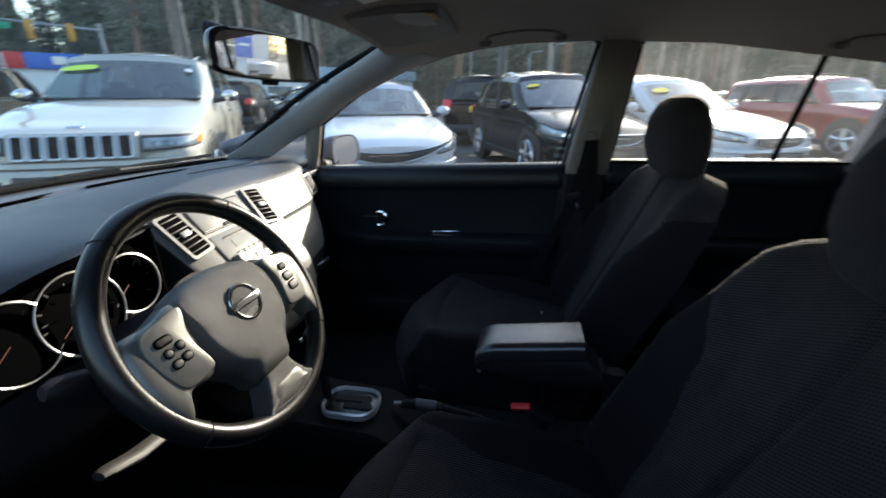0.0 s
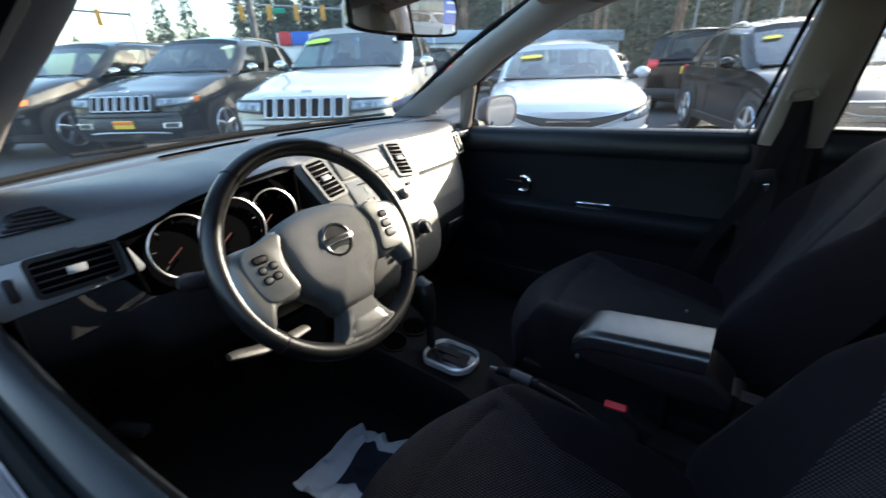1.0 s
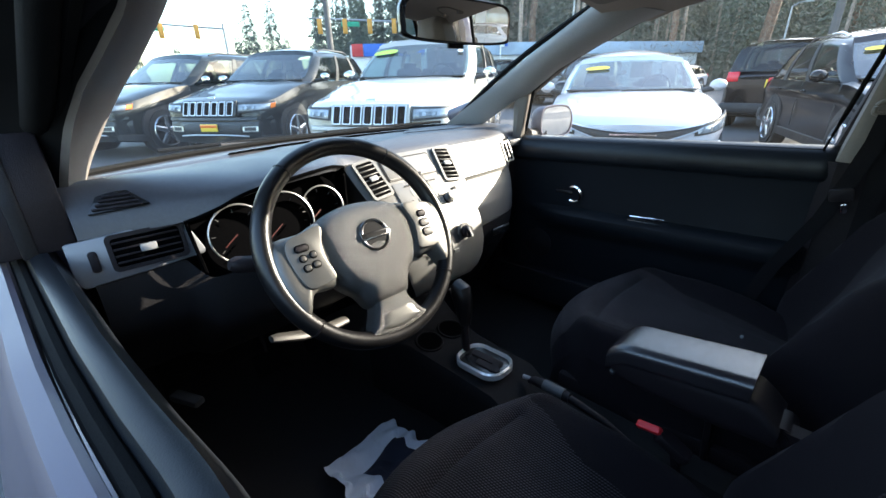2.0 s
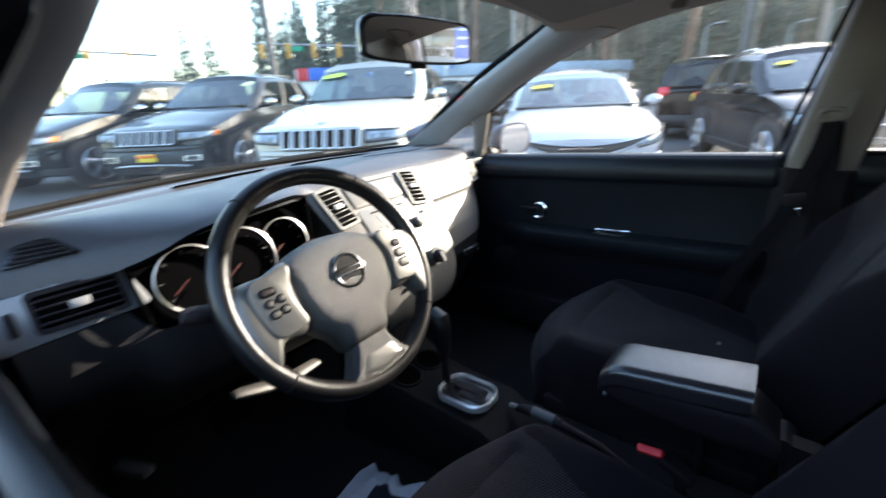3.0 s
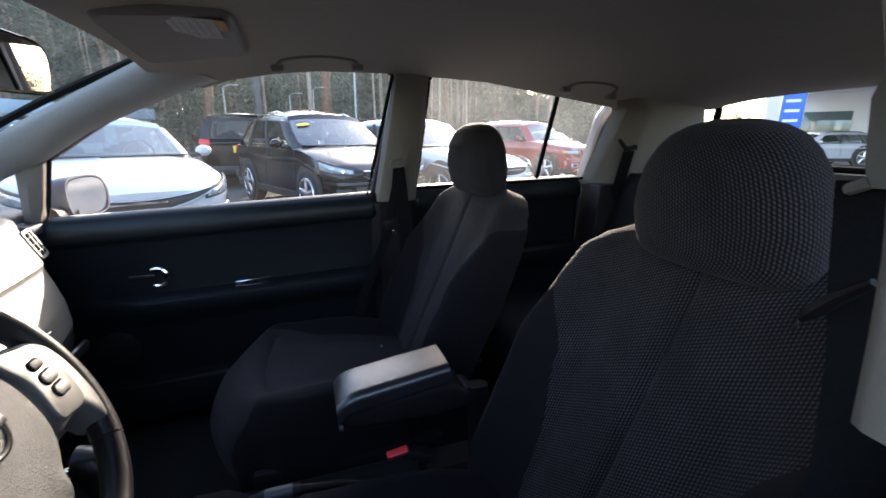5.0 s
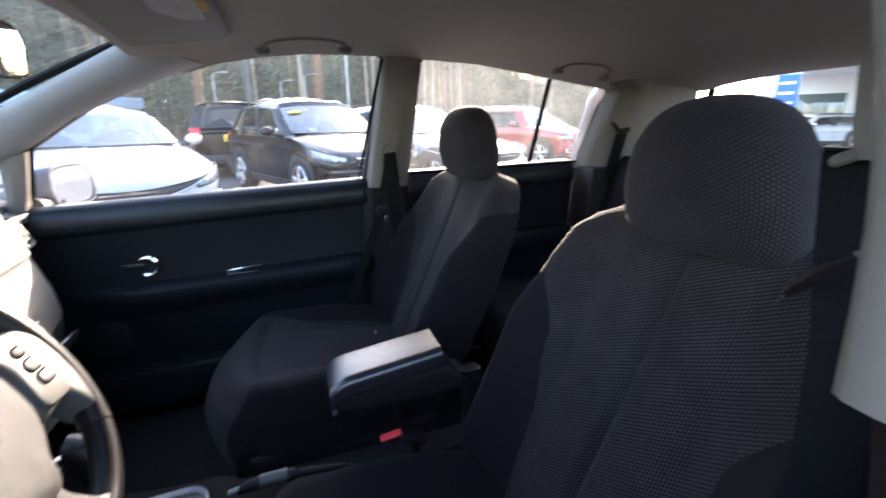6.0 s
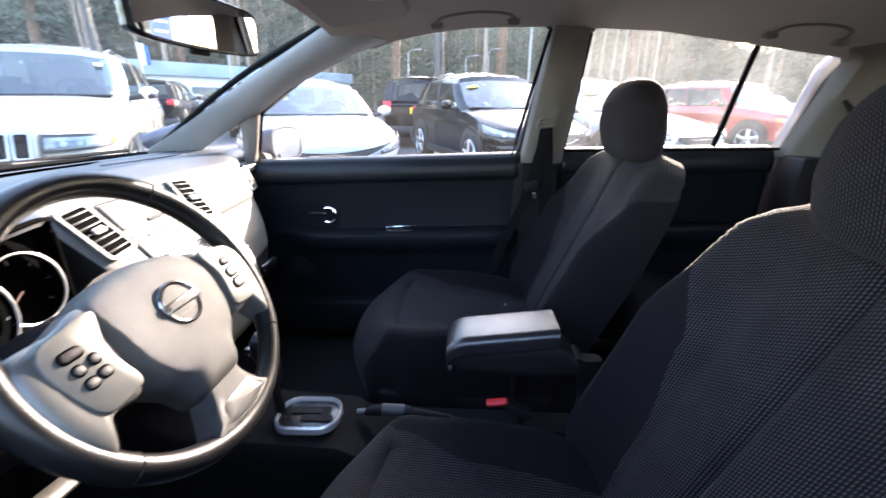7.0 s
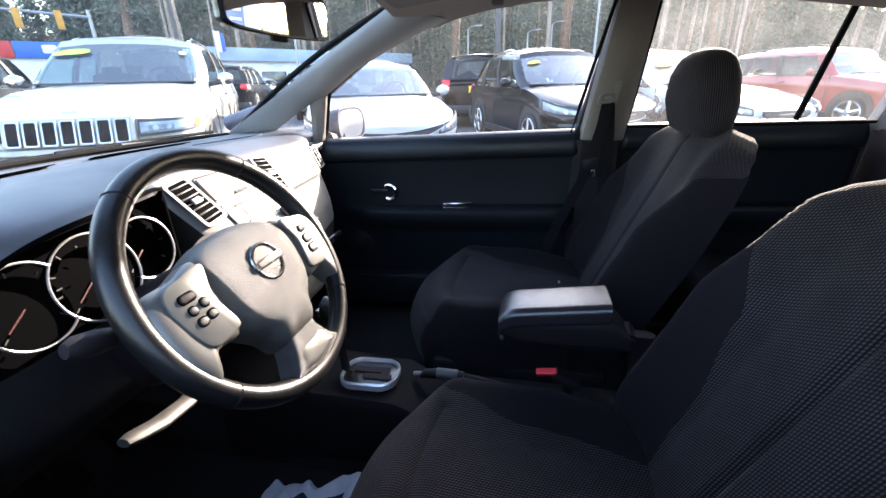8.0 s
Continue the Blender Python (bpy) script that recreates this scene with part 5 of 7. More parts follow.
part("band", tube([(0.175, -0.02, 0.544), (0.225, -0.02, 0.5435)], 0.0135, 12), METAL_DK, brake, "worn dark grey band")
part("arm", tube([(0.24, -0.02, 0.542), (0.32, -0.02, 0.53), (0.42, -0.02, 0.49)], [0.009, 0.008, 0.008], 10), BLACK, brake)
part("pivot", box((0.42, -0.02, 0.474), (0.06, 0.03, 0.05), None, 0.008), BLACK, brake)
# belt buckles
for y, lab in ((-0.085, 1), (0.12, 0)):
    bk = thing("belt_buckle", "black seat belt buckle with a red release button" if lab else "black seat belt buckle beside the passenger seat", "seat belt buckle")
    bm_m = frame_m((0.433, y, 0.626), (-0.85, 0, 0.4), (0, 1, 0))
    part("housing", plate(rrect(0.06, 0.03, 0.008), 0.018, bm_m @ pose(-0.03, 0, -0.014), 0.004), BLACK, bk)
    part("red_button", plate(rrect(0.042, 0.014, 0.004), 0.014, frame_m((0.424, y, 0.628), (0.96, -0.12, 0.24), (0.1, 0.8, 0.6)), 0.003), RED, bk, "red release button")
    part("stem", tube([(0.465, y, 0.61), (0.482, y, 0.54), (0.49, y, 0.44)], 0.008, 8), BLACK, bk)


# seat belts
def belt(s):
    b = thing("seat_belt", "dark grey seat belt hanging beside the door pillar", "seat belt")
    anchor = Vector((0.59, s * 0.612, 1.126))

    def strap(path, w):
        rings = []
        for p, dirx in path:
            p = Vector(p)
            rings.append([p + Vector(dirx) * w * q + Vector((0, -s * 0.0012 * z, 0)) for q, z in ((-0.5, 1), (0.5, 1), (0.5, -1), (-0.5, -1))])
        return loft(rings)
    part("adjuster", loft([[(x + dx, s * y, z) for dx, y in ((-0.013, 0.63), (-0.011, 0.606), (0.011, 0.606), (0.013, 0.63))] for x, z in ((0.604, 1.085), (0.612, 1.14), (0.622, 1.205))]), TRIM, b, "beige height adjuster")
    loop = [(0.022, 0.006), (0.016, 0.016), (0, 0.019), (-0.016, 0.016), (-0.022, 0.006), (-0.02, -0.006), (0.02, -0.006)]
    LM = frame_m(anchor + Vector((0, -s * 0.016, 0.0)), (1, 0, 0.12), (0.0, 0, 1))
    part("guide_loop", tube([LM @ Vector((x, y, 0)) for x, y in smooth_loop(loop, 4)], 0.0055, 8, True), TRIM, b, "beige belt guide loop")
    part("bolt_cap", disc(anchor + Vector((0.004, -s * 0.01, 0.012)), 0.013, 0.012, Matrix.Rotation(radians(90), 3, 'X'), 20, 0.003), TRIM, b)
    X1 = Vector((1, 0, 0.1)).normalized()
    part("webbing", strap([((0.592, s * 0.592, 1.12), X1), ((0.586, s * 0.596, 1.06), X1), ((0.568, s * 0.6, 0.98), X1), ((0.541, s * 0.603, 0.877), X1), ((0.473, s * 0.606, 0.718), X1), ((0.43, s * 0.61, 0.565), X1), ((0.41, s * 0.612, 0.42), X1)], 0.036), WEB, b, "woven belt webbing")
    part("webbing", strap([((0.596, s * 0.604, 1.118), X1), ((0.606, s * 0.607, 1.03), X1), ((0.612, s * 0.61, 0.9), X1), ((0.614, s * 0.612, 0.7), X1)], 0.036), WEB, b)
    T0, T1 = Vector((0.575, s * 0.588, 0.965)), Vector((0.548, s * 0.592, 0.9))
    TM = frame_m(T0.lerp(T1, 0.5), (1, 0, 0.25), T0 - T1)
    part("tongue", plate(rrect(0.044, 0.03, 0.006), 0.006, TM @ pose(0, 0.004, 0 if s < 0 else -0.004), 0.002), BLACK, b, "black belt tongue")
    part("tongue_plate", plate(rrect(0.012, 0.022, 0.003), 0.003, TM @ pose(0.004, -0.03, 0 if s < 0 else -0.003), 0.001), CHROME, b, "bright tongue plate")
    return b


belt(1)
db = thing("seat_belt", "dark grey driver seat belt hanging from a beige guide", "seat belt")
part("adjuster", loft([[(x, y - 0.012, z), (x, y + 0.002, z), (x + 0.03, y + 0.002, z), (x + 0.03, y - 0.012, z)] for x, y, z in ((0.688, -0.557, 1.176), (0.688, -0.552, 1.2), (0.69, -0.546, 1.24), (0.7, -0.546, 1.262))]), TRIM, db, "beige height adjuster")
part("guide_loop", tube([(0.69, -0.556, 1.18), (0.688, -0.546, 1.174), (0.705, -0.54, 1.174), (0.72, -0.548, 1.18)], 0.005, 8), TRIM, db, "beige belt guide loop")
WD = Vector((0.62, -0.75, 0)).normalized() * 0.021
part("webbing", loft([[Vector(p) - WD, Vector(p) + WD, Vector(p) + WD + Vector((0.0015, -0.002, 0)), Vector(p) - WD + Vector((0.0015, -0.002, 0))] for p in ((0.7, -0.552, 1.18), (0.702, -0.562, 1.1), (0.694, -0.578, 1.035), (0.68, -0.592, 0.95), (0.66, -0.604, 0.88), (0.64, -0.612, 0.7), (0.62, -0.62, 0.4))]), WEB, db, "woven belt webbing")
part("tongue", tube([(0.672, -0.582, 1.112), (0.67, -0.565, 1.095), (0.668, -0.552, 1.078), (0.668, -0.546, 1.07)], [0.006, 0.01, 0.01, 0.006], 8, flat=0.6), BLACK, db, "belt tongue")
part("tongue_plate", tube([(0.668, -0.547, 1.071), (0.667, -0.541, 1.058)], [0.005, 0.003], 6, flat=0.4), CHROME, db)

# rear bench
bench = thing("rear_bench", "black cloth rear bench seat with headrests", "rear seat")
for y in (-0.36, 0.36):
    rows = []
    for j in range(21):
        t = j / 20
        c = Vector((lerp(1.3, 1.5, t), y, lerp(0.55, 1.08, t)))
        w = 0.33 * (1 if t < 0.85 else math.cos((t - 0.85) / 0.15 * 1.2) ** 0.5)
        rows.append([c + Vector((-0.05 * math.cos(q * 1.3) ** 2 if sgn else 0.06, q * w, 0)) for q, sgn in [(-1 + i / 8, True) for i in range(17)] + [(1 - i / 4, False) for i in range(9)]])
    part("backrest", loft(rows), CLOTH, bench)
    part("cushion", box((1.08, y, 0.52), (0.5, 0.64, 0.2), Matrix.Rotation(radians(8), 3, 'Y'), 0.05, 3), CLOTH, bench)
    hr = [[Vector((1.53 + 0.035 * math.sin(a) * k, y + 0.12 * math.copysign(abs(math.cos(a)) ** 0.6, math.cos(a)) * (0.8 + 0.2 * k), z)) for a in [2 * math.pi * i / 24 for i in range(24)]] for z, k in ((1.03, 0.6), (1.05, 1), (1.11, 1), (1.15, 0.8), (1.16, 0.3))]
    part("headrest", loft(hr), CLOTH, bench)
rb = thing("rear_belt", "dark grey rear seat belt at the pillar", "seat belt")
part("webbing", loft([[(x - 0.02, y, z), (x + 0.025, y - 0.004, z), (x + 0.025, y, z + 0.004), (x - 0.02, y + 0.004, z + 0.004)] for x, y, z in ((1.455, 0.545, 1.16), (1.43, 0.56, 1.0), (1.39, 0.58, 0.8), (1.37, 0.6, 0.6))]), WEB, rb)
part("guide", tube([(1.415, 0.552, 1.205), (1.44, 0.54, 1.17), (1.478, 0.536, 1.178), (1.49, 0.545, 1.17)], [0.006, 0.011, 0.009, 0.005], 8), BLACK, rb, "black belt guide")

# inside mirror
mir = thing("rear_view_mirror", "black rear view mirror on the windscreen", "rear view mirror")
MM = frame_m((-0.116, 0.01, 1.32), (0.215, 1, -0.02), (0.057, -0.03, 1))
mo = smooth_loop([(1.12 * x, 1.22 * y) for x, y in ((-0.125, -0.012), (-0.12, 0.026), (-0.06, 0.036), (0.06, 0.036), (0.12, 0.027), (0.127, -0.015), (0.115, -0.032), (0.0, -0.036), (-0.11, -0.03))], 6)
hous = loft([[MM @ Vector((x * k, y * k, z)) for x, y in mo] for k, z in ((0.5, -0.038), (0.85, -0.03), (0.98, -0.012), (1.0, 0.0), (1.0, 0.004), (0.955, 0.006))], True, True)
part("housing", hous, GLOSSY, mir)
part("mirror_glass", plate([(x * 0.93, y * 0.87) for x, y in mo], 0.0022, MM @ pose(0, 0, 0.006)), MIRROR, mir, "silvered mirror glass", False)
part("toggle", moved(box((0, -0.046, -0.006), (0.04, 0.012, 0.01), None, 0.003), MM), BLACK, mir)
part("stem", tube([MM @ Vector((0, 0.01, -0.03)), (-0.18, 0.005, 1.36), (-0.24, 0.0, 1.375)], [0.012, 0.009, 0.016], 10), BLACK, mir)

# sun visor, roof lamp panel and grab handles
def lining_z(x, y):
    ze, zc = line_at(ZE, x), curve_at(ZC, x)
    q = y / (plane_y(ze) - 0.004)
    return ze + (zc - ze) * (1 - min(1, abs(q)) ** 3.5)


for s in (1, -1):
    vis = thing("sun_visor", "grey-beige sun visor folded against the headliner", "sun visor")
    def vis_f(u, v, lo=0.0):
        x, y = lerp(-0.03, 0.195, v), s * lerp(0.155, 0.46, u)
        return (x, y, min(lining_z(max(x, -0.02), y), 1.45) - 0.014 - lo)
    rings = []
    poly = rrect(1.0, 1.0, 0.12, 5)
    vb = bmnew()
    top_v = [vis_f(p[0] + 0.5, p[1] + 0.5, -0.002) for p in poly]
    mid_v = [vis_f(p[0] * 1.0 + 0.5, p[1] + 0.5, 0.008) for p in poly]
    low_v = [vis_f(p[0] * 0.97 + 0.5, p[1] * 0.95 + 0.5, 0.016) for p in poly]
    in_v = [vis_f(p[0] * 0.5 + 0.5, p[1] * 0.5 + 0.5, 0.018) for p in poly]
    loft([top_v, mid_v, low_v, in_v], True, True, bm=vb)
    part("flap", vb, TRIM, vis)
    lb = [vis_f(u, v, 0.0195) for u, v in ((0.04, 0.5), (0.5, 0.5), (0.5, 0.86), (0.04, 0.86))]
    t = bmnew()
    loft([lb, [Vector(p) - Vector((0, 0, 0.0012)) for p in lb]], bm=t)
    part("warning_label", t, LABELGREY, vis, "white warning label with an orange band", False)
    lb2 = [vis_f(u, v, 0.0205) for u, v in ((0.04, 0.865), (0.3, 0.865), (0.3, 0.94), (0.04, 0.94))]
    t = bmnew()
    loft([lb2, [Vector(p) - Vector((0, 0, 0.0012)) for p in lb2]], bm=t)
    part("label_band", t, LABELBAND, vis, "orange warning band", False)
    for i in range(5):
        ln = [vis_f(u, v, 0.0212) for u, v in ((0.08, 0.54 + 0.06 * i), (0.46 - 0.06 * (i % 2), 0.54 + 0.06 * i), (0.46 - 0.06 * (i % 2), 0.553 + 0.06 * i), (0.08, 0.553 + 0.06 * i))]
        t = bmnew()
        loft([ln, [Vector(p) - Vector((0, 0, 0.0006)) for p in ln]], bm=t)
        part("text_bar", t, GREY, vis, "", False)
    part("pivot", tube([(-0.03, s * 0.555, 1.372), (-0.02, s * 0.5, 1.382)], 0.008, 8), TRIM, vis)
    for x0, x1 in ((0.255, 0.47), (1.17, 1.36)):
        if s < 0:
            continue
        gh = thing("grab_handle", "grey-beige folding grab handle above the door", "grab handle", "grab handles")
        yb = 0.555
        pts = []
        for i in range(15):
            t = i / 14
            x = lerp(x0, x1, t)
            bulge = math.sin(math.pi * t) ** 0.35 if 0 < t < 1 else 0
            yg = yb - 0.008 - 0.062 * bulge
            pts.append((x, yg, lining_z(x, yg) - 0.016))
        part("grip", tube(pts, [0.009] * 15, 10), TRIM, gh)
        for x in (x0, x1):
            part("foot", box((x, yb, lining_z(x, yb) - 0.02), (0.035, 0.03, 0.03), None, 0.008), TRIM, gh)
        part("recess", box(((x0 + x1) / 2, yb + 0.012, lining_z((x0 + x1) / 2, yb) - 0.008), (x1 - x0 - 0.04, 0.02, 0.02), None, 0.006), ROOFCLOTH, gh)
lamp = thing("roof_console", "grey-beige roof lamp panel above the mirror", "roof lamp")
part("panel", box((0.08, 0.0, 1.438), (0.23, 0.19, 0.026), Matrix.Rotation(radians(-8), 3, 'Y'), 0.008), TRIM, lamp)
part("lens", box((0.1, 0.0, 1.425), (0.07, 0.12, 0.01), Matrix.Rotation(radians(-8), 3, 'Y'), 0.004), WHITE, lamp, "unlit white lamp lens")
for y in (-0.03, 0.03):
    part("switch", box((0.01, y, 1.418), (0.03, 0.035, 0.008), Matrix.Rotation(radians(-8), 3, 'Y'), 0.002), GREY, lamp)

# outside mirror on the passenger door
om = thing("door_mirror", "pale painted door mirror with a black-edged glass", "door mirror")
OM = frame_m((-0.36, 0.865, 1.035), (0.25, 1, 0), (-0.05, 0, 1))
oo = smooth_loop([(-0.085, -0.035), (-0.08, 0.045), (-0.03, 0.062), (0.055, 0.058), (0.088, 0.02), (0.082, -0.04), (0.04, -0.062), (-0.05, -0.06)], 6)
part("housing", loft([[OM @ Vector((x * k, y * k, z)) for x, y in oo] for k, z in ((0.35, -0.085), (0.75, -0.07), (0.95, -0.04), (1.0, -0.01), (1.0, 0.012), (0.94, 0.012), (0.92, 0.004))], True, True), HOSTPAINT, om)
part("mirror_glass", plate([(x * 0.9, y * 0.88) for x, y in oo], 0.003, OM @ pose(0, 0, 0.006, 3, 0, 0)), MIRROR, om, "silvered mirror glass", False)
part("arm", tube([(-0.4, 0.72, 0.99), (-0.4, 0.79, 0.985), (-0.39, 0.82, 0.995)], [0.03, 0.028, 0.03], 10), BLACK, om)

# crumpled paper floor mat in the driver's footwell
paper = thing("paper_floor_mat", "crumpled white paper floor mat with dark blue print", "paper mat")
rnd = random.Random(5)
def crumple(u, v):
    x = lerp(-0.18, 0.03, v)
    y = lerp(-0.42, -0.2, u)
    n1 = noise.noise(Vector((x * 9, y * 9, 1.7)))
    n2 = noise.noise(Vector((x * 28, y * 28, 4.1)))
    up = 0.11 * max(0, (v - 0.35)) * 1.2 + 0.05 * max(0, u - 0.6)
    return (x + 0.02 * n1, y + 0.02 * n2, 0.318 + 0.035 * abs(n1) + 0.012 * n2 + up * 0.6)
part("sheet", sheet(crumple, 26, 26, 0.0012), PAPER, paper, "crumpled white paper", False)
def print_patch(u, v):
    x, y, z = crumple(lerp(0.3, 0.8, u), lerp(0.35, 0.9, v))
    return (x, y, z + 0.003)
part("printed_panel", sheet(print_patch, 20, 20, 0.0008), INK, paper, "dark blue printed panel", False)


# ---- the car lot outside ----
ASPHALT = mat("worn_asphalt", (0.055, 0.055, 0.057), 0.85, grain=0.35, grain_scale=60, bump=0.8, bump_scale=90, stain=0.3, stain_scale=0.35)
TYRE = mat("tyre_rubber", (0.015, 0.015, 0.015), 0.8, stain=0.2)
ALLOY = mat("alloy", (0.55, 0.56, 0.58), 0.25, metal=0.9, stain=0.1)
DARKGLASS = mat("tinted_glass", (0.02, 0.028, 0.03), 0.04, spec=0.8, stain=0.1, stain_scale=2)
CARGLASS = glass_mat("tinted_car_glass", (0.5, 0.62, 0.6), 0.01)
SCREENGLASS = glass_mat("sun_shielding_windscreen", (0.4, 0.55, 0.53), 0.04, 0.2)
SHADEGLASS = glass_mat("privacy_glass", (0.42, 0.46, 0.46), 0.01)
# opaque teal glass colour; its broad blotches imitate reflections
HALFGLASS = mat("teal_painted_reflections", (0.07, 0.115, 0.115), 0.05, spec=0.9, stain=0.4, stain_scale=0.9)
LAMPGLASS = mat("headlamp_lens", (0.26, 0.29, 0.32), 0.08, spec=0.8, metal=0.3, stain=0.4, stain_scale=12)
AMBER = mat("amber_lens", (0.8, 0.2, 0.03), 0.2)
REDLENS = mat("red_lens", (0.6, 0.02, 0.03), 0.15)
LAMPDARK = mat("smoked_lamp_interior", (0.12, 0.14, 0.16), 0.15, spec=0.8, stain=0.3, stain_scale=20)
UNDER = mat("dark_cladding", (0.02, 0.02, 0.021), 0.6, stain=0.2)


def paint(name, c, metal=0.0):
    dark = max(c) < 0.1
    return mat(name, c, 0.35, metal=metal, coat=0.7 if dark else 1.0, spec=0.05 if dark else 0.5, stain=0.05, stain_scale=1.5)


P_CREAM = paint("pearl_white_paint", (0.36, 0.345, 0.31))
P_WHITE = paint("white_paint", (0.4, 0.405, 0.435))
P_GREY = paint("dark_grey_paint", (0.014, 0.017, 0.018))
P_BLACK = paint("black_paint", (0.003, 0.003, 0.0045))
P_RED = paint("red_paint", (0.25, 0.012, 0.01))
P_SILVER = paint("silver_paint", (0.45, 0.46, 0.48), 0.5)

gr = bmnew()
for v in ((-400, -400), (400, -400), (400, 400), (-400, 400)):
    gr.verts.new((*v, 0))
gr.verts.ensure_lookup_table()
gr.faces.new(gr.verts[:])
tagged(part("ground", gr, ASPHALT), "worn grey asphalt of a car lot", "ground", kind="structure")


FORM = {}
SHAPE = {"suv": (0.84, 0.08, 0.1), "boxy": (0.84, 0.08, 0.1), "cross": (0.7, 0.11, 0.17), "sedan": (0.6, 0.13, 0.17)}


def vehicle(name, label, paint_m, L, W, H, hood_z, belt_z, ws0, roof0, roof1, tail1, style, category="car", group="parked cars", m=None):
    """A parked car. Lengths from its nose: windscreen foot ws0, roof from roof0 to roof1, tail glass foot tail1.
    Local x runs to the rear, y to its right, z up."""
    car = thing(name, label, category, group)
    FORM[car.name] = (L, W, H, belt_z, ws0, roof0, roof1, tail1, style)
    hw = W / 2
    suv = style in ("suv", "boxy", "cross")
    clear = 0.24 if suv else 0.17
    blunt, reach = SHAPE[style][0], SHAPE[style][1] * L
    nose = SHAPE[style][2]

    def plan_at(x):
        f, r = min(1.0, x / reach), min(1.0, (L - x) / (0.07 * L))
        return hw * (blunt + (1 - blunt) * math.sqrt(max(0, 1 - (1 - f) ** 2))) * (1 - 0.12 * (1 - r) ** 2)
    st = []
    for i in range(41):
        x = L * (i / 40) ** 1.6
        f = min(1.0, x / (0.09 * L))
        r = min(1.0, (L - x) / (0.07 * L))
        plan = plan_at(x)
        top = line_at([(0, hood_z - nose), (0.03 * L, hood_z - nose * 0.55), (0.1 * L, hood_z - 0.02 - nose * 0.1), (ws0, belt_z), (tail1, belt_z + 0.03), (L - 0.05, belt_z - (0.02 if suv else 0.05)), (L, belt_z - 0.1)], x)
        low = clear + 0.06 * (1 - f) + 0.08 * (1 - r)
        st.append((x, plan, low, top))
    rings = []
    for x, w, lo, tp in st:
        h = tp - lo
        half = [(0.0, lo), (w * 0.85, lo), (w * 0.95, lo + 0.06), (w * 0.985, lo + h * 0.25), (w * 0.97, lo + h * 0.48), (w * 0.985, lo + h * 0.66), (w, lo + h * 0.73), (w * 0.98, lo + h * 0.84), (w * 0.945, tp - 0.035), (w * 0.88, tp - 0.004), (w * 0.6, tp + 0.018), (0.0, tp + 0.026)]
        rings.append([(x, y, z) for y, z in half] + [(x, -y, z) for y, z in half[-2:0:-1]])
    part("body", loft(rings), paint_m, car)
    cl = [[(x, sx * w * k, z) for sx, k, z in ((-1, 0.992, lo + 0.02), (-1, 1.0, lo + 0.13), (-1, 0.9, lo + 0.16), (1, 0.9, lo + 0.16), (1, 1.0, lo + 0.13), (1, 0.992, lo + 0.02))] for x, w, lo, tp in st]
    part("lower_cladding", loft(cl), UNDER if style != "sedan" else paint_m, car)
    # cabin
    bw, rw_ = hw * 0.93, hw * (0.79 if suv else 0.75)
    zt = H - 0.03
    bz = belt_z - 0.02

    def cab(x, k):
        """Half width at height share k."""
        return lerp(bw, rw_, k)
    cr = []
    xs_b = [ws0, ws0 + 0.12, lerp(ws0, tail1, 0.35), lerp(ws0, tail1, 0.7), tail1 - 0.1, tail1]
    xs_t = [roof0, roof0 + 0.1, lerp(roof0, roof1, 0.35), lerp(roof0, roof1, 0.7), roof1 - 0.08, roof1]
    crn = [0.0, 0.015, 0.045, 0.045, 0.02, 0.0]
    wf = [0.93, 0.98, 1, 1, 0.97, 0.9]
    for xb, xt, c, kf in zip(xs_b, xs_t, crn, wf):
        ring_p = []
        for k, sc in ((0, 1.0), (0.5, 1.0), (0.86, 1.0), (0.95, 0.97), (1.0, 0.9)):
            ring_p.append((lerp(xb, xt, k), cab(xb, k) * sc * kf, lerp(bz, zt, k)))
        ring_p.append((xt, rw_ * 0.5, zt + 0.012 + c * 0.7))
        ring_p.append((xt, 0, zt + 0.016 + c))
        cr.append(ring_p + [(x, -y, z) for x, y, z in ring_p[-2::-1]])
    part("roof", loft([r[2:-2] for r in cr], False, False), paint_m, car)

    def post(side, a, b, material, name="window_post"):
        """An upright between two fore-and-aft rules, each giving x and a share of the half width at height share k."""
        rows = []
        for k in (0.0, 0.25, 0.5, 0.75, 0.92):
            z, w = lerp(bz - 0.01, zt, k), cab(0, k)
            (xa, wa), (xb, wb) = a(k), b(k)
            mx, mw = (lerp(xa, xb, 0.5), max(wa, wb) * 0.985) if abs(wa - wb) > 0.02 else (lerp(xa, xb, 0.5), wa)
            rows.append([(xa, side * w * wa, z), (mx, side * w * mw, z), (xb, side * w * wb, z), (xb, side * (w * wb - 0.04), z), (mx, side * (w * mw - 0.05), z), (xa, side * (w * wa - 0.03), z)])
        part(name, loft(rows), material, car)

    def fore(k):
        return lerp(ws0, roof0, k)

    def aft(k):
        return lerp(tail1, roof1, k)

    def along(u):
        return lambda k: (lerp(fore(k) + 0.05, aft(k) - 0.03, u), 1.006)
    part("cabin_floor", loft([[(x, -bw * 0.9, belt_z + 0.035), (x, bw * 0.9, belt_z + 0.035), (x, bw * 0.9, belt_z + 0.02), (x, -bw * 0.9, belt_z + 0.02)] for x in (ws0 + 0.12, lerp(ws0, tail1, 0.5), tail1 - 0.06)]), UNDER, car)
    for u, y in ((0.36, 0.38), (0.36, -0.38), (0.72, 0.4), (0.72, -0.4)):
        xs = lerp(ws0, tail1, u)
        tall = (zt - bz) * (0.42 if u < 0.5 else 0.3)
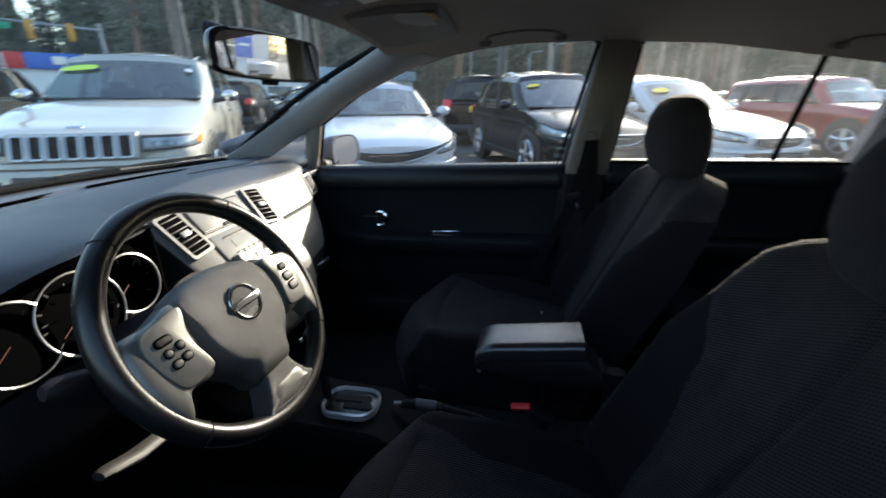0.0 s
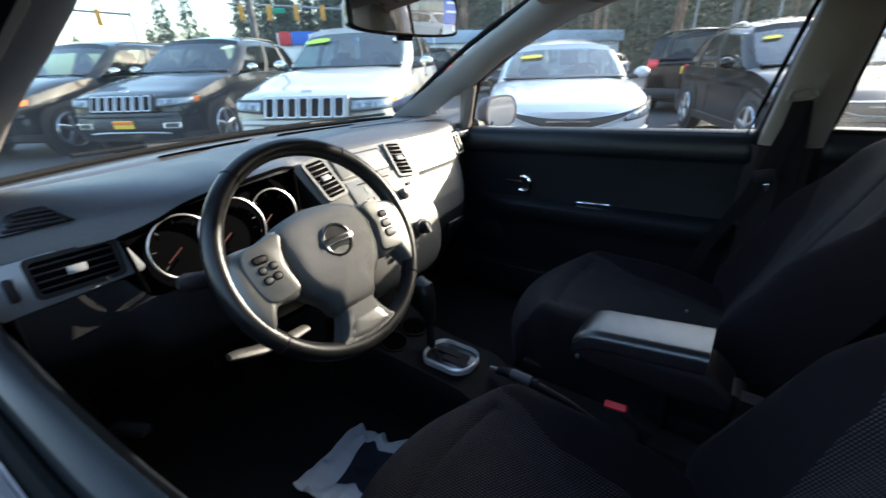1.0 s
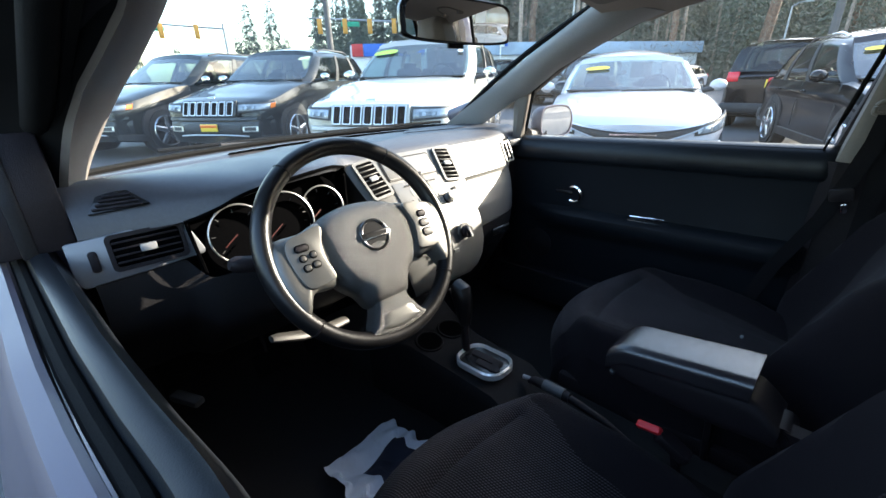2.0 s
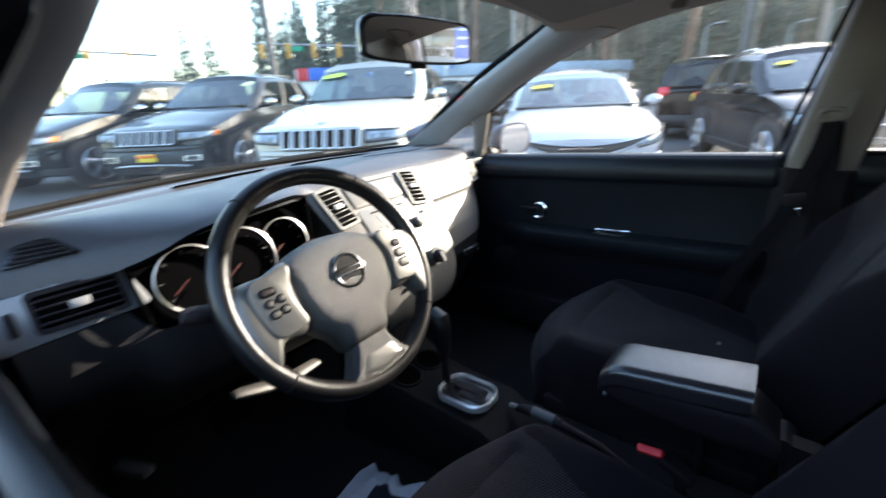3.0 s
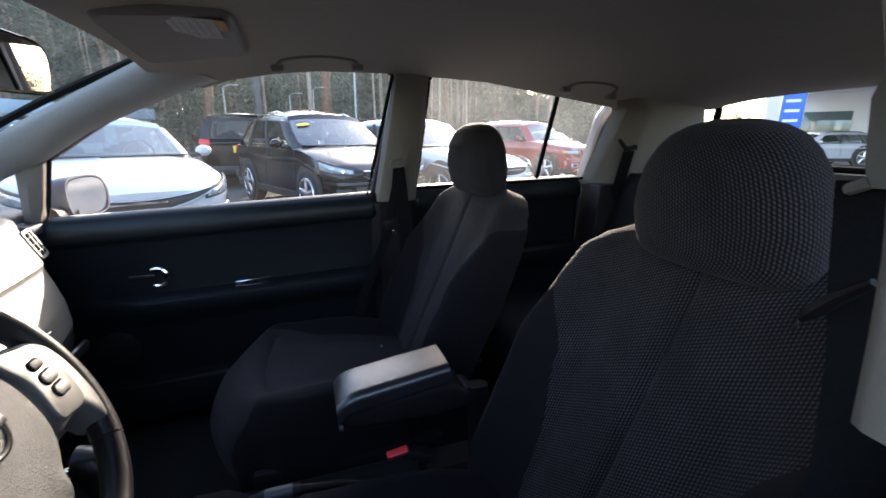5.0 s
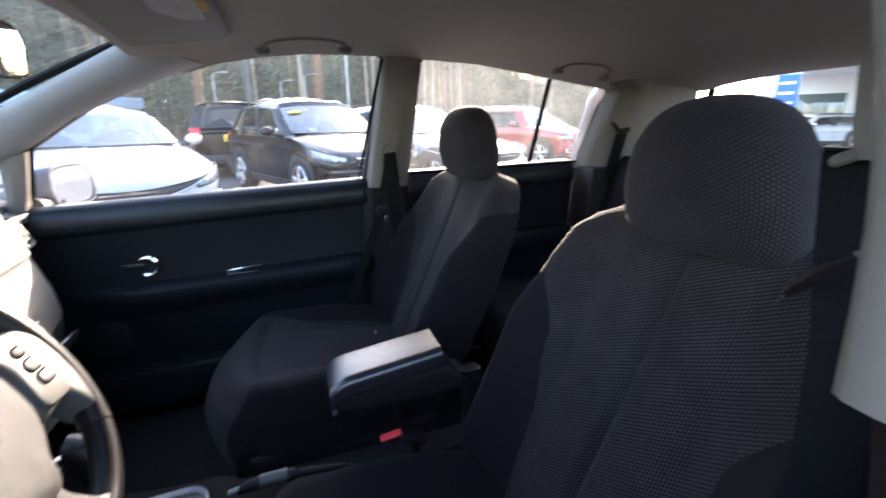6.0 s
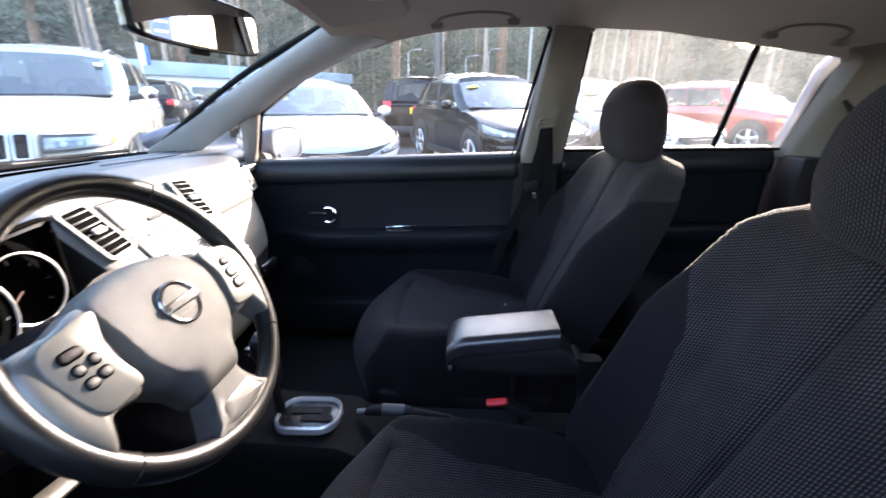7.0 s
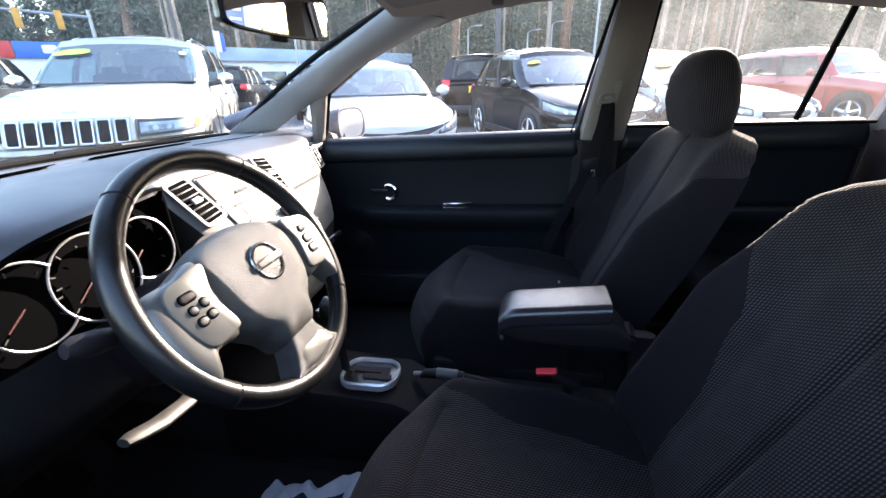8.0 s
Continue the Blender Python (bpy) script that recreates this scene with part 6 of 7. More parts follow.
        sb = [[(xs + 0.05 * math.sin(t) + 0.12 * k, y * hw + math.copysign(abs(math.cos(t)) ** 0.5, math.cos(t)) * 0.22 * wq, bz + tall * k) for t in [q * math.pi / 8 for q in range(16)]] for k, wq in ((0.0, 1.0), (0.55, 1.0), (0.68, 0.8), (0.72, 0.5), (0.95, 0.5), (1.0, 0.3))]
        part("seat_back", loft(sb), BLACK, car)
    part("steering_wheel", ring((ws0 + 0.62, -0.38 * hw, bz + 0.06), 0.17, 0.014, Matrix.Rotation(radians(65), 3, 'Y'), 20, 6), BLACK, car)

    def quad(corners, off, inset=(0, 1, 0, 1), n=5):
        """A slightly bowed pane over a bilinear patch; corners a, b (below), c, d (above)."""
        a, b, d, c = (Vector(p) for p in corners)
        nrm = (b - a).cross(d - a).normalized()
        u0, u1, v0, v1 = inset
        rows = []
        for j in range(n + 1):
            v = lerp(v0, v1, j / n)
            rows.append([a.lerp(b, u).lerp(d.lerp(c, u), v) + nrm * off for u in [lerp(u0, u1, i / n) for i in range(n + 1)]])
        return loft(rows, False, False)

    wk = 0.92
    a, b = (ws0, bw * wk, bz), (ws0, -bw * wk, bz)
    d, c = (roof0, rw_ * wk, zt), (roof0, -rw_ * wk, zt)
    gp = part("windscreen", quad((a, b, d, c), 0.004, (0.01, 0.99, 0.03, 0.93)), SCREENGLASS, car, "tinted windscreen")
    gp.visible_shadow = False
    part("roof_header", quad((a, b, d, c), 0.006, (0.0, 1.0, 0.905, 1.03)), paint_m, car)
    a, b = (tail1, -bw * wk, bz), (tail1, bw * wk, bz)
    d, c = (roof1, -rw_ * wk, zt), (roof1, rw_ * wk, zt)
    gp = part("rear_glass", quad((a, b, d, c), 0.004, (0.03, 0.97, 0.05, 0.92)), SHADEGLASS, car, "dark rear glass")
    gp.visible_shadow = False
    for s in (1, -1):
        cuts = [0.06, 0.42, 0.44, 0.74, 0.765, 0.95] if suv else [0.08, 0.47, 0.5, 0.86]
        u_end = cuts[-1]
        post(s, lambda k: (fore(k), 0.9), along(cuts[0] + 0.01), paint_m, "front_post")
        post(s, along(u_end - 0.01), lambda k: (aft(k), 0.82), paint_m, "rear_post")
        for k in range(1, len(cuts) - 1, 2):
            post(s, along(cuts[k] - 0.012), along(cuts[k + 1] + 0.012), UNDER)
        for k in range(0, len(cuts), 2):
            rows = []
            for kk in (0.0, 0.3, 0.6, 0.89):
                x0, x1 = along(cuts[k])(kk)[0], along(cuts[k + 1])(kk)[0]
                rows.append([(lerp(x0, x1, q), s * cab(0, kk) * 0.996, lerp(bz, zt, kk)) for q in (0, 0.5, 1)])
            gp = part("side_window", loft(rows, False, False), CARGLASS if k == 0 or not suv else SHADEGLASS, car, "side window")
            gp.visible_shadow = False
        # door seams and handles
        for x in (ws0 + 0.15, lerp(ws0, tail1, 0.45), lerp(ws0, tail1, 0.78)):
            part("door_seam", tube([(x, s * hw * 0.992, clear + 0.2), (x, s * hw * 1.0, lerp(clear, belt_z, 0.6)), (x - 0.02, s * hw * 0.96, belt_z - 0.03)], 0.006, 5), UNDER, car)
        for x in (lerp(ws0, tail1, 0.4), lerp(ws0, tail1, 0.72)):
            part("door_handle", box((x, s * (hw * 0.985 + 0.01), belt_z - 0.14), (0.16, 0.03, 0.03), None, 0.01), CHROME if style == "suv" else paint_m, car)
        mr = part("side_mirror", loft([[(ws0 + 0.42 + 0.05 * q * k + 0.03 * k2, s * (hw + 0.13) + 0.1 * p * k, belt_z + 0.06 + 0.075 * r * k) for p, q, r in [(math.cos(t), 0, math.sin(t)) for t in [i * math.pi / 8 for i in range(16)]]] for k, k2 in ((0.4, -2.4), (0.85, -1.4), (1.0, 0.0), (0.95, 0.6))]), CHROME if style == "suv" else paint_m, car, "rounded side mirror")
        part("mirror_foot", tube([(ws0 + 0.4, s * hw * 0.9, belt_z - 0.01), (ws0 + 0.4, s * (hw + 0.08), belt_z + 0.02)], 0.03, 8), UNDER, mr)
        if suv:
            part("roof_bar", tube([(roof0 + 0.25, s * rw_ * 0.86, zt + 0.015), (roof0 + 0.5, s * rw_ * 0.88, zt + 0.05), (roof1 - 0.4, s * rw_ * 0.88, zt + 0.05), (roof1 - 0.2, s * rw_ * 0.86, zt + 0.02)], 0.018, 8), CHROME if paint_m in (P_BLACK, P_CREAM, P_SILVER) else UNDER, car, "raised roof bar")
        # tail lamp
        part("tail_lamp", box((L - 0.05, s * hw * 0.8, belt_z - 0.08), (0.14, 0.22, 0.2), None, 0.03), REDLENS, car, "red tail lamp")
        # wheels
        wr = {"suv": 0.4, "sedan": 0.33}.get(style, 0.37)
        for x in (0.19 * L, 0.19 * L + 0.595 * L):
            part("wheel_arch", disc((x, s * (hw * 0.985 - 0.06), wr + 0.03), wr + 0.075, 0.14, Matrix.Rotation(radians(90), 3, 'X'), 36, 0.01), UNDER, car)
            wh = part("wheel", disc((x, s * (hw - 0.1), wr), wr, 0.23, Matrix.Rotation(radians(90), 3, 'X'), 40, 0.03), TYRE, car, "black tyre on an alloy rim")
            part("rim", disc((x, s * (hw + 0.005), wr), wr * 0.68, 0.03, Matrix.Rotation(radians(90), 3, 'X'), 36, 0.006), GLOSSY, wh)
            part("rim_ring", ring((x, s * (hw + 0.018), wr), wr * 0.66, 0.016, Matrix.Rotation(radians(90), 3, 'X'), 36, 6), ALLOY, wh)
            for i in range(5):
                t = 2 * math.pi * i / 5 + 0.3
                sp = tube([(x + 0.04 * math.cos(t), s * (hw + 0.026), wr + 0.04 * math.sin(t)), (x + wr * 0.66 * math.cos(t), s * (hw + 0.02), wr + wr * 0.66 * math.sin(t))], [0.05, 0.034], 6, flat=0.45, up=(0, 1, 0))
                part("spoke", sp, ALLOY, wh)
            part("hub", disc((x, s * (hw + 0.03), wr), 0.06, 0.03, Matrix.Rotation(radians(90), 3, 'X'), 20, 0.005), ALLOY, wh)
    # windscreen sticker, plate, wipers
    part("wiper", tube([(ws0 - 0.03, 0.1, bz + 0.05), (ws0 - 0.01, -0.5, bz + 0.055)], 0.012, 5), UNDER, car)
    part("wiper", tube([(ws0 - 0.03, 0.65 * bw, bz + 0.05), (ws0 - 0.01, 0.12, bz + 0.055)], 0.012, 5), UNDER, car)
    part("rear_bumper", box((L - 0.06, 0, clear + 0.22), (0.2, W * 0.96, 0.22), None, 0.06), UNDER if style != "sedan" else paint_m, car)
    part("rear_plate", box((L + 0.045, 0, belt_z - 0.22), (0.02, 0.32, 0.16), None, 0.004), YELLOW, car, "yellow dealer plate")
    return car


def sticker(car, ws0, roof0, bz, zt, y0, y1, k0, k1, material):
    pts = []
    for i in range(24):
        t = 2 * math.pi * i / 24
        ky, kz = (math.copysign(abs(q) ** 0.75, q) / 2 + 0.5 for q in (math.cos(t), math.sin(t)))
        k, y = lerp(k0, k1, kz), lerp(y0, y1, ky)
        pts.append(Vector((lerp(ws0, roof0, k) - 0.03, y, lerp(bz, zt, k) + 0.012)))
    b = bmnew()
    loft([pts, [p + Vector((-0.004, 0, 0.003)) for p in pts]], bm=b)
    part("price_sticker", b, material, car, "bright price sticker on the windscreen", False)


def nose_strip(car, name, W, L, suv, y0, y1, zlo, zhi, material, parent=None, label="", proud=0.014, n=14):
    """A patch that follows the rounded nose from y0 to y1 between two heights (numbers or functions of y)."""
    blunt, reach, _ = SHAPE[suv if isinstance(suv, str) else "suv" if suv else "sedan"]
    hw, reach = W / 2, reach * L
    rows = []
    for i in range(n + 1):
        y = lerp(y0, y1, i / n)
        k = (abs(y) / hw - blunt) / (1 - blunt)
        x = reach * (1 - math.sqrt(max(0, 1 - min(0.98, max(0, k)) ** 2)))
        lo, hi = (f(abs(y)) if callable(f) else f for f in (zlo, zhi))
        out = Vector((-1, math.copysign(0.9 * max(0, min(1, k)), y) , 0)).normalized() * proud
        p = Vector((x, y * 0.985, 0))
        rows.append([p + Vector((0, 0, lo)) - out, p + Vector((0, 0, lo)) + out * 0.6, p + Vector((0, 0, lerp(lo, hi, 0.15))) + out, p + Vector((0.01, 0, lerp(lo, hi, 0.85))) + out, p + Vector((0.015, 0, hi)) + out * 0.5, p + Vector((0.02, 0, hi)) - out])
    return part(name, loft(rows), material, parent or car, label)


def suv_front(car, W, L, hood_z, bright, surround, slots=7):
    """Upright nose: seven slots, wide headlamps, bumper with intake, fog lamps and plate."""
    z = hood_z - 0.2
    hw = W / 2
    gp = part("grille", box((-0.005, 0, z), (0.05, 0.98, 0.25), Matrix.Rotation(radians(6), 3, 'Y'), 0.02), bright, car, "slotted grille panel")
    for i in range(slots):
        y = (i - (slots - 1) / 2) * 0.132 * 7 / slots
        wd = 0.112 * 7 / slots
        o, inn = rrect(wd, 0.215, 0.02), rrect(wd - 0.026, 0.186, 0.014)
        m = frame_m((-0.034, y, z + 0.004), (0, -1, 0), (0.11, 0, 1))
        rg = [[m @ Vector((p[0], p[1], 0)), m @ Vector((p[0], p[1], 0.014)), m @ Vector((q[0], q[1], 0.012)), m @ Vector((q[0], q[1], 0))] for p, q in zip(o, inn)]
        rg.append(rg[0])
        part("slot_frame", loft(rg, True, False), SATIN if surround else bright, gp)
        part("slot", plate(inn, 0.004, m), GAUGE, gp)
    for s in (1, -1):
        edge = nose_strip(car, "lamp_surround", W, L, True, s * 0.515, s * hw * 0.99, lambda y: z - 0.06 + 0.06 * (y - 0.53), lambda y: z + 0.088, UNDER, None, "dark headlamp surround", 0.016)
        nose_strip(car, "headlamp", W, L, True, s * 0.535, s * hw * 0.985, lambda y: z - 0.042 + 0.06 * (y - 0.53), lambda y: z + 0.074, LAMPGLASS, edge, "clear headlamp unit", 0.022)
        nose_strip(car, "lamp_mask", W, L, True, s * 0.6, s * 0.8, lambda y: z - 0.028 + 0.06 * (y - 0.53), lambda y: z + 0.045, LAMPDARK, edge, "dark lamp interior", 0.026)
        for yy in (0.65, 0.75):
            part("reflector", disc((-0.035 + 0.12 * (yy - 0.62), s * yy, z + 0.012), 0.024, 0.018, Matrix.Rotation(radians(90), 3, 'Y'), 20, 0.006), LAMPGLASS, edge)
        nose_strip(car, "turn_lamp", W, L, True, s * hw * 0.965, s * hw * 0.99, z - 0.012, z + 0.066, AMBER, edge, "amber turn lamp", 0.03)
        nose_strip(car, "fog_bezel", W, L, True, s * 0.56, s * 0.8, z - 0.42, z - 0.3, SATIN, None, "bright fog lamp bezel", 0.03)
        nose_strip(car, "fog_lamp", W, L, True, s * 0.59, s * 0.77, z - 0.405, z - 0.315, UNDER, None, "dark fog lamp", 0.034)
    nose_strip(car, "bumper_line", W, L, True, -hw * 0.97, hw * 0.97, z - 0.2, z - 0.13, bright, None, "", 0.03)
    nose_strip(car, "front_bumper", W, L, True, -hw * 0.98, hw * 0.98, z - 0.5, z - 0.22, bright, None, "", 0.022)
    nose_strip(car, "intake", W, L, True, -0.52, 0.52, z - 0.44, z - 0.27, UNDER, None, "dark lower intake", 0.032)
    part("skid_plate", tube([(0.0, -0.62, z - 0.5), (-0.05, -0.3, z - 0.47), (-0.05, 0.3, z - 0.47), (0.0, 0.62, z - 0.5)], 0.018, 8), SATIN, car, "bright lower bumper strip")
    part("front_plate", box((-0.055, 0.0, z - 0.33), (0.02, 0.3, 0.14), None, 0.004), YELLOW, car, "yellow dealer plate")
    part("plate_band", box((-0.068, 0.0, z - 0.3), (0.004, 0.3, 0.06), None, 0.001), AMBER, car, "orange plate band")
    part("bonnet_badge", box((0.045, 0, z + 0.165), (0.012, 0.13, 0.03), Matrix.Rotation(radians(40), 3, 'Y'), 0.004), CHROME, car, "small chrome badge bar")


def sedan_front(car, W, L, hood_z, paint_m, suv=False):
    """Rounded nose: slim arched grille with bright edges, swept headlamps, lower intake."""
    hw = W / 2
    z = hood_z - (0.2 if not suv else 0.16)
    gw = 0.42 if suv else 0.62
    low = (lambda y: z - 0.16 + 0.07 * (y / gw) ** 4) if suv else (lambda y: z - 0.15 + 0.17 * (y / gw) ** 2)
    high = (lambda y: z + 0.0) if suv else (lambda y: z - 0.03 + 0.085 * (y / gw) ** 2)
    gp = nose_strip(car, "grille", W, L, suv, -gw, gw, low, high, UNDER, None, "slim black grille", 0.014, 24)
    nose_strip(car, "grille_edge", W, L, suv, -gw - 0.02, gw + 0.02, lambda y: low(y) - 0.018, low, SATIN, gp, "bright grille edge", 0.022, 24)
    nose_strip(car, "grille_edge", W, L, suv, -gw - 0.02, gw + 0.02, high, lambda y: high(y) + 0.014, SATIN, gp, "bright grille edge", 0.022, 24)
    part("badge", loft([[(-0.045, y, z - 0.06 + 0.024 * k), (-0.045, y, z - 0.06 - 0.006 * k), (-0.02, y, z - 0.06)] for y, k in ((-0.22, 0.5), (-0.1, 0.55), (-0.03, 1), (0.03, 1), (0.1, 0.55), (0.22, 0.5))]), CHROME, gp, "winged chrome badge shape")
    for s in (1, -1):
        nose_strip(car, "lamp_surround", W, L, suv, s * 0.575, s * hw * 0.99, lambda y: z - 0.066 + 0.13 * (y - 0.6), lambda y: z + 0.046 + 0.29 * (y - 0.6), UNDER, None, "dark headlamp surround", 0.013, 16)
        hl = nose_strip(car, "headlamp", W, L, suv, s * 0.6, s * hw * 0.985, lambda y: z - 0.05 + 0.12 * (y - 0.6), lambda y: z + 0.03 + 0.28 * (y - 0.6), LAMPGLASS, None, "swept clear headlamp", 0.018, 16)
        part("reflector", disc((0.02 if suv else 0.06, s * 0.7, z + 0.0), 0.035, 0.03, Matrix.Rotation(radians(90), 3, 'Y'), 20, 0.006), CHROME, hl)
        nose_strip(car, "fog_lamp", W, L, suv, s * 0.62, s * 0.8, z - 0.37, z - 0.3, UNDER, None, "dark fog lamp", 0.02)
    nose_strip(car, "lower_intake", W, L, suv, -0.56, 0.56, z - 0.4, z - 0.26, UNDER, None, "dark lower intake", 0.016)
    nose_strip(car, "bumper_line", W, L, suv, -hw * 0.95, hw * 0.95, z - 0.24, z - 0.17, paint_m, None, "", 0.03, 24)


# a row of cars side by side, noses towards the camera's car
TURN_ROW = math.degrees(math.atan2(0.898, -0.44))


def round_off(car):
    """Bows a car's panels and panes: rounded nose, sloping bonnet, wrapped windscreen, arched roof."""
    L, W, H, bz, ws0, roof0, roof1, tail1, style = FORM[car.name]
    hw = W / 2
    droop, wrap, arch = {"suv": (0.1, 0.2, 0.05), "boxy": (0.05, 0.08, 0.04), "cross": (0.1, 0.2, 0.07), "sedan": (0.07, 0.22, 0.05)}[style]
    mid = lerp(roof0, roof1, 0.42)
    for ob in car.children_recursive:
        if ob.name.split(".")[0] in ("wheel", "wheel_arch", "rim", "rim_ring", "spoke", "hub", "seat_back", "steering_wheel", "cabin_floor"):
            continue
        if ob.name.split(".")[0] in ("side_mirror", "mirror_foot"):
            for v in ob.data.vertices:
                v.co.x += 0.06
            continue
        for v in ob.data.vertices:
            x, y, z = v.co
            q = min(1.1, abs(y) / hw)
            up = max(0.0, min(1.0, (z - bz) / (H - bz)))
            # bonnet and nose
            ahead = max(0.0, min(1.0, (ws0 + 0.1 - x) / ws0))
            z -= droop * ahead ** 1.5 * min(1.0, max(0.0, (z - 0.35) / 0.5))
            near = max(0.0, 1 - max(0.0, x) / (0.5 * L))
            x += wrap * 0.8 * q ** 2.6 * near ** 3
            x += 0.1 * near ** 4 * max(0.0, (z - 0.7) / 0.3) ** 2 if z > 0.7 else 0.0
            if z > bz - 0.06:
                k = min(1.0, (z - bz + 0.06) / 0.06)
                front, rear = max(0.0, (mid - v.co.x) / (mid - ws0)), max(0.0, (v.co.x - mid) / (tail1 - mid))
                x += wrap * k * (q * q * min(1.0, front) ** 2 - 0.6 * q * q * min(1.0, rear) ** 2) * (0.35 + 0.65 * min(1, v.co.x / ws0))
                fr, rr = max(0.0, (mid - v.co.x) / (mid - roof0)), max(0.0, (v.co.x - mid) / (roof1 - mid))
                z -= arch * up * min(1.3, fr * fr + 0.8 * rr * rr)
                z -= 0.06 * up * (q / 0.75) ** 3
                y *= 1 + 0.045 * math.sin(math.pi * min(1.0, up))
            v.co = (x, y, z)
        ob.data.update()


def put(car, x, y, turn=None):
    round_off(car)
    car.matrix_basis = pose(x, y, 0, 0, 0, TURN_ROW if turn is None else turn)
    return car


LARGE_SUV = dict(L=4.82, W=1.94, H=1.815, hood_z=1.1, belt_z=1.2, ws0=1.42, roof0=2.28, roof1=4.15, tail1=4.65, style="suv")
cream = vehicle("suv", "pearl white large SUV with a seven-slot grille, parked nose out", P_CREAM, category="SUV", **LARGE_SUV)
suv_front(cream, 1.94, 4.82, 1.12, P_CREAM, True)
sticker(cream, 1.42, 2.28, 1.18, 1.785, 0.32, 0.7, 0.68, 0.8, LIME)
sticker(cream, 1.42, 2.28, 1.18, 1.785, -0.66, -0.58, 0.7, 0.78, WHITE)
put(cream, -3.55, 2.25, 120)
grey = vehicle("suv", "dark grey large SUV with chrome slots, parked nose out", P_GREY, category="SUV", **LARGE_SUV)
suv_front(grey, 1.94, 4.82, 1.12, P_GREY, True)
put(grey, -6.92, 1.63, 122)
copy_thing(grey, pose(-9.2, 0.2, 0, 0, 0, 116))
sedan = vehicle("sedan", "white sedan with a slim black grille, parked nose out", P_WHITE, L=4.88, W=1.87, H=1.49, hood_z=0.93, belt_z=0.98, ws0=1.35, roof0=2.15, roof1=3.5, tail1=4.45, style="sedan")
sedan_front(sedan, 1.87, 4.88, 0.93, P_WHITE)
sticker(sedan, 1.35, 2.15, 0.96, 1.46, 0.25, 0.55, 0.66, 0.76, YELLOW)
put(sedan, -1.12, 3.72, 115)
cross = vehicle("crossover", "black crossover with silver roof bars, parked nose out", P_BLACK, category="SUV", L=4.52, W=1.84, H=1.68, hood_z=1.0, belt_z=1.06, ws0=1.12, roof0=1.98, roof1=3.75, tail1=4.38, style="cross")
sedan_front(cross, 1.84, 4.52, 1.0, P_BLACK, "cross")
sticker(cross, 1.12, 1.98, 1.04, 1.65, 0.4, 0.6, 0.7, 0.78, YELLOW)
put(cross, 1.56, 5.47, 112.7)
wagon = vehicle("crossover", "white crossover with a dark grille, parked nose out", P_WHITE, category="SUV", L=4.6, W=1.8, H=1.6, hood_z=0.98, belt_z=1.03, ws0=1.25, roof0=2.05, roof1=3.8, tail1=4.42, style="cross")
sedan_front(wagon, 1.8, 4.6, 0.98, P_WHITE, "cross")
sticker(wagon, 1.25, 2.05, 1.01, 1.57, 0.3, 0.58, 0.64, 0.78, YELLOW)
put(wagon, 3.72, 5.7, 118)
truck = vehicle("suv", "black boxy SUV seen from behind, with a yellow plate", P_BLACK, category="SUV", L=4.8, W=1.9, H=1.8, hood_z=1.1, belt_z=1.16, ws0=1.35, roof0=1.9, roof1=4.45, tail1=4.72, style="boxy")
put(truck, -1.15, 15.26, -88)
redcar = vehicle("suv", "red boxy SUV with roof racks, parked in the row behind", P_RED, category="SUV", L=4.25, W=1.82, H=1.7, hood_z=1.08, belt_z=1.12, ws0=1.2, roof0=1.65, roof1=3.9, tail1=4.2, style="boxy")
suv_front(redcar, 1.82, 4.25, 1.05, P_RED, False)
for x in (2.2, 3.2):
    part("roof_crossbar", tube([(x, -0.66, 1.72), (x, -0.6, 1.78), (x, 0.6, 1.78), (x, 0.66, 1.72)], 0.02, 8), UNDER, redcar, "dark roof rack crossbar")
put(redcar, 8.0, 9.35, 115.5)
# further cars
for src, x, y, a in ((cross, -9.5, 16.0, 95), (truck, -12.0, 17.5, -68), (sedan, -17.0, 24.0, 100), (wagon, -19.5, 23.0, 100), (grey, -22.0, 22.0, 100), (wagon, -9.0, 27.0, 80), (sedan, -4.0, 28.0, 80), (cross, 1.5, 29.0, 85), (wagon, 6.0, 27.0, 90), (sedan, 11.0, 24.0, 95), (wagon, 15.5, 20.0, 100), (truck, -6.2, 12.5, 110)):
    copy_thing(src, pose(x, y, 0, 0, 0, a))
whitewagon = vehicle("estate_car", "white estate car parked by the building", P_WHITE, L=4.9, W=1.85, H=1.48, hood_z=0.92, belt_z=0.97, ws0=1.4, roof0=2.1, roof1=4.1, tail1=4.7, style="suv")
put(whitewagon, 19.0, 12.6, -20)

# wheels and front end of the camera's own car
for x in (-1.05, 1.6):
    for s_ in (1, -1):
        hwh = part("tyre_and_rim", disc((x, s_ * 0.71, 0.31), 0.31, 0.19, Matrix.Rotation(radians(90), 3, 'X'), 40, 0.03), TYRE)
        tagged(hwh, "black tyre on a silver rim under the parked hatchback", "wheel", kind="structure")
        part("rim", disc((x, s_ * 0.79, 0.31), 0.2, 0.05, Matrix.Rotation(radians(90), 3, 'X'), 32, 0.008), ALLOY, hwh)
tagged(part("front_bumper", loft([[(x - 0.03 * abs(z - 0.55), y, z) for z in (0.25, 0.4, 0.6, 0.78)] + [(x + 0.12, y, z) for z in (0.78, 0.25)] for x, y in ((-1.7, -0.78), (-1.84, -0.6), (-1.9, -0.2), (-1.9, 0.2), (-1.84, 0.6), (-1.7, 0.78))]), HOSTPAINT), "pale violet-grey front bumper of the parked hatchback", "bumper", kind="structure")

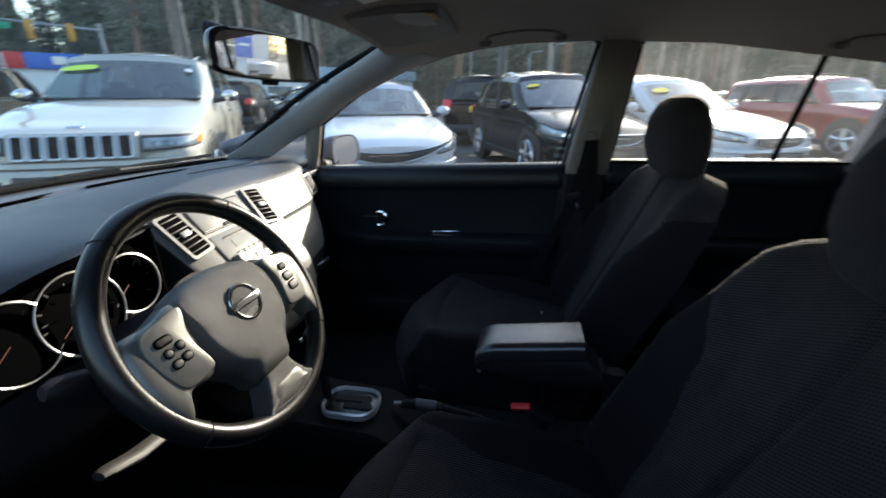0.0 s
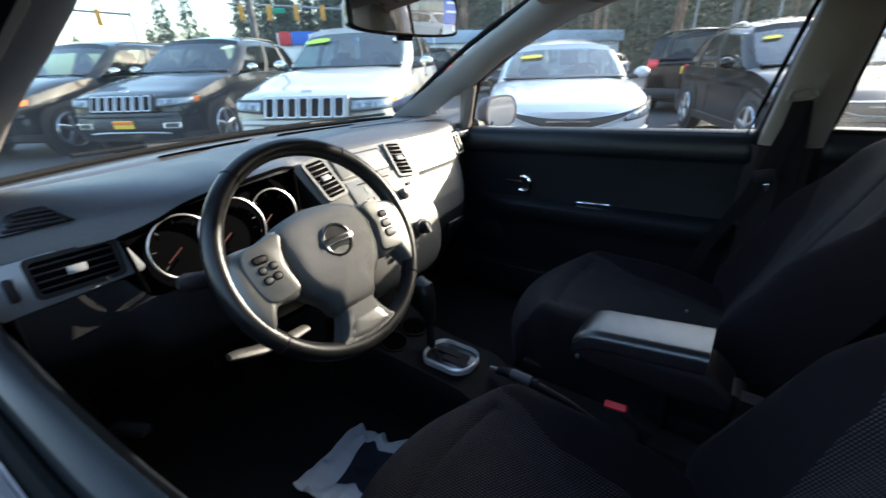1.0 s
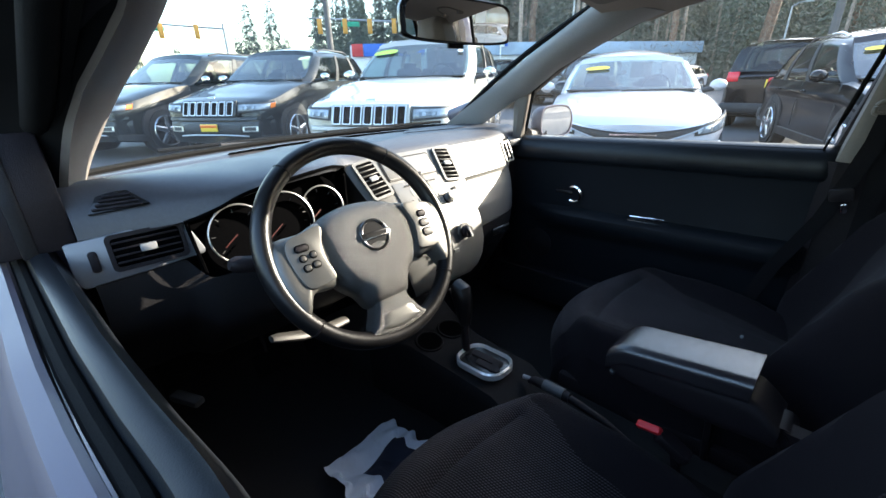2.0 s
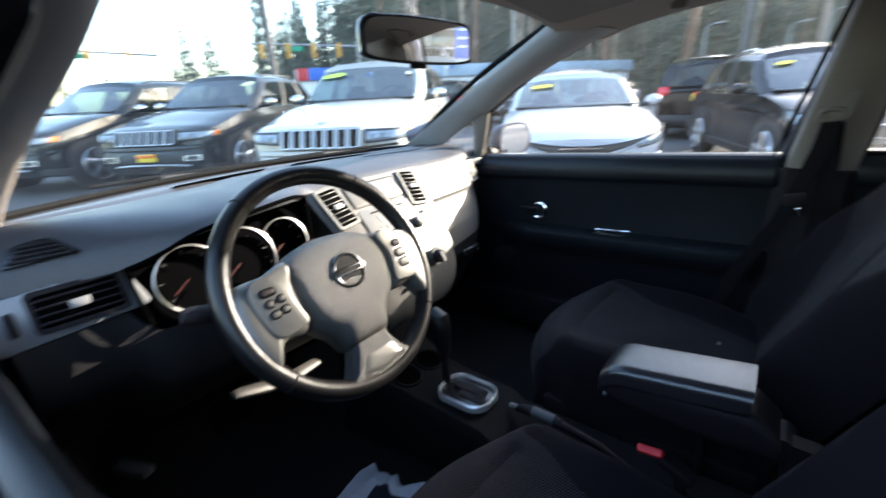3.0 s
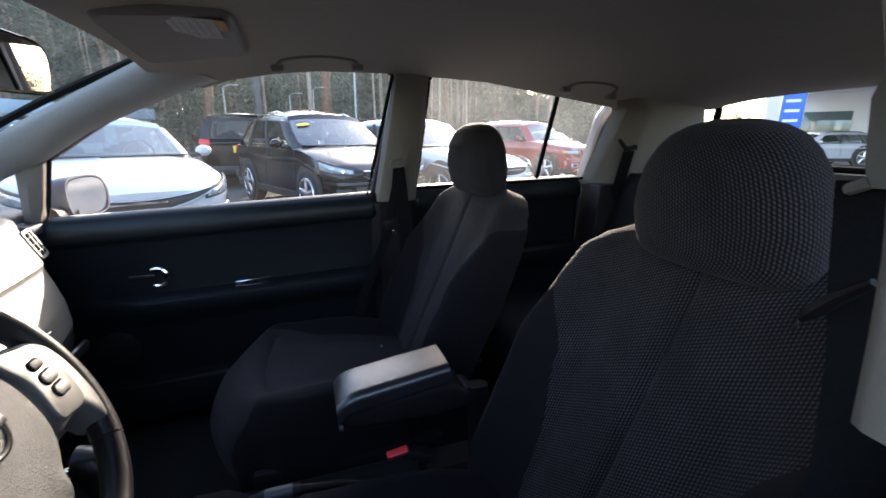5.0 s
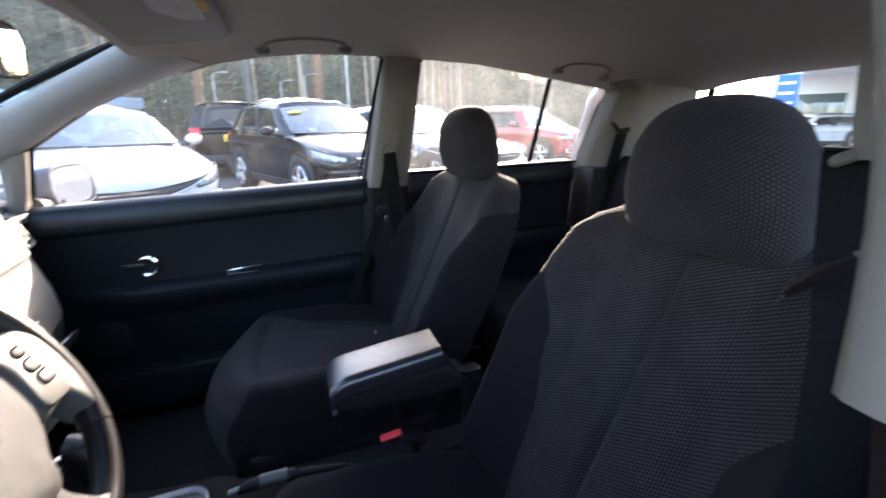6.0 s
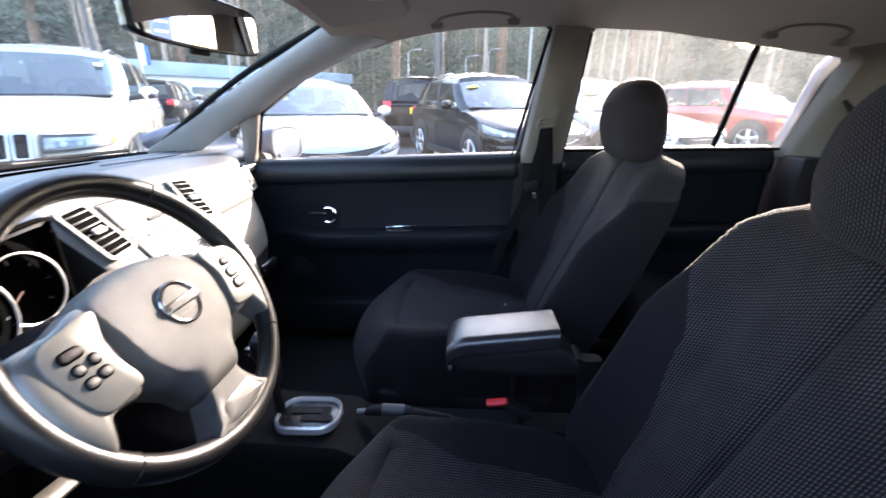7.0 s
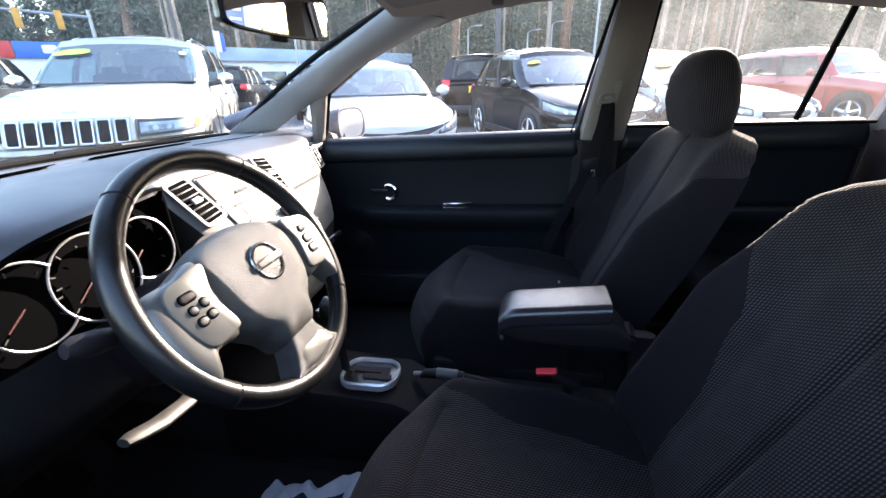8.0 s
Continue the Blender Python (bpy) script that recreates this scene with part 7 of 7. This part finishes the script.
# ---- buildings, poles, signals ----
WALL = mat("white_wall_panel", (0.7, 0.71, 0.72), 0.7, stain=0.08, stain_scale=0.8)
BLUEWALL = mat("blue_fascia", (0.02, 0.12, 0.5), 0.5, stain=0.1, stain_scale=0.5)
REDWALL = mat("red_fascia", (0.5, 0.03, 0.03), 0.5, stain=0.1, stain_scale=0.5)
PALEBLUE = mat("pale_blue_fascia", (0.3, 0.38, 0.47), 0.6, stain=0.15, stain_scale=0.7)
POLE = mat("weathered_pole", (0.1, 0.09, 0.085), 0.8, stain=0.2, stain_scale=2)
SIGNAL = mat("signal_yellow", (0.5, 0.24, 0.03), 0.6, stain=0.2, stain_scale=4)
GREENSIGN = mat("green_sign", (0.0, 0.25, 0.14), 0.5)
LIGHTGREY = mat("galvanised_steel", (0.3, 0.305, 0.31), 0.45, metal=0.5, stain=0.1)

hall = thing("dealership_building", "white car dealership with an entrance canopy and glass front", "building")
HM = pose(27.4, 5.0, 0, 0, 0, -62)
part("wall", moved(box((0, 4, 2.6), (22, 8, 5.2), None, 0.02), HM), WALL, hall)
part("canopy", moved(box((-5, -2.6, 3.45), (10, 5, 0.6), None, 0.03), HM), WALL, hall, "white entrance canopy")
for x in (-9.4, -0.8):
    part("canopy_post", moved(box((x, -4.7, 1.58), (0.45, 0.45, 3.16), None, 0.03), HM), WALL, hall)
for i in range(7):
    part("window", moved(box((-9 + 3 * i, -0.02, 1.5), (2.4, 0.08, 1.7), None, 0.01), HM), HALFGLASS, hall, "dark showroom window")
sg = thing("pylon_sign", "blue upright sign panel with pale lettering bars", "sign")
part("panel", moved(box((-9.5, -5.3, 1.9), (0.7, 0.2, 1.9), None, 0.03), HM), BLUEWALL, sg)
for i in range(4):
    part("letter_bar", moved(box((-9.5, -5.41, 2.55 - 0.36 * i), (0.45, 0.02, 0.1), None), HM), WHITE, sg)
bn = thing("banner_sign", "tall narrow white and blue banner sign on a post", "sign")
BN = pose(-21.2, 28.0, 0, 0, 0, 38)
part("post", moved(tube([(0, 0, 0), (0, 0, 4.6)], 0.05, 8), BN), WHITE, bn)
part("white_panel", moved(box((0.16, 0, 3.9), (0.3, 0.08, 1.3), None, 0.02), BN), WHITE, bn)
part("blue_panel", moved(box((0.43, 0, 3.85), (0.24, 0.08, 1.15), None, 0.02), BN), BLUEWALL, bn, "blue banner panel")
shop = thing("blue_store", "long store building with a blue fascia and a red end", "building")
SM = pose(-34, 27, 0, 0, 0, 52)
part("wall", moved(box((0.2, 0, 1.9), (6.4, 10, 3.8), None, 0.02), SM), WALL, shop)
part("blue_fascia", moved(box((0.65, -5.1, 3.4), (5.1, 0.4, 0.95), None, 0.02), SM), BLUEWALL, shop, "blue fascia")
part("red_fascia", moved(box((-2.4, -5.1, 3.4), (0.9, 0.4, 0.95), None, 0.02), SM), REDWALL, shop, "red fascia")
part("sign_shape", moved(box((-0.2, -5.35, 3.45), (0.75, 0.1, 0.5), None, 0.1), SM), WHITE, shop, "white sign shape")
office = thing("low_building", "low white building with a pale blue fascia", "building")
OMX = pose(-17.1, 35.7, 0, 0, 0, 57.8)
part("wall", moved(box((0, 1.5, 1.78), (20, 3, 3.56), None, 0.02), OMX), WALL, office)
part("fascia", moved(box((0, -0.2, 3.15), (20.2, 0.4, 0.9), None, 0.02), OMX), PALEBLUE, office)
for i in range(6):
    part("window", moved(box((-7.5 + 3 * i, -0.04, 1.4), (2.0, 0.1, 1.2), None, 0.01), OMX), DARKGLASS, office)


def polar(az, d):
    """A place at an angle to the left of straight across the car, d metres out."""
    return Vector((0.4 - d * math.sin(radians(az)), -0.8 + d * math.cos(radians(az)), 0))


for az, d, h, r in ((40.5, 32, 9.0, 0.16), (4.2, 30, 10.0, 0.2), (57.5, 26, 11.0, 0.18)):
    up = thing("utility_pole", "weathered wooden utility pole", "utility pole")
    p = polar(az, d)
    part("pole", tube([p, p + Vector((0, 0, h))], [r, r * 0.7], 10), POLE, up)
    part("crossarm", box(p + Vector((0, 0, h - 1.0)), (1.8, 0.1, 0.12), None, 0.02), POLE, up)
for az, d, h in ((-7.2, 26, 9.0), (7.8, 34, 4.5), (0.6, 36, 4.3), (28.5, 30, 7.5), (-2.2, 40, 5.2)):
    lp = thing("lamp_post", "slim galvanised lot lamp post", "lamp post", "lamp posts")
    p = polar(az, d)
    part("post", tube([p, p + Vector((0, 0, h))], [0.07, 0.045], 8), LIGHTGREY, lp)
    part("arm", tube([p + Vector((0, 0, h)), p + Vector((0.25, 0, h + 0.16)), p + Vector((0.6, 0, h + 0.2))], 0.03, 6), LIGHTGREY, lp)
    part("head", box(p + Vector((0.75, 0, h + 0.19)), (0.4, 0.2, 0.08), None, 0.03), LIGHTGREY, lp)


def signal_mast(az0, az1, d, h, n):
    ms = thing("traffic_signal_mast", "steel mast arm with yellow traffic signals", "traffic signals")
    a, b = polar(az0, d), polar(az1, d)
    part("post", tube([a, a + Vector((0, 0, h + 0.4))], [0.14, 0.1], 10), LIGHTGREY, ms)
    part("mast_arm", tube([a + Vector((0, 0, h)), b + Vector((0, 0, h + 0.35))], [0.09, 0.05], 8), LIGHTGREY, ms)
    for i in range(n):
        c = a.lerp(b, (i + 0.8) / (n + 0.3)) + Vector((0, 0, h - 0.25))
        m = frame_m(c, (Vector((0, 0, 1)).cross(c - Vector((0.4, -0.8, c.z)))), (0, 0, 1))
        hd = part("signal_head", moved(box((0, 0, 0), (0.36, 1.05, 0.2), None, 0.03), m), SIGNAL, ms, "yellow signal head")
        for k in range(3):
            part("lens", moved(disc((0, -0.32 + 0.32 * k, 0.11), 0.11, 0.05, None, 14), m), UNDER, hd)
    part("street_sign", moved(box((0, 0, 0), (1.4, 0.35, 0.04), None, 0.01), frame_m(a.lerp(b, 0.6) + Vector((0, 0, h - 0.1)), a - b, (0, 0, 1))), GREENSIGN, ms, "green street name sign")


signal_mast(47.5, 60.0, 38, 5.3, 4)
signal_mast(69.0, 80.0, 42, 5.2, 3)

# ---- woods ----
NEEDLES = mat("conifer_needles", (0.115, 0.13, 0.095), 0.9, grain=0.4, grain_scale=3, stain=0.4, stain_scale=0.3)
DRY = mat("bare_twigs", (0.19, 0.17, 0.13), 0.9, grain=0.3, grain_scale=3, stain=0.3, stain_scale=0.4)
BARK = mat("reddish_bark", (0.17, 0.1, 0.065), 0.9, grain=0.4, grain_scale=6, bump=1.0, bump_scale=10, stain=0.3, stain_scale=0.8)
rnd = random.Random(11)
frng = np.random.default_rng(7)


def conifer(vs, fs, p, h, r, bare=0.06, n=None):
    """Many small drooping sprays of needles that thin out towards the ragged tips."""
    n = n or int(190 * h)
    t = 1 - np.sqrt(frng.random(n))
    ang = frng.random(n) * 2 * math.pi
    whorl = 0.75 + 0.25 * np.cos(t * h * 5.0 + frng.random() * 6)
    rad = r * (1 - t) ** 0.85 * np.sqrt(frng.random(n)) * whorl * (0.8 + 0.35 * np.sin(ang * 3 + p.x)) + 0.08
    c = np.stack([p.x + rad * np.cos(ang), p.y + rad * np.sin(ang), p.z + h * (bare + (1 - bare) * t) - 0.35 * rad], 1)
    size = (0.09 + 0.1 * frng.random(n))[:, None]
    d = np.stack([np.cos(ang), np.sin(ang), -0.7 * np.ones(n)], 1)
    a = c + (frng.random((n, 3)) - 0.5) * size * 1.3
    b = c + (frng.random((n, 3)) - 0.5) * size * 1.2
    e = c + d * size * (1.2 + frng.random(n))[:, None]
    vs.append(np.stack([a, b, e], 1).reshape(-1, 3))


def tri_mesh(name, blocks, material):
    """A mesh of loose triangles from blocks of points, three by three."""
    pts = np.concatenate(blocks)
    me = bpy.data.meshes.new(name)
    k = len(pts) // 3
    me.vertices.add(len(pts))
    me.vertices.foreach_set("co", pts.astype(np.float32).ravel())
    me.loops.add(len(pts))
    me.loops.foreach_set("vertex_index", np.arange(len(pts), dtype=np.int32))
    me.polygons.add(k)
    me.polygons.foreach_set("loop_start", np.arange(0, len(pts), 3, dtype=np.int32))
    me.update(calc_edges=True)
    me.materials.append(material)
    return me


vs, fs = [], []
for i in range(70):
    conifer(vs, fs, polar(rnd.uniform(14, 48), rnd.uniform(52, 84)), rnd.uniform(25, 34), rnd.uniform(2.6, 4.0))
for i in range(230):
    az = rnd.uniform(-42, 46)
    d = rnd.uniform(46, 95)
    h = rnd.uniform(14, 24) * (1 if az > -30 else 0.6)
    conifer(vs, fs, polar(az, d), h, rnd.uniform(2.2, 3.6))
for i in range(46):
    az = rnd.uniform(46, 100)
    d = rnd.uniform(60, 95)
    h = rnd.uniform(3.5, 8.5)
    conifer(vs, fs, polar(az, d), h, rnd.uniform(1.3, 2.0), n=int(550 * h))
for i in range(16):
    h = rnd.uniform(9, 16)
    conifer(vs, fs, polar(rnd.uniform(46, 61), rnd.uniform(50, 66)), h, rnd.uniform(1.8, 2.6), n=int(550 * h))
for az, d, h in ((49, 52, 16), (46.5, 50, 18), (56, 60, 12), (66.5, 60, 10.5), (64, 62, 11), (44, 48, 20)):
    conifer(vs, fs, polar(az, d), h, 2.6, n=int(550 * h))
for i in range(40):
    az = rnd.uniform(-75, -42)
    conifer(vs, fs, polar(az, rnd.uniform(70, 100)), rnd.uniform(5, 9), rnd.uniform(2, 3))
# unseen trees on the driver's side, added to cut the sky light from there
for i in range(110):
    az = rnd.uniform(112, 275)
    h = rnd.uniform(15, 23)
    conifer(vs, fs, polar(az, rnd.uniform(34, 55)), h, rnd.uniform(3.0, 4.5), n=int(80 * h))
tagged(new("conifer_woods", tri_mesh("conifer_woods", vs, NEEDLES)), "dark green conifer woods behind the car lot, with unseen ones added against sky light", "trees", kind="stuff")
# undergrowth and bare branches in front of the woods
vs, fs = [], []
n = 150000
az, dd = np.radians(frng.uniform(-44, 47, n)), frng.uniform(40, 75, n)
c = np.stack([0.4 - dd * np.sin(az), -0.8 + dd * np.cos(az), frng.random(n) ** 1.4 * 9], 1)
tip = np.stack([frng.normal(0, 0.3, n), frng.normal(0, 0.3, n), frng.uniform(-0.15, 0.55, n)], 1)
wide = (frng.random((n, 3)) - 0.5) * 0.05
tagged(new("bare_undergrowth", tri_mesh("bare_undergrowth", [np.stack([c - wide, c + wide, c + tip], 1).reshape(-1, 3)], DRY)), "bare brown undergrowth at the edge of the woods", "bushes", kind="stuff")
FARWOOD = mat("far_woods", (0.13, 0.13, 0.105), 1.0, grain=0.6, grain_scale=1.2, stain=0.5, stain_scale=0.25)
rows = []
for i in range(93):
    a = -45 + i
    p = polar(a, 108)
    rows.append([p, p + Vector((0, 0, (20 + 5 * noise.noise(Vector((i * 0.35, 0, 0))) + 3 * noise.noise(Vector((i * 1.7, 3, 0)))) * (1.55 if a > 12 else 1 if a > -28 else 0.55)))])
tagged(part("backdrop", loft(rows, False, False), FARWOOD), "distant wooded slope behind the lot", "woods", kind="structure")
vs, fs = [], []
for az, d, r, h in ((9.2, 44, 0.45, 24), (-4.0, 42, 0.5, 26), (18, 46, 0.35, 22), (3, 48, 0.3, 22), (-12, 45, 0.4, 24), (-19, 47, 0.3, 20), (-25, 50, 0.3, 20), (26, 47, 0.35, 24), (33, 46, 0.4, 24), (44.5, 44, 0.4, 15)):
    tr = thing("pine_tree", "tall pine with a bare reddish trunk", "tree", "pines")
    p = polar(az, d)
    part("trunk", tube([p + Vector((0.25 * math.sin(k * 1.7 + az), 0, h * k / 8)) for k in range(9)], [r * (1 - 0.8 * k / 8) for k in range(9)], 9), BARK, tr)
    cv, cf = [], []
    conifer(cv, cf, p + Vector((0, 0, h * 0.4)), h * 0.65, 2.6)
    me = tri_mesh("crown", cv, NEEDLES)
    new("crown", me).parent = tr
# slim bare trunks among the undergrowth
STEM = mat("pale_bark", (0.3, 0.23, 0.18), 0.9, grain=0.3, grain_scale=6, stain=0.3, stain_scale=0.6)
stems = bmnew()
for i in range(85):
    p = polar(rnd.uniform(-44, 46), rnd.uniform(39, 62))
    h, r = rnd.uniform(10, 20), rnd.uniform(0.08, 0.24)
    tube([p, p + Vector((rnd.uniform(-0.3, 0.3), 0, h * 0.5)), p + Vector((rnd.uniform(-0.6, 0.6), 0, h))], [r, r * 0.7, r * 0.25], 6, bm=stems)
tagged(part("bare_stems", stems, STEM), "slim bare reddish trunks at the edge of the woods", "trees", kind="stuff")
